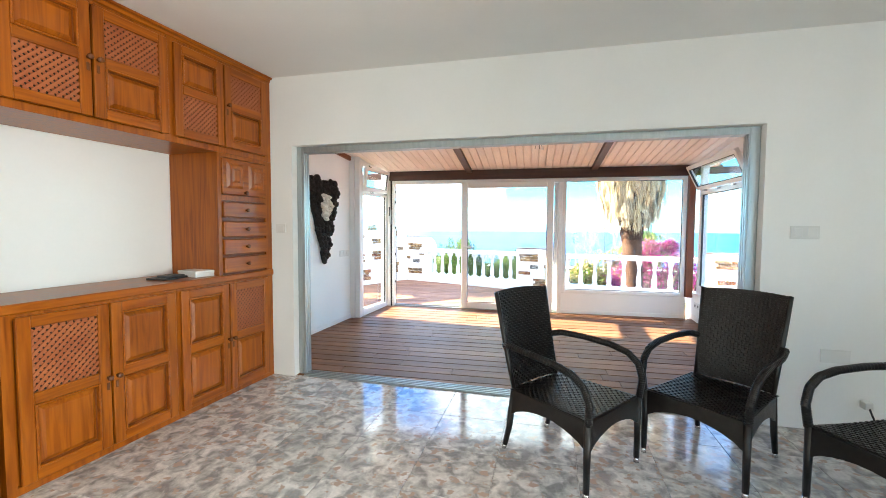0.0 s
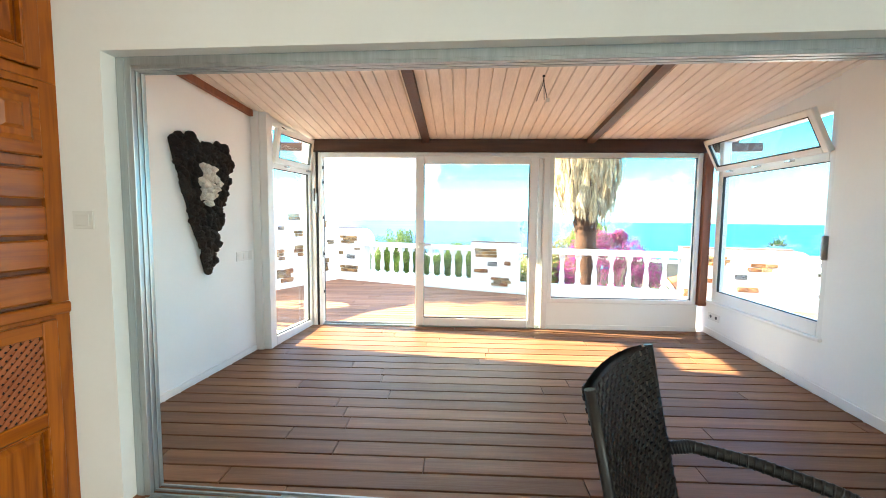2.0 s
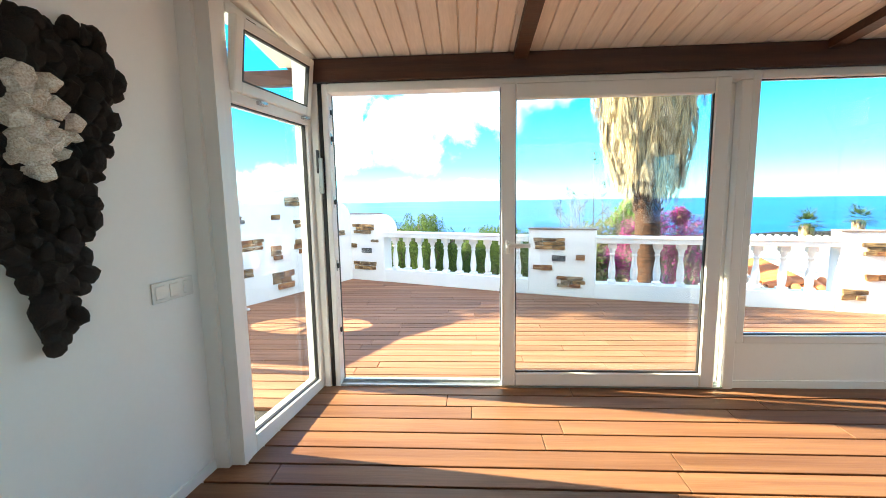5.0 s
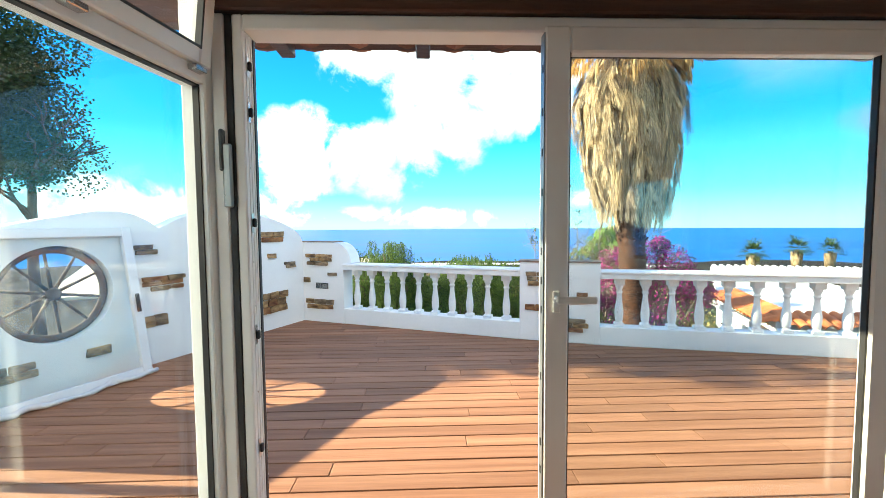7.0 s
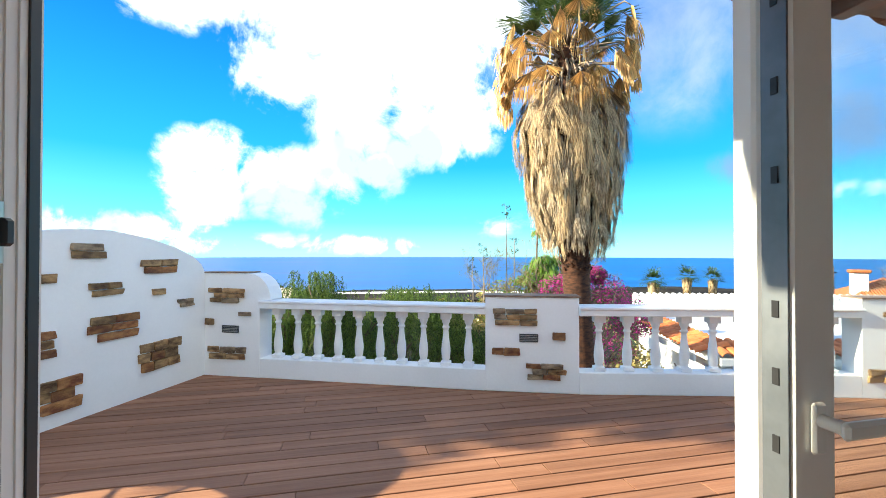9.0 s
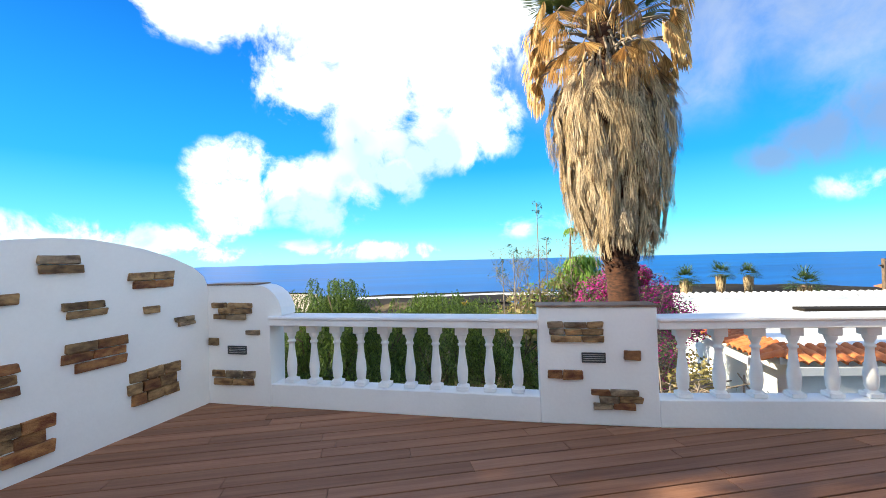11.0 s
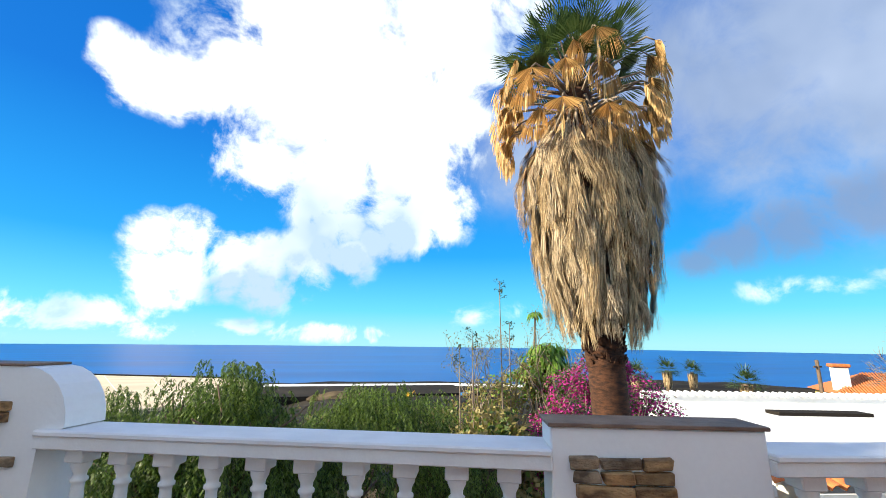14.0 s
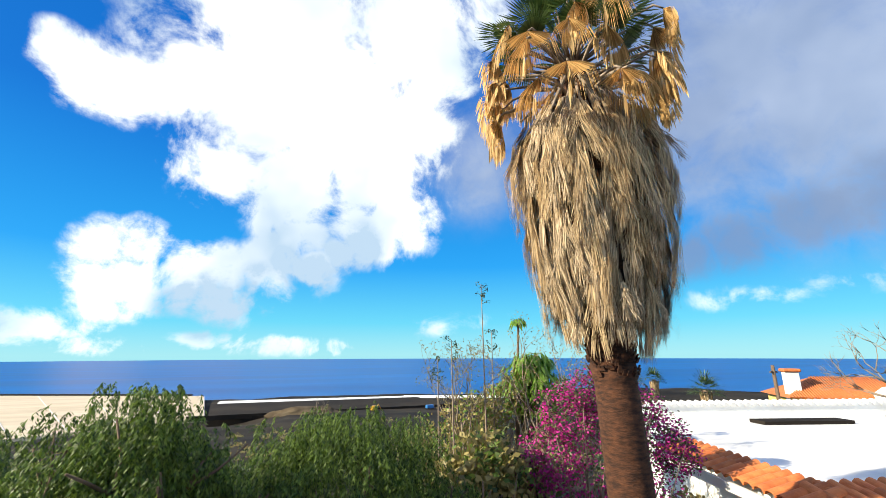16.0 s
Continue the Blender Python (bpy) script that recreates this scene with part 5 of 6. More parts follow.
def rock_mesh(name, material, rough=0.32):
    off = Vector((rnd(0, 99), rnd(0, 99), rnd(0, 99)))
    sc = Vector((rnd(0.8, 1.3), rnd(0.75, 1.2), rnd(0.75, 1.2)))
    vs = []
    for v in ROCK[0]:
        n = 1 + rough * (noise.noise(v * 2.0 + off) + 0.5 * noise.noise(v * 5.4 + off))
        vs.append((v.x * sc.x * n, v.y * sc.y * n, v.z * sc.z * n))
    me = bpy.data.meshes.new(name)
    me.from_pydata(vs, [], ROCK[1])
    me.materials.append(material)
    return me


def tumbled():
    return Euler((rnd(0, 6), rnd(0, 6), rnd(0, 6))).to_matrix().to_4x4()


bm = bmesh.new()
prism(bm, outline, -0.02, -0.002, "y")
part("backing_board", bm, M_BLACK, art)
spots = []
tries = 0
while len(spots) < 298 and tries < 12000:
    tries += 1
    x, z = rnd(1.02, 1.76), rnd(0.87, 2.03)
    s = rnd(0.027, 0.050)
    if inside(x, z, outline) and all((x - a) ** 2 + (z - c) ** 2 > (0.58 * (s + d)) ** 2 for a, b, c, d in spots):
        spots.append((x, -0.026 - rnd(0, 0.028), z, s))
lavas = [rock_mesh("lava_stone", M_LAVA) for _ in range(12)]
for x, y, z, s in spots:
    piece("lava_stone", random.choice(lavas), art, Matrix.Translation((x, y, z)) @ tumbled() @ Matrix.Scale(s, 4))
crystals = []
for k in range(6):
    bm = bmesh.new()
    r = rnd(0.24, 0.42)
    tube(bm, [(0, 0, 0), (0, 0, 0.7), (0, 0, 1.0)], [r, r * 0.95, r * 0.15], 6)
    for f in bm.faces:
        f.smooth = False
    crystals.append(mesh_of("quartz_crystal", bm, M_QUARTZ))
for k in range(52):
    t = k / 51
    px = 1.285 + rnd(0.0, 0.115) + (0.11 * rnd(0, 1) if 0.38 < t < 0.85 else 0)
    pz = 1.79 - 0.29 * t + rnd(-0.02, 0.02)
    d = Vector((rnd(-0.7, 0.7), -1, rnd(-0.7, 0.7)))
    piece("quartz_crystal", random.choice(crystals), art, Matrix.Translation((px, -0.045, pz)) @ d.to_track_quat("Z", "Y").to_matrix().to_4x4() @ Matrix.Scale(rnd(0.05, 0.105), 4))

# ---- outdoors: ground, sea, fields ----
def ground_z(x, y):
    rr = r = math.hypot(x + 1.4, y - 9.2)
    az = math.degrees(math.atan2(x + 1.4, y - 9.2))
    coast = 490 + 210 * min(1, max(0, (-5 - az) / 35)) + 110 * min(1, max(0, (az - 25) / 15))
    if r > 300:
        rr = 300 + (r - 300) * 450 / (coast - 300)
    prof = ((0, -2.9), (12, -3.0), (40, -7.0), (100, -14.5), (200, -24.0), (280, -30.0), (520, -33.0), (700, -44.0), (820, -52.0), (5200, -70.0))
    for (r0, z0), (r1, z1) in zip(prof, prof[1:]):
        if rr <= r1:
            z = z0 + (z1 - z0) * (rr - r0) / (r1 - r0)
            break
    else:
        z = -70.0
    if 160 < r < coast - 30:
        dip = min(1, max(0, (1 - az) / 6)) * min(1, (r - 160) / 25) * min(1, (coast - 30 - r) / 30)
        z += dip * (min(z, -31.0) - z)
        if dip > 0.9:
            return z
    if 30 < r < 800:
        k = min(1, (r - 30) / 60) * (1.0 if r < 600 else (800 - r) / 200)
        z += k * (1.2 * noise.noise(Vector((x * 0.03, y * 0.03, 0))) + 0.5 * noise.noise(Vector((x * 0.1, y * 0.1, 3))))
        if az > 28:
            z += k * min(1, (az - 28) / 14) * (r / 520) * (4.0 + 2.5 * noise.noise(Vector((x * 0.012, y * 0.012, 8))))
    return z


vs, fs = [], []
RR = [0, 4, 8, 12, 16, 20, 26, 34, 44, 58, 76, 100, 125, 155, 190, 230, 280, 330, 390, 450, 520, 590, 660, 730, 820, 1200, 2500, 4990]
NA = 160
for r in RR:
    for k in range(NA):
        a = 2 * math.pi * k / NA
        x, y = -1.4 + r * math.sin(a), 9.2 + r * math.cos(a)
        vs.append((x, y, ground_z(x, y)))
for i in range(len(RR) - 1):
    for k in range(NA):
        fs.append((i * NA + k, i * NA + (k + 1) % NA, (i + 1) * NA + (k + 1) % NA, (i + 1) * NA + k))
me = bpy.data.meshes.new("ground")
me.from_pydata(vs, [], fs)
me.materials.append(M_LAVAF)
tagged(new("ground", me), "dark volcanic slope falling away to the sea", kind="structure")
bm = bmesh.new()
bmesh.ops.create_circle(bm, cap_ends=True, segments=128, radius=4985)
solid("water", bm, M_SEA, "calm deep blue ocean reaching the horizon", m=Matrix.Translation((-1.4, 9.2, -47.2)))


def field(name, pts, z, mat, label, rows=0, h=3.0):
    f = thing(name, label, "field" if name != "greenhouse" else "greenhouse")
    bm = bmesh.new()
    prism(bm, pts, z - 6, z)
    part("sheet" if name == "greenhouse" else "soil", bm, mat, f)
    if rows:
        a, b, c, d = [Vector((*p, z)) for p in pts[:4]]
        for k in range(rows + 1):
            s = k / rows
            p, q = a.lerp(b, s), d.lerp(c, s)
            bm = bmesh.new()
            tube(bm, [p, q], 0.22, 4)
            part("ridge", bm, M_ROOFW, f)
    return f


field("greenhouse", [(-420, 560), (-50, 395), (-32, 262), (-170, 190)], -29.5, M_GREENH, "wide pale plastic-covered banana greenhouses on the slope", 9)
field("greenhouse", [(-34, 352), (95, 338), (95, 312), (-34, 322)], -29.8, M_ROOFW, "narrow pale plastic-covered greenhouse near the shore", 3)
field("greenhouse", [(100, 360), (190, 325), (185, 308), (100, 338)], -31.5, M_ROOFW, "narrow pale plastic-covered greenhouse near the shore", 4)
field("levelled_plot", [(-34, 300), (90, 292), (90, 215), (-28, 240)], -26.5, M_PLOT, "levelled dark grey building plot with a low wall")
mm, w = span((-440, 573), (-60, 404))
bm = bmesh.new()
box(bm, 0, 0, -33.5, w, 1.5, -28.7, m=mm)
solid("windbreak_wall", bm, M_PLOT, "long dark windbreak wall behind the greenhouses", "wall", kind="")
bm = bmesh.new()
box(bm, -36, 236, -27.5, 92, 237.2, -25.4)
solid("plot_wall", bm, M_PLOT, "low grey block wall round the levelled plot", "wall", kind="")
# earth mound, digger
bm = bmesh.new()
bmesh.ops.create_icosphere(bm, subdivisions=4, radius=1)
for v in bm.verts:
    n = 1 + 0.25 * noise.noise(v.co * 2.5)
    v.co = Vector((v.co.x * 17 * n, v.co.y * 9 * n, max(v.co.z, -0.1) * 4.5 * n))
solid("earth_mound", bm, M_GRAV, "brown heap of earth on the levelled plot", "mound", kind="", m=Matrix.Translation((14, 222, -26.5)))
M_YELM = surf("digger_yellow", (0.62, 0.33, 0.02), (0.70, 0.40, 0.03), 3, 0.4, 0.05)
M_BLUEM = surf("blue_paint", (0.03, 0.16, 0.42), (0.04, 0.20, 0.50), 3, 0.4, 0.05)
dg = thing("excavator", "yellow excavator parked on the levelled plot", "excavator", m=pose(46, 226, -26.5, 0, 0, 30))
part("cab", box(bmesh.new(), -1.2, -1.1, 1.0, 1.2, 1.1, 3.2, bevel=0.2), M_YELM, dg)
part("boom", tube(bmesh.new(), [(1.0, 0, 1.8), (3.2, 0, 3.6), (4.8, 0, 1.2)], [0.35, 0.3, 0.2], 6), M_YELM, dg)
for s in (-1, 1):
    part("crawler", box(bmesh.new(), -1.8, s * 1.2 - 0.3, 0, 1.8, s * 1.2 + 0.3, 0.95, bevel=0.25), M_BLACK, dg)
vn = thing("blue_van", "small blue vehicle parked by the levelled plot", "vehicle", m=pose(76, 228, -26.5, 0, 0, 15))
part("body", box(bmesh.new(), -2.2, -1, 0.5, 2.2, 1, 2.2, bevel=0.25), M_BLUEM, vn)
for sx in (-1.4, 1.4):
    for sy in (-1, 1):
        part("wheel", tube(bmesh.new(), [(sx, sy * 0.85, 0.42), (sx, sy * 1.05, 0.42)], 0.42, 12), M_BLACK, vn)

# ---- neighbour's white roof with tile edges ----
nr = thing("neighbour_house", "low white flat-roofed house with an orange tile edge", "house")
roof_pts = [(5.85, 13.5), (7.25, 17.3), (9.8, 21.3), (19.0, 18.2), (30.5, 14.5), (29.0, 8.2)]
part("wall", prism(bmesh.new(), [(x + 0.25, y) for x, y in roof_pts], -4.6, -0.93), M_RENDER, nr)
part("roof", prism(bmesh.new(), roof_pts, -0.93, -0.80), M_ROOFW, nr)
bm = bmesh.new()
mm, w = span((9.8, 21.3), (30.5, 14.5))
box(bm, 0, -0.15, -0.80, w, 0.15, -0.42, m=mm)
part("parapet", bm, M_ROOFW, nr)
bm = bmesh.new()
for k in range(int(w / 0.26)):
    tube(bm, [(0.13 + 0.26 * k, -0.22, -0.45), (0.13 + 0.26 * k, 0.22, -0.40)], 0.080, 8)
bmesh.ops.transform(bm, matrix=mm, verts=bm.verts)
tagged(part("parapet_tiles", bm, M_ROOFW, nr, "row of whitewashed round tiles"), kind="stuff")
# low dark boxes stand in for the shadow strips lying on the roof
bm = bmesh.new()
box(bm, 3.2, -2.2, -0.80, 6.0, -1.6, -0.70, m=mm)
box(bm, 8.0, -1.9, -0.80, 13.0, -1.3, -0.69, m=mm)
part("skylight_kerb", bm, M_PLOT, nr, "low dark strip standing in for a shadow on the roof")
for (p, q) in (((5.85, 13.5), (7.25, 17.3)), ((18.0, 10.7), (5.85, 13.5))):
    mm, w = span(p, q, -0.80)
    n = int(w / 0.23)
    for k in range(n):
        for j in (0, 1):
            piece("roof_tile", ROOF_TILE, nr, mm @ Matrix.Translation((0.115 + 0.23 * k, 0.32 - 0.28 * j, -0.06 + 0.055 * j)) @ Matrix.Rotation(radians(-9), 4, "X"))
    part("gutter_board", box(bmesh.new(), 0, 0.30, -0.25, w, 0.36, -0.10, m=mm), M_ROOFW, nr)

# ---- far house, dome, pole ----
fh = thing("far_house", "yellow house with an orange tiled roof and a white chimney", "house", m=pose(63.9, 42.1, -6.0, 0, 0, -40))
part("wall", box(bmesh.new(), -6.5, -4, -4, 6.5, 4, 2.2), M_YELL, fh)
bm = bmesh.new()
prismv = [(-7.2, -4.6, 2.1), (7.2, -4.6, 2.1), (7.2, 4.6, 2.1), (-7.2, 4.6, 2.1), (-3.0, 0, 4.3), (3.0, 0, 4.3)]
pv = [bm.verts.new(p) for p in prismv]
for f in ((0, 1, 5, 4), (1, 2, 5), (2, 3, 4, 5), (3, 0, 4), (3, 2, 1, 0)):
    bm.faces.new([pv[i] for i in f])
rf = part("roof", bm, M_TERRA, fh)
bm = bmesh.new()
for k in range(48):
    x = -7.0 + k * 0.296
    top_s = min(1.0, (7.2 - abs(x)) / 4.2)
    tube(bm, [(x, -4.6, 2.16), (x, -4.6 + 4.6 * top_s, 2.16 + 2.2 * top_s)], 0.11, 5)
tagged(part("tile_cover", bm, M_TERRA, rf), kind="stuff")
chn = part("chimney", box(bmesh.new(), -6.6, -3.2, -1, -5.2, -2.0, 5.0, bevel=0.05), M_ROOFW, fh)
part("chimney_cap", box(bmesh.new(), -6.8, -3.4, 5.0, -5.0, -1.8, 5.4, bevel=0.1), M_TERRA, chn)
part("window", box(bmesh.new(), -2.0, -4.06, 0.0, -0.6, -3.98, 1.4), M_BLACK, fh)
part("window", box(bmesh.new(), 2.0, -4.06, 0.0, 3.4, -3.98, 1.4), M_BLACK, fh)
bm = bmesh.new()
tube(bm, [(0, 0, -4), (0, 0, 0), (0, 0, 1.0), (0, 0, 1.7), (0, 0, 2.0)], [2.3, 2.3, 2.1, 1.3, 0.3], 24)
solid("water_tank", bm, M_ROOFW, "white domed water tank beyond the flat roof", "tank", kind="", m=pose(63.5, 36.7, -4.3))
pl = thing("utility_pole", "dark wooden utility pole with a crossbar", "utility pole", m=pose(43.8, 37.2, -6.5))
part("shaft", tube(bmesh.new(), [(0, 0, -2), (0, 0, 6.6)], [0.2, 0.15], 8), M_BARK, pl)
part("crossbar", box(bmesh.new(), -0.5, -0.06, 5.9, 0.5, 0.06, 6.05), M_BARK, pl)


# ---- plants ----
def site(x, y):
    """Garden positions, in the terrace's directions."""
    return x + 0.05 * (y - 11.0), y + 0.24 - 0.01 * (x + 3.0)


def quads(name, rows, material, parent, label=""):
    """Leaves as one mesh: rows of (base, tip, half width vector); each a folded blade."""
    vs, fs = [], []
    for p, q, w in rows:
        i = len(vs)
        mid = (p + q) * 0.5
        vs += [p, mid - w, q, mid + w]
        fs.append((i, i + 1, i + 2, i + 3))
    me = bpy.data.meshes.new(name)
    me.from_pydata([tuple(v) for v in vs], [], fs)
    me.materials.append(material)
    ob = new(name, me)
    ob.parent = parent
    return tagged(ob, label)


def rand_dir():
    v = Vector((random.gauss(0, 1), random.gauss(0, 1), random.gauss(0, 1)))
    return v.normalized()


def limbs(bm, base, top, r, n, spread, length, levels=2, droop=0.0):
    """A trunk with forking limbs; returns the tips."""
    tips = []
    base, top = Vector(base), Vector(top)
    mid = base.lerp(top, 0.5) + Vector((rnd(-0.1, 0.1), rnd(-0.1, 0.1), 0)) * (top - base).length * 0.3
    tube(bm, [base, mid, top], [r, r * 0.85, r * 0.6], 7)

    def fork(p, d, ln, rad, lev):
        q = p + d * ln
        m = p.lerp(q, 0.5) + rand_dir() * ln * 0.12
        tube(bm, [p, m, q], [rad, rad * 0.75, rad * 0.5], 5)
        tips.append(q)
        if lev > 0:
            for _ in range(random.choice((2, 3))):
                nd = (d + rand_dir() * 0.75 + Vector((0, 0, 0.15 - droop))).normalized()
                fork(q, nd, ln * rnd(0.6, 0.85), rad * 0.55, lev - 1)
    for k in range(n):
        a = 2 * math.pi * k / n + rnd(-0.4, 0.4)
        d = Vector((math.cos(a) * spread, math.sin(a) * spread, 1)).normalized()
        fork(base.lerp(top, rnd(0.65, 1.0)), d, length * rnd(0.8, 1.15), r * 0.5, levels)
    return tips


def pepper_tree(x, y, z0, ztop, rx, seed, n=240, label="weeping green pepper tree with hanging feathery foliage"):
    random.seed(seed)
    t = thing("pepper_tree", label, "tree", m=Matrix.Translation((*site(x, y), z0)), group="pepper trees below the terrace")
    h = ztop - z0
    bm = bmesh.new()
    limbs(bm, (0, 0, 0), (0, 0, h * 0.5), 0.12, 6, 0.6, h * 0.22, 2)
    part("trunk", bm, M_BARK, t)
    rows = []
    off = Vector((seed * 3.1, seed * 1.7, 0))
    for _ in range(n):
        d = rand_dir()
        d.z = abs(d.z) ** 0.8
        lump = 1 + 0.30 * noise.noise(d * 2.0 + off) + 0.26 * noise.noise(d * 4.5 + off)
        rr = rnd(0.35, 1.0) ** 0.4 * lump
        e = abs(d.z)
        flat = max(math.hypot(d.x, d.y), 1e-4)
        r = rx * 1.1 * rr * (1 - e ** 2.2) ** 0.48
        p = Vector((d.x / flat * r, d.y / flat * r, h * 0.63 + e * h * 0.39 * rr))
        p.z = min(p.z, h + random.gauss(0, 0.03))
        out = Vector((d.x, d.y, 0)) * rnd(0.06, 0.20)
        ln = rnd(0.16, 0.5)
        steps = int(ln / 0.024)
        sway = Vector((rnd(-0.12, 0.12), rnd(-0.12, 0.12), 0))
        for k in range(steps):
            s = k / steps
            c = p + out * math.sin(s * 1.6) + sway * s * s + Vector((0, 0, -ln * s * s - 0.08 * s))
            for sd in (-1, 1):
                a = rnd(0, math.tau)
                tip = c + Vector((math.cos(a) * 0.036, math.sin(a) * 0.036, -0.022 - rnd(0, 0.03)))
                w = Vector((-math.sin(a), math.cos(a), rnd(-0.3, 0.3))) * 0.0075
                rows.append((c, tip, w))
    quads("crown", rows, L_PEPPER, t)
    return t


pepper_tree(-2.74, 13.9, -3.2, 0.97, 0.85, 11, 2300)
pepper_tree(-0.75, 14.7, -3.2, 0.60, 1.2, 12, 2700)
pepper_tree(-4.4, 14.6, -3.2, 0.60, 1.1, 13, 2000)
pepper_tree(-6.4, 15.8, -3.4, 0.48, 1.4, 15, 1700)
pepper_tree(-3.75, 13.5, -3.2, 0.20, 0.9, 17, 1500)
pepper_tree(-1.8, 13.5, -3.2, -0.25, 0.7, 18, 1300)
pepper_tree(0.45, 14.6, -3.2, -0.25, 0.8, 16, 900)


def fan(rows, base, d, size, n, droop, width, fold=0.9):
    """A fan leaf: narrow fingers spread from the end of a stalk."""
    d = d.normalized()
    side = d.cross(Vector((0, 0, 1)))
    side = side.normalized() if side.length > 0.05 else Vector((1, 0, 0))
    for k in range(n):
        a = (k / (n - 1) - 0.5) * 2 * fold * 1.3
        f = d * math.cos(a) + side * math.sin(a)
        ln = size * rnd(0.8, 1.05) * (1 - 0.25 * abs(a) / 1.3)
        mid = base + f * ln * 0.55
        tip = mid + (f * (1 - droop) + Vector((0, 0, -1)) * droop).normalized() * ln * 0.5
        w = f.cross(Vector((0, 0, 1)) if droop < 0.6 else d)
        w = (w.normalized() if w.length > 0.05 else side) * width
        rows.append((base, mid + (mid - base) * 0.05, w))
        rows.append((mid - f * 0.03 * ln, tip, w * 0.8))


def big_palm():
    random.seed(5)
    t = thing("fan_palm", "tall fan palm with a thick skirt of dry hanging fronds", "palm tree", m=Matrix.Translation((2.98, 14.07, 0)))
    ax = lambda z: Vector((-0.055 * (z + 0.3) if z < 1.6 else -0.105 - 0.05 * (z - 1.6), 0.0, z))
    bm = bmesh.new()
    zs = [-3.4 + 0.05 * k for k in range(184)]
    tube(bm, [ax(z) for z in zs], [0.285 - 0.008 * z + (0.008 if k % 2 else 0.0) + rnd(-0.004, 0.004) + (0.02 if 0.9 < z < 1.7 else 0) for k, z in enumerate(zs)], 18)
    tr = part("trunk", bm, M_PALMB, t)
    bm = bmesh.new()
    for k in range(190):
        z = rnd(0.95, 1.75)
        a = rnd(0, math.tau)
        o = ax(z) + Vector((math.cos(a), math.sin(a), 0)) * 0.305
        e = o + Vector((math.cos(a) * 0.03, math.sin(a) * 0.03, 0.07))
        w = Vector((-math.sin(a), math.cos(a), 0)) * 0.032
        v = [bm.verts.new(q) for q in (o - w, o + w, e + w * 0.5, e - w * 0.5)]
        u = [bm.verts.new(q.co + Vector((math.cos(a), math.sin(a), 0)) * 0.02) for q in v]
        bm.faces.new(u)
        for i in range(4):
            bm.faces.new((v[i], v[(i + 1) % 4], u[(i + 1) % 4], u[i]))
    tagged(part("leaf_base_cover", bm, M_PALMB, tr, "red-brown cut leaf bases"), kind="stuff")
    # skirt: dead fans folded down in tiers; each a pleated blade that frays into tufts of strips
    prof = ((1.2, 0.60), (1.5, 0.70), (1.9, 0.78), (2.7, 0.97), (3.7, 1.13), (4.2, 1.14), (4.8, 0.95), (5.4, 0.5))

    def wide(z):
        for (za, ra), (zb, rb) in zip(prof, prof[1:]):
            if z <= zb:
                return ra + (rb - ra) * (max(z, za) - za) / (zb - za)
        return 0.5

    def ring(z, a, r):
        return ax(z) + Vector((math.cos(a) * r, math.sin(a) * r, 0))

    old, straw = [], []
    count = 330
    for k in range(count):
        z = 1.95 + 2.95 * (k / count) ** 0.92 + rnd(-0.12, 0.12)
        a = k * 2.39996 + rnd(-0.3, 0.3)
        lift = rnd(0.80, 1.10)
        ln = rnd(0.8, 1.5)
        low = max(z - ln, rnd(1.12, 1.7) - (0.22 if math.cos(a - 5.6) > 0.5 else 0.0))
        half = rnd(0.10, 0.24)
        flare = rnd(-0.06, 0.14)
        tufts = [(a + rnd(-1.1, 1.1) * half, low + abs(random.gauss(0, 0.16))) for _ in range(random.choice((3, 4, 5)))]
        rows = old if rnd(0, 1) < 0.85 - 0.7 * k / count else straw
        for i in range(46):
            a0 = a + (i / 45 - 0.5) * half * 0.9
            ta, tz = random.choice(tufts)
            a1 = ta + random.gauss(0, 0.035)
            zb = tz + abs(random.gauss(0, 0.07))
            z1, z2 = z + (zb - z) * 0.38, z + (zb - z) * 0.72
            b = 0.016 if i % 2 else -0.016
            pts = [ring(z + rnd(-0.04, 0.04), a + (a0 - a) * 0.5, wide(z) * lift * 0.88), ring(z1, a0 * 0.75 + a1 * 0.25, wide(z1) * lift + b),
                   ring(z2, a0 * 0.3 + a1 * 0.7, wide(z2) * lift * rnd(0.97, 1.03) + flare * 0.4), ring(zb, a1, wide(zb) * lift * rnd(0.94, 1.06) + flare)]
            side = Vector((-math.sin(a), math.cos(a), rnd(-0.3, 0.3)))
            for p, q, w in zip(pts, pts[1:], (0.0095, 0.0062, 0.0042)):
                e = (q - p) * 0.08
                rows.append((p - e, q + e, side * w * rnd(0.8, 1.2)))
    tagged(quads("skirt", straw, L_SKIRT, t, "dry straw-coloured hanging fronds"), kind="stuff")
    tagged(quads("old_skirt", old, L_SKIRTG, t, "older greyish hanging fronds"), kind="stuff")
    # added dark core, so gaps between the fronds read as shaded
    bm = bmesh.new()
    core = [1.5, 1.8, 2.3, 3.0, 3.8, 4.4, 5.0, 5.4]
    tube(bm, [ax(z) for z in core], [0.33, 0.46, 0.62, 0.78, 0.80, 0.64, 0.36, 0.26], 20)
    part("skirt_core", bm, M_PALMB, t, "dark filler body standing in for shade inside the skirt")
    # pale leaf stalks hanging at the head of the skirt
    bm = bmesh.new()
    for k in range(70):
        a = k * 2.39996
        z = rnd(4.7, 5.55)
        p, q = ring(z, a, 0.28), ring(z - rnd(0.05, 0.2), a, wide(z) * 0.75)
        e = ring(z - rnd(0.7, 1.3), a + rnd(-0.08, 0.08), wide(z - 0.9) * rnd(0.86, 0.98))
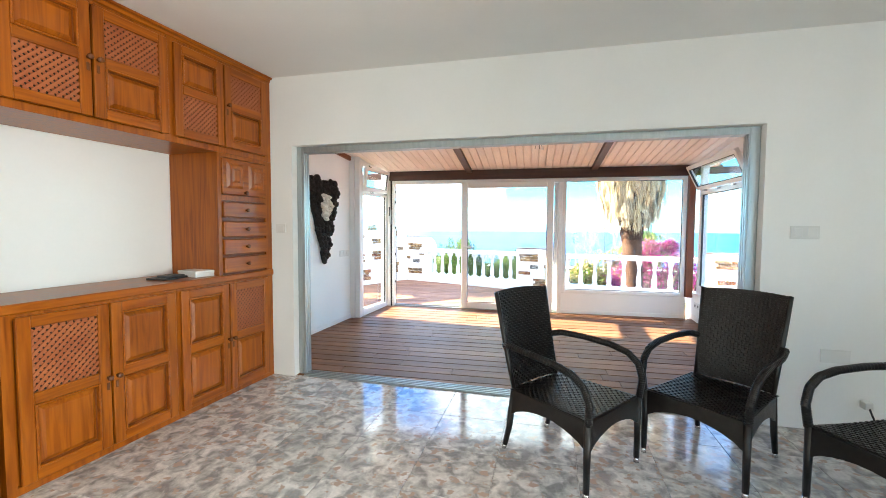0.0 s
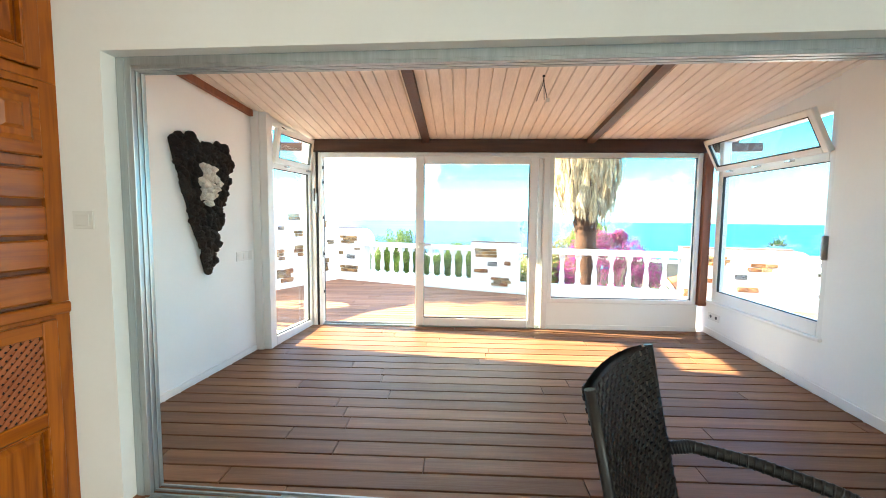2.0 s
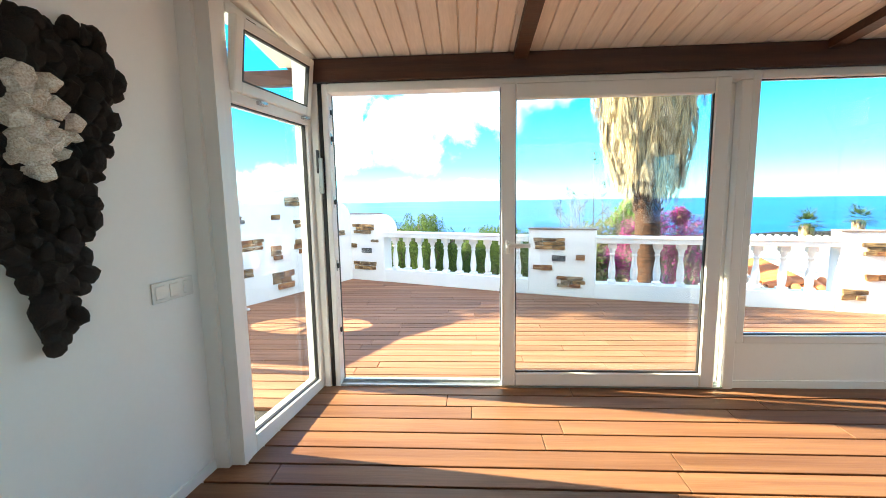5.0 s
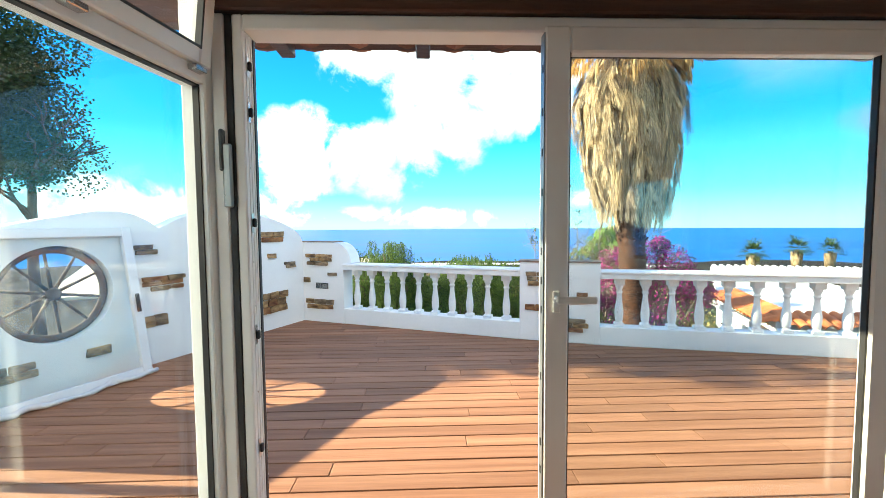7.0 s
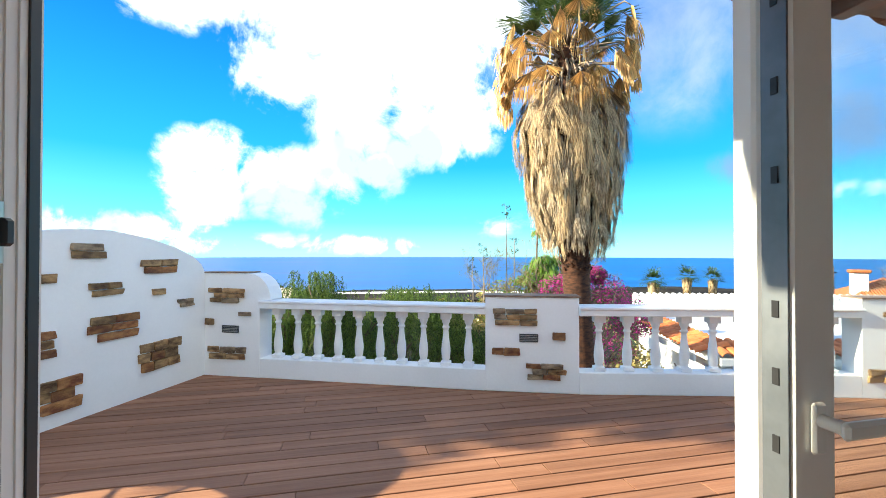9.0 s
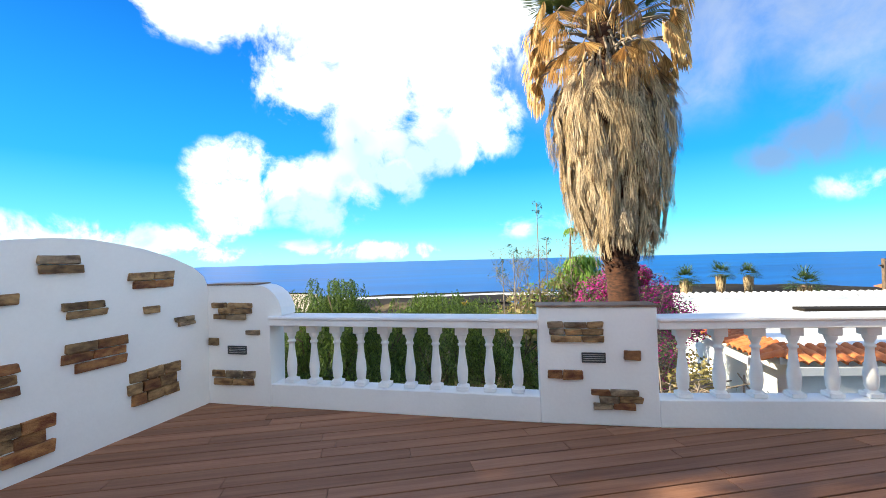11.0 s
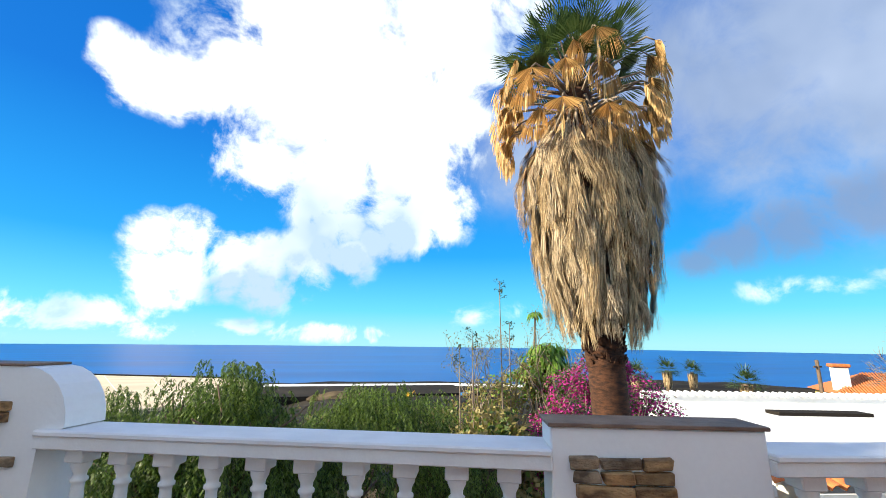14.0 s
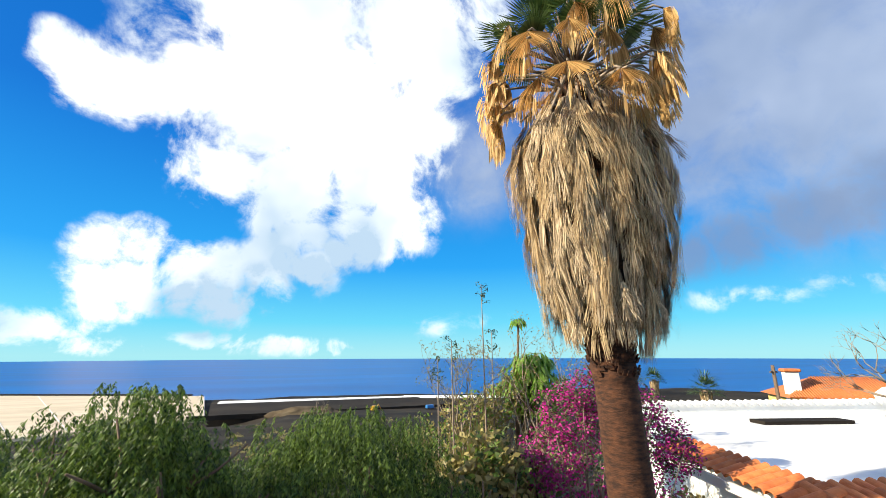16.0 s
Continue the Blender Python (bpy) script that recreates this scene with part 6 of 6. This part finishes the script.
        tube(bm, [p, p.lerp(q, 0.6) + Vector((0, 0, 0.06)), q, q.lerp(e, 0.5), e], [0.032, 0.028, 0.024, 0.02, 0.016], 5)
    tagged(part("hanging_stalkwork", bm, M_TWIG, t, "pale hanging leaf stalks"), kind="stuff")
    # golden dead fans on arching stalks, well apart, and the green crown
    rows, stalks = [], bmesh.new()
    for k in range(46):
        a = k * 2.39996 + rnd(-0.3, 0.3)
        z = 5.0 + 0.85 * (k / 46) + rnd(-0.08, 0.08)
        p = ax(z)
        ln = rnd(0.9, 1.35)
        up = rnd(-0.25, 0.3) if k < 26 else rnd(0.1, 0.75)
        d = Vector((math.cos(a), math.sin(a), up)).normalized()
        q = p + d * ln
        e = q + Vector((math.cos(a) * 0.12, math.sin(a) * 0.12, -0.12))
        tube(stalks, [p, p.lerp(q, 0.6) + Vector((0, 0, 0.09)), q, e], [0.03, 0.024, 0.018, 0.012], 5)
        fan(rows, e, Vector((math.cos(a) * rnd(0.0, 0.55), math.sin(a) * rnd(0.0, 0.55), -0.9)), rnd(0.6, 0.95), 44, rnd(0.55, 0.85), 0.019, rnd(0.5, 0.95))
    tagged(part("dry_stalkwork", stalks, M_TWIG, t, "pale curved leaf stalks"), kind="stuff")
    tagged(quads("dead_foliage", rows, L_GOLD, t, "golden dead fan leaves"), kind="stuff")
    rows, stalks = [], bmesh.new()
    for k in range(30):
        a = k * 2.39996
        el = 0.30 + 1.1 * (k / 30) + rnd(-0.15, 0.15)
        p = ax(5.75)
        d = Vector((math.cos(a) * math.cos(el), math.sin(a) * math.cos(el), math.sin(el)))
        q = p + d * rnd(0.75, 1.15)
        tube(stalks, [p, q], [0.028, 0.014], 5)
        fan(rows, q, d, rnd(0.7, 0.95), 40, 0.2 + 0.2 * (1 - el), 0.020, 1.15)
    tagged(part("green_stalkwork", stalks, M_BARK, t), kind="stuff")
    tagged(quads("crown", rows, L_PGREEN, t, "stiff green fan leaves"), kind="stuff")


big_palm()


def small_palm(x, y, ztop, h, skirt, seed, r=1.7):
    random.seed(seed)
    t = thing("fan_palm", "distant fan palm with a short dry skirt", "palm tree", m=Matrix.Translation((x, y, ztop - h)), group="distant palms")
    part("trunk", tube(bmesh.new(), [(0, 0, -3), (0, 0, h * 0.5), (0, 0, h - r)], [0.4, 0.32, 0.3], 8), M_BARK, t)
    rows = []
    for k in range(40):
        a, el = rnd(0, math.tau), rnd(-0.3, 1.4)
        d = Vector((math.cos(a) * math.cos(el), math.sin(a) * math.cos(el), math.sin(el)))
        fan(rows, Vector((0, 0, h - r)) + d * r * 0.45, d, r * 0.75, 11, 0.3, 0.055, 1.0)
    quads("crown", rows, L_PGREEN, t)
    rows = []
    for k in range(260):
        a = rnd(0, math.tau)
        z = h - r - rnd(0, 0.7) * skirt
        rr = 0.75 * (1 - 0.35 * (h - r - z) / skirt)
        o = Vector((math.cos(a) * rr, math.sin(a) * rr, z))
        rows.append((o, o + Vector((0, 0, -rnd(0.5, 1.0) * skirt * 0.5)), Vector((-math.sin(a), math.cos(a), 0)) * 0.09))
    quads("skirt", rows, L_SKIRT, t)


for dx, dy, dz, dist, h, sk, sd, r in ((0.616, 0.787, -0.030, 62, 7, 2.2, 21, 1.9), (0.662, 0.748, -0.022, 80, 9, 2.6, 22, 2.2), (0.695, 0.718, -0.028, 85, 9, 2.6, 23, 2.0), (0.751, 0.659, -0.034, 70, 6, 2.6, 24, 2.4)):
    small_palm(-1.9 + (dx + 0.0288 * dy) * dist, 6.5 + (dy - 0.0288 * dx) * dist, 1.33 + dz * dist, h, sk, sd, r)


def leaf_bush(name, label, category, x, y, z0, blobs, n, size, mat, twigs=14, twig_mat=None, seed=1, extra=None, up=0.0, group=""):
    """A shrub: bare limbs and loose leaves gathered in uneven clumps (dx, dy, dz, radius)."""
    random.seed(seed)
    t = thing(name, label, category, m=Matrix.Translation((*site(x, y), z0)), group=group)
    bm = bmesh.new()
    for k in range(twigs):
        b = random.choice(blobs)
        e = Vector(b[:3]) + rand_dir() * b[3] * 0.9
        s = Vector((rnd(-0.15, 0.15), rnd(-0.15, 0.15), 0))
        m = s.lerp(e, 0.5) + rand_dir() * 0.12
        tube(bm, [s, m, e], [0.028, 0.018, 0.006], 5)
    tagged(part("branchwork", bm, twig_mat or M_BARK, t), kind="stuff")
    for mt, share, nm in [(mat, 1.0, "foliage")] + (extra or []):
        rows = []
        for _ in range(int(n * share)):
            b = random.choice(blobs)
            d = rand_dir()
            p = Vector(b[:3]) + d * b[3] * rnd(0.25, 1.0) ** 0.5 * (1 + 0.35 * noise.noise(d * 2.2 + Vector((b[0] * 9, b[1] * 9, seed))))
            f = (rand_dir() + Vector((0, 0, up))).normalized()
            w = f.orthogonal().normalized() * size * 0.32
            rows.append((p, p + f * size * rnd(0.7, 1.3), w))
        tagged(quads(nm, rows, mt, t), kind="stuff")
    return t


leaf_bush("bougainvillea", "bougainvillea covered in magenta bracts behind the palm", "shrub", 3.6, 15.6, -3.0,
          [(-0.75, 0.1, 2.6, 0.55), (-0.35, 0.2, 3.2, 0.55), (0.0, 0.1, 3.55, 0.45), (0.5, 0.0, 3.1, 0.6), (1.0, -0.1, 3.25, 0.5), (1.35, -0.2, 2.75, 0.55), (1.7, -0.2, 2.5, 0.45), (0.2, 0, 2.2, 0.8), (-0.9, 0, 1.7, 0.7), (-1.2, 0.1, 2.3, 0.4), (1.0, 0, 1.7, 0.8), (0.7, 0, 3.75, 0.25)],
          11000, 0.06, L_BOUG, 46, M_TWIG, 31, [(L_BOUGG, 0.8, "leafage")])
leaf_bush("dry_shrub", "tangled dry yellow-green scrub below the balustrade", "shrub", 1.55, 15.6, -3.0,
          [(-0.5, 0.1, 2.1, 0.55), (0.0, 0, 2.5, 0.6), (0.4, 0.1, 2.2, 0.55), (-0.1, -0.3, 1.5, 0.7), (0.7, 0, 1.7, 0.6)], 3000, 0.14, L_DRY, 40, M_TWIG, 32, [(L_PEPPER, 0.35, "green_leafage")], 0.5)
leaf_bush("dry_shrub", "tall dry yellow-green scrub beside the umbrella tree", "shrub", 2.3, 18.0, -3.2,
          [(-0.6, 0, 2.6, 0.6), (0.0, 0, 3.1, 0.6), (0.7, 0.1, 3.3, 0.55), (1.3, 0.1, 3.7, 0.5), (-1.2, 0.2, 2.4, 0.5), (0.3, 0, 2.2, 0.9)], 3000, 0.10, L_DRY, 60, M_TWIG, 33, [(L_BRIGHT, 0.25, "green_leafage")], 0.5)


def umbrella_tree():
    random.seed(41)
    t = thing("umbrella_tree", "umbrella tree with drooping rosettes of glossy leaves", "tree", m=Matrix.Translation((3.55 + 0.30, 18.5, -3.2)))
    bm = bmesh.new()
    heads = [(0.27, 0, 5.25, 0.24)]
    tube(bm, [(0, 0, 0), (0.1, 0, 2.5), (0.2, 0, 4.2), (0.27, 0, 5.25)], [0.09, 0.06, 0.035, 0.022], 7)
    for k in range(40):
        a, h = rnd(0, math.tau), rnd(3.2, 4.5)
        r = rnd(0.15, 0.72) * (1 - max(0, h - 3.9))
        e = (0.45 + math.cos(a) * r, -0.2 + math.sin(a) * r, h)
        tube(bm, [(0.2, -0.05, h - 0.8), (0.42 + math.cos(a) * r * 0.7, -0.18 + math.sin(a) * r * 0.7, h - 0.3), e], [0.03, 0.02, 0.012], 5)
        heads.append((*e, 0.36))
    part("trunk", bm, M_BARK, t)
    rows = []
    for x, y, z, r in heads:
        for _ in range(26):
            a = rnd(0, math.tau)
            p = Vector((x, y, z))
            m = p + Vector((math.cos(a) * r * 0.75, math.sin(a) * r * 0.75, rnd(-0.05, 0.08)))
            q = m + Vector((math.cos(a) * r * 0.35, math.sin(a) * r * 0.35, -r * rnd(0.6, 1.0)))
            w = Vector((-math.sin(a), math.cos(a), 0)) * 0.035
            rows += [(p, m, w * 0.7), (m - (m - p) * 0.15, q, w)]
    quads("crown", rows, L_BRIGHT, t)


umbrella_tree()


def bare_tree(name, label, x, y, z0, h, n, spread, ln, lev, seed, r=0.08, tuft=False):
    random.seed(seed)
    t = thing(name, label, "tree", m=Matrix.Translation((*site(x, y), z0)))
    bm = bmesh.new()
    tips = limbs(bm, (0, 0, 0), (0, 0, h), r, n, spread, ln, lev)
    tagged(part("branchwork", bm, M_TWIG, t), kind="stuff")
    if tuft:
        rows = []
        for p in tips:
            for _ in range(9):
                q = p + rand_dir() * 0.10
                rows.append((q, q + rand_dir() * 0.05, rand_dir() * 0.012))
        quads("leafage", rows, L_DRY, t)


bare_tree("bare_shrub", "thin leafless grey shrub between the palm and the sea", 3.4, 16.9, -3.0, 2.6, 6, 0.5, 1.0, 3, 51, 0.05, True)
bare_tree("bare_shrub", "thin leafless grey shrub beside the umbrella tree", 1.9, 17.6, -3.0, 2.9, 5, 0.35, 0.75, 3, 52, 0.04, True)
bare_tree("bare_tree", "wide leafless tree beside the far yellow house", 44.0, 27.5, -6.5, 3.5, 8, 1.1, 2.6, 4, 53, 0.3)
bare_tree("young_tree", "small dry tree standing on the levelled plot", 1.5, 60.0, -9.5, 3.6, 4, 0.5, 1.1, 2, 54, 0.12, True)


def stalk(x, y, z0, ztop, seed):
    random.seed(seed)
    t = thing("flower_stalk", "tall thin dry flower stalk with small seed heads", "plant", m=Matrix.Translation((*site(x, y), z0)), group="dry flower stalks")
    h = ztop - z0
    bm = bmesh.new()
    lean = rnd(-0.25, 0.05)
    tube(bm, [(-lean, 0, 0), (-lean * 0.3, 0, h * 0.5), (0, 0, h)], [0.028, 0.02, 0.008], 5)
    part("stem", bm, M_TWIG, t)
    rows = []
    for k in range(12):
        z = h - rnd(0, 0.5)
        a = rnd(0, math.tau)
        p = Vector((0, 0, z))
        q = p + Vector((math.cos(a), math.sin(a), 0.5)) * rnd(0.06, 0.13)
        rows.append((p, q, Vector((0, 0, 0.008))))
        for _ in range(9):
            o = q + rand_dir() * 0.035
            rows.append((o, o + rand_dir() * 0.05, rand_dir() * 0.016))
    tagged(quads("seed_cluster", rows, L_DARKG, t), kind="stuff")


stalk(2.32, 17.36, -3.0, 2.76, 61)
stalk(2.75, 17.8, -3.0, 1.75, 62)
stalk(1.62, 17.4, -3.0, 1.55, 63)
stalk(1.25, 17.2, -3.0, 1.2, 64)
# heap of dry fronds below the balustrade
random.seed(71)
hp = thing("frond_heap", "heap of fallen dry palm fronds and stalks", "debris", m=Matrix.Translation((3.9, 12.9, -3.0)))
bm = bmesh.new()
for k in range(230):
    p = Vector((rnd(-1.6, 1.5), rnd(-1.4, 1.6), 0))
    p.z = 1.75 - 0.35 * (p.x / 1.5) ** 2 - 0.3 * (p.y / 1.5) ** 2 + rnd(-0.5, 0.15)
    d = Vector((rnd(-1, 1), rnd(-1, 1), rnd(-0.25, 0.3))).normalized() * rnd(0.3, 0.9)
    tube(bm, [p - d, p + rand_dir() * 0.05, p + d], [0.014, 0.017, 0.008], 4)
tagged(part("dry_litter", bm, M_TWIG, hp), kind="stuff")
bm = bmesh.new()
bmesh.ops.create_icosphere(bm, subdivisions=3, radius=1)
for v in bm.verts:
    n = 1 + 0.2 * noise.noise(v.co * 2)
    v.co = Vector((v.co.x * 1.7 * n, v.co.y * 1.7 * n, max(v.co.z, -0.05) * 1.4 * n))
part("base_litter", bm, M_GRAV, hp)
rows = []
for k in range(2200):
    p = Vector((rnd(-1.7, 1.7), rnd(-1.7, 1.7), 0))
    p.z = 1.7 - 0.4 * (p.x / 1.5) ** 2 - 0.35 * (p.y / 1.5) ** 2 + rnd(-0.45, 0.1)
    d = rand_dir()
    d.z *= 0.3
    rows.append((p, p + d * rnd(0.2, 0.5), rand_dir() * 0.013))
tagged(quads("litter", rows, L_SKIRT, hp), kind="stuff")
leaf_bush("dry_shrub", "low dry scrub on the bank below the roof", "shrub", 5.0, 14.9, -3.0, [(0, 0, 1.4, 0.6), (0.4, 0.6, 1.3, 0.6), (-0.4, -0.6, 1.3, 0.6)], 1400, 0.1, L_DRY, 30, M_TWIG, 72, None, 0.4)
# scattered low scrub on the lava slope
def scrub(label, mat, count, seed, size):
    random.seed(seed)
    rows = []
    for _ in range(count):
        a, r = radians(rnd(-35, 62)), 24 * (9.0 ** rnd(0, 1))
        c = Vector((-1.4 + r * math.sin(a), 9.2 + r * math.cos(a), 0))
        if c.y > 150 and c.x < 100:
            continue
        c.z = ground_z(c.x, c.y)
        w = size * rnd(0.5, 1.4) * (1 + r / 160)
        for _ in range(34):
            d = rand_dir()
            d.z = abs(d.z) * 0.7
            p = c + d * w * rnd(0.3, 1)
            f = (rand_dir() + Vector((0, 0, 0.6))).normalized()
            rows.append((p, p + f * w * rnd(0.2, 0.45), f.orthogonal().normalized() * w * 0.09))
    tagged(quads("scrub", rows, mat, None, label), label, "scrub", kind="stuff")


scrub("low dry yellowish scrub scattered over the lava slope", L_DRY, 420, 75, 0.55)
scrub("low dark green scrub scattered over the lava slope", L_DARKG, 520, 76, 0.7)
# earth bank under the plants
bm = bmesh.new()
for (x, y, rx, ry, h) in ((1.5, 16.5, 7.5, 5.0, 1.4),):
    bmesh.ops.create_icosphere(bm, subdivisions=4, radius=1)
    for v in bm.verts:
        n = 1 + 0.15 * noise.noise(v.co * 3)
        v.co = Vector((x + v.co.x * rx * n, y + v.co.y * ry * n, -3.3 + max(v.co.z, -0.1) * h * n))
solid("earth_bank", bm, M_GRAV, "brown earth bank planted with shrubs below the terrace", "bank", kind="structure")


# dark broadleaf trees west of the terrace, one of them an unseen shade caster
def big_tree(x, y, blobs, n, height, seed, label):
    random.seed(seed)
    t = thing("broadleaf_tree", label, "tree", m=Matrix.Translation((x, y, ground_z(x, y) - 0.1)))
    bm = bmesh.new()
    tips = limbs(bm, (0, 0, 0), (0, 0, height), 0.28, 7, 0.9, 1.6, 2)
    part("trunk", bm, M_BARK, t)
    rows = []
    blobs = [(rnd(*blobs[0]), rnd(*blobs[1]), rnd(*blobs[2]), rnd(*blobs[3])) for _ in range(70)]
    for _ in range(n):
        b = random.choice(blobs)
        d = rand_dir()
        p = Vector(b[:3]) + d * b[3] * rnd(0.3, 1) ** 0.5
        f = rand_dir()
        rows.append((p, p + f * rnd(0.12, 0.24), f.orthogonal().normalized() * 0.06))
    quads("crown", rows, L_DARKG, t)


# first tree stays out of view, placed for its shade on the deck
big_tree(-12.9, 12.3, ((-2.4, 2.4), (-1.25, 1.2), (5.4, 11.3), (0.7, 1.0)), 26000, 5.4, 81, "large dark broadleaf tree, unseen, placed to shade the terrace")
big_tree(-21.4, 26.5, ((-3.4, 1.2), (-2.2, 2.0), (9.6, 18.2), (1.2, 1.9)), 34000, 9.0, 82, "tall dark broadleaf tree behind the garden wall")

# ---- floor pieces ----
random.seed(91)


def plank_meshes(w, h, mat, lengths):
    out = []
    for ln in lengths:
        bm = bmesh.new()
        box(bm, 0, 0, -h, ln, w, 0, bevel=0.002)
        out.append((ln, mesh_of("plank", bm, mat)))
    return out


def lay(parent, m, y0, y1, limits, pitch, meshes, gap=0.004):
    """Rows of boards with staggered butt joints between the two ends that limits(y) gives."""
    y, row, count = y0, 0, 0
    inv = parent.matrix_world.inverted()
    while y < y1:
        xa, xb = limits(y)
        x = xa - rnd(0.0, 1.2)
        while x < xb:
            ln, me = random.choice(meshes)
            a, b = max(x, xa), min(x + ln, xb)
            if b - a > 0.03:
                k = (b - a) / ln
                piece("plank", me, parent, inv @ m @ Matrix.Translation((a, y, rnd(-0.0012, 0.0012))) @ Matrix.Diagonal((k - gap / ln, 1, 1, 1)))
                count += 1
            x += ln
        y += pitch
        row += 1
    return count


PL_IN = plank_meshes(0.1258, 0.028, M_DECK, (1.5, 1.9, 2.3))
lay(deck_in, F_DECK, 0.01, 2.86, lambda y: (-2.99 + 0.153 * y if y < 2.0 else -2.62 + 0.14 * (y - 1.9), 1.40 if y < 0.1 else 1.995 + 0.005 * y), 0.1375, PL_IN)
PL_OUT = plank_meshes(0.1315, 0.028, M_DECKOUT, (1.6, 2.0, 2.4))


def terrace_limits(y):
    xa = CORNER[0] + (y - CORNER[1]) * 0.501 - 0.05
    if y < 5.5:
        xa = 2.5
    if y > P2_L[1]:
        xb = CORNER[0] + (CORNER[1] - y) * 2.41 + 0.1
    elif y > P2_R[1]:
        xb = P2_L[0] + (P2_L[1] - y) * 2.79 + 0.1
    else:
        xb = min(6.5, P2_R[0] + (P2_R[1] - y) * 3.85 + 0.1)
    return xa, xb


lay(deck_out, Matrix.Translation((0, 0, DECK_OUT)), 6.43, 11.2, terrace_limits, 0.1445, PL_OUT)
bm = bmesh.new()
box(bm, 0.0015, 0.0015, -0.008, 0.4535, 0.4535, 0, bevel=0.0015)
TILE = mesh_of("tile", bm, M_TILE)
m0 = F_OPEN @ Matrix.Translation((-0.30, 0.03, 0.0))
inv = floor_in.matrix_world.inverted()
for i in range(-2, 13):
    for j in range(1, 14):
        m = m0 @ Matrix.Translation((0.455 * i, -0.455 * j, 0))
        p = m @ Vector((0.23, 0.23, 0))
        if -3.4 < p.x < 3.3 and -2.5 < p.y < 3.4 and p.x > -2.95 - 0.1 * (3.4 - p.y):
            piece("tile", TILE, floor_in, inv @ m @ Matrix.Translation((0.2275, 0.2275, 0)) @ Matrix.Rotation(random.choice((0, 1, 2, 3)) * math.pi / 2, 4, "Z") @ Matrix.Translation((-0.2275, -0.2275, 0)))
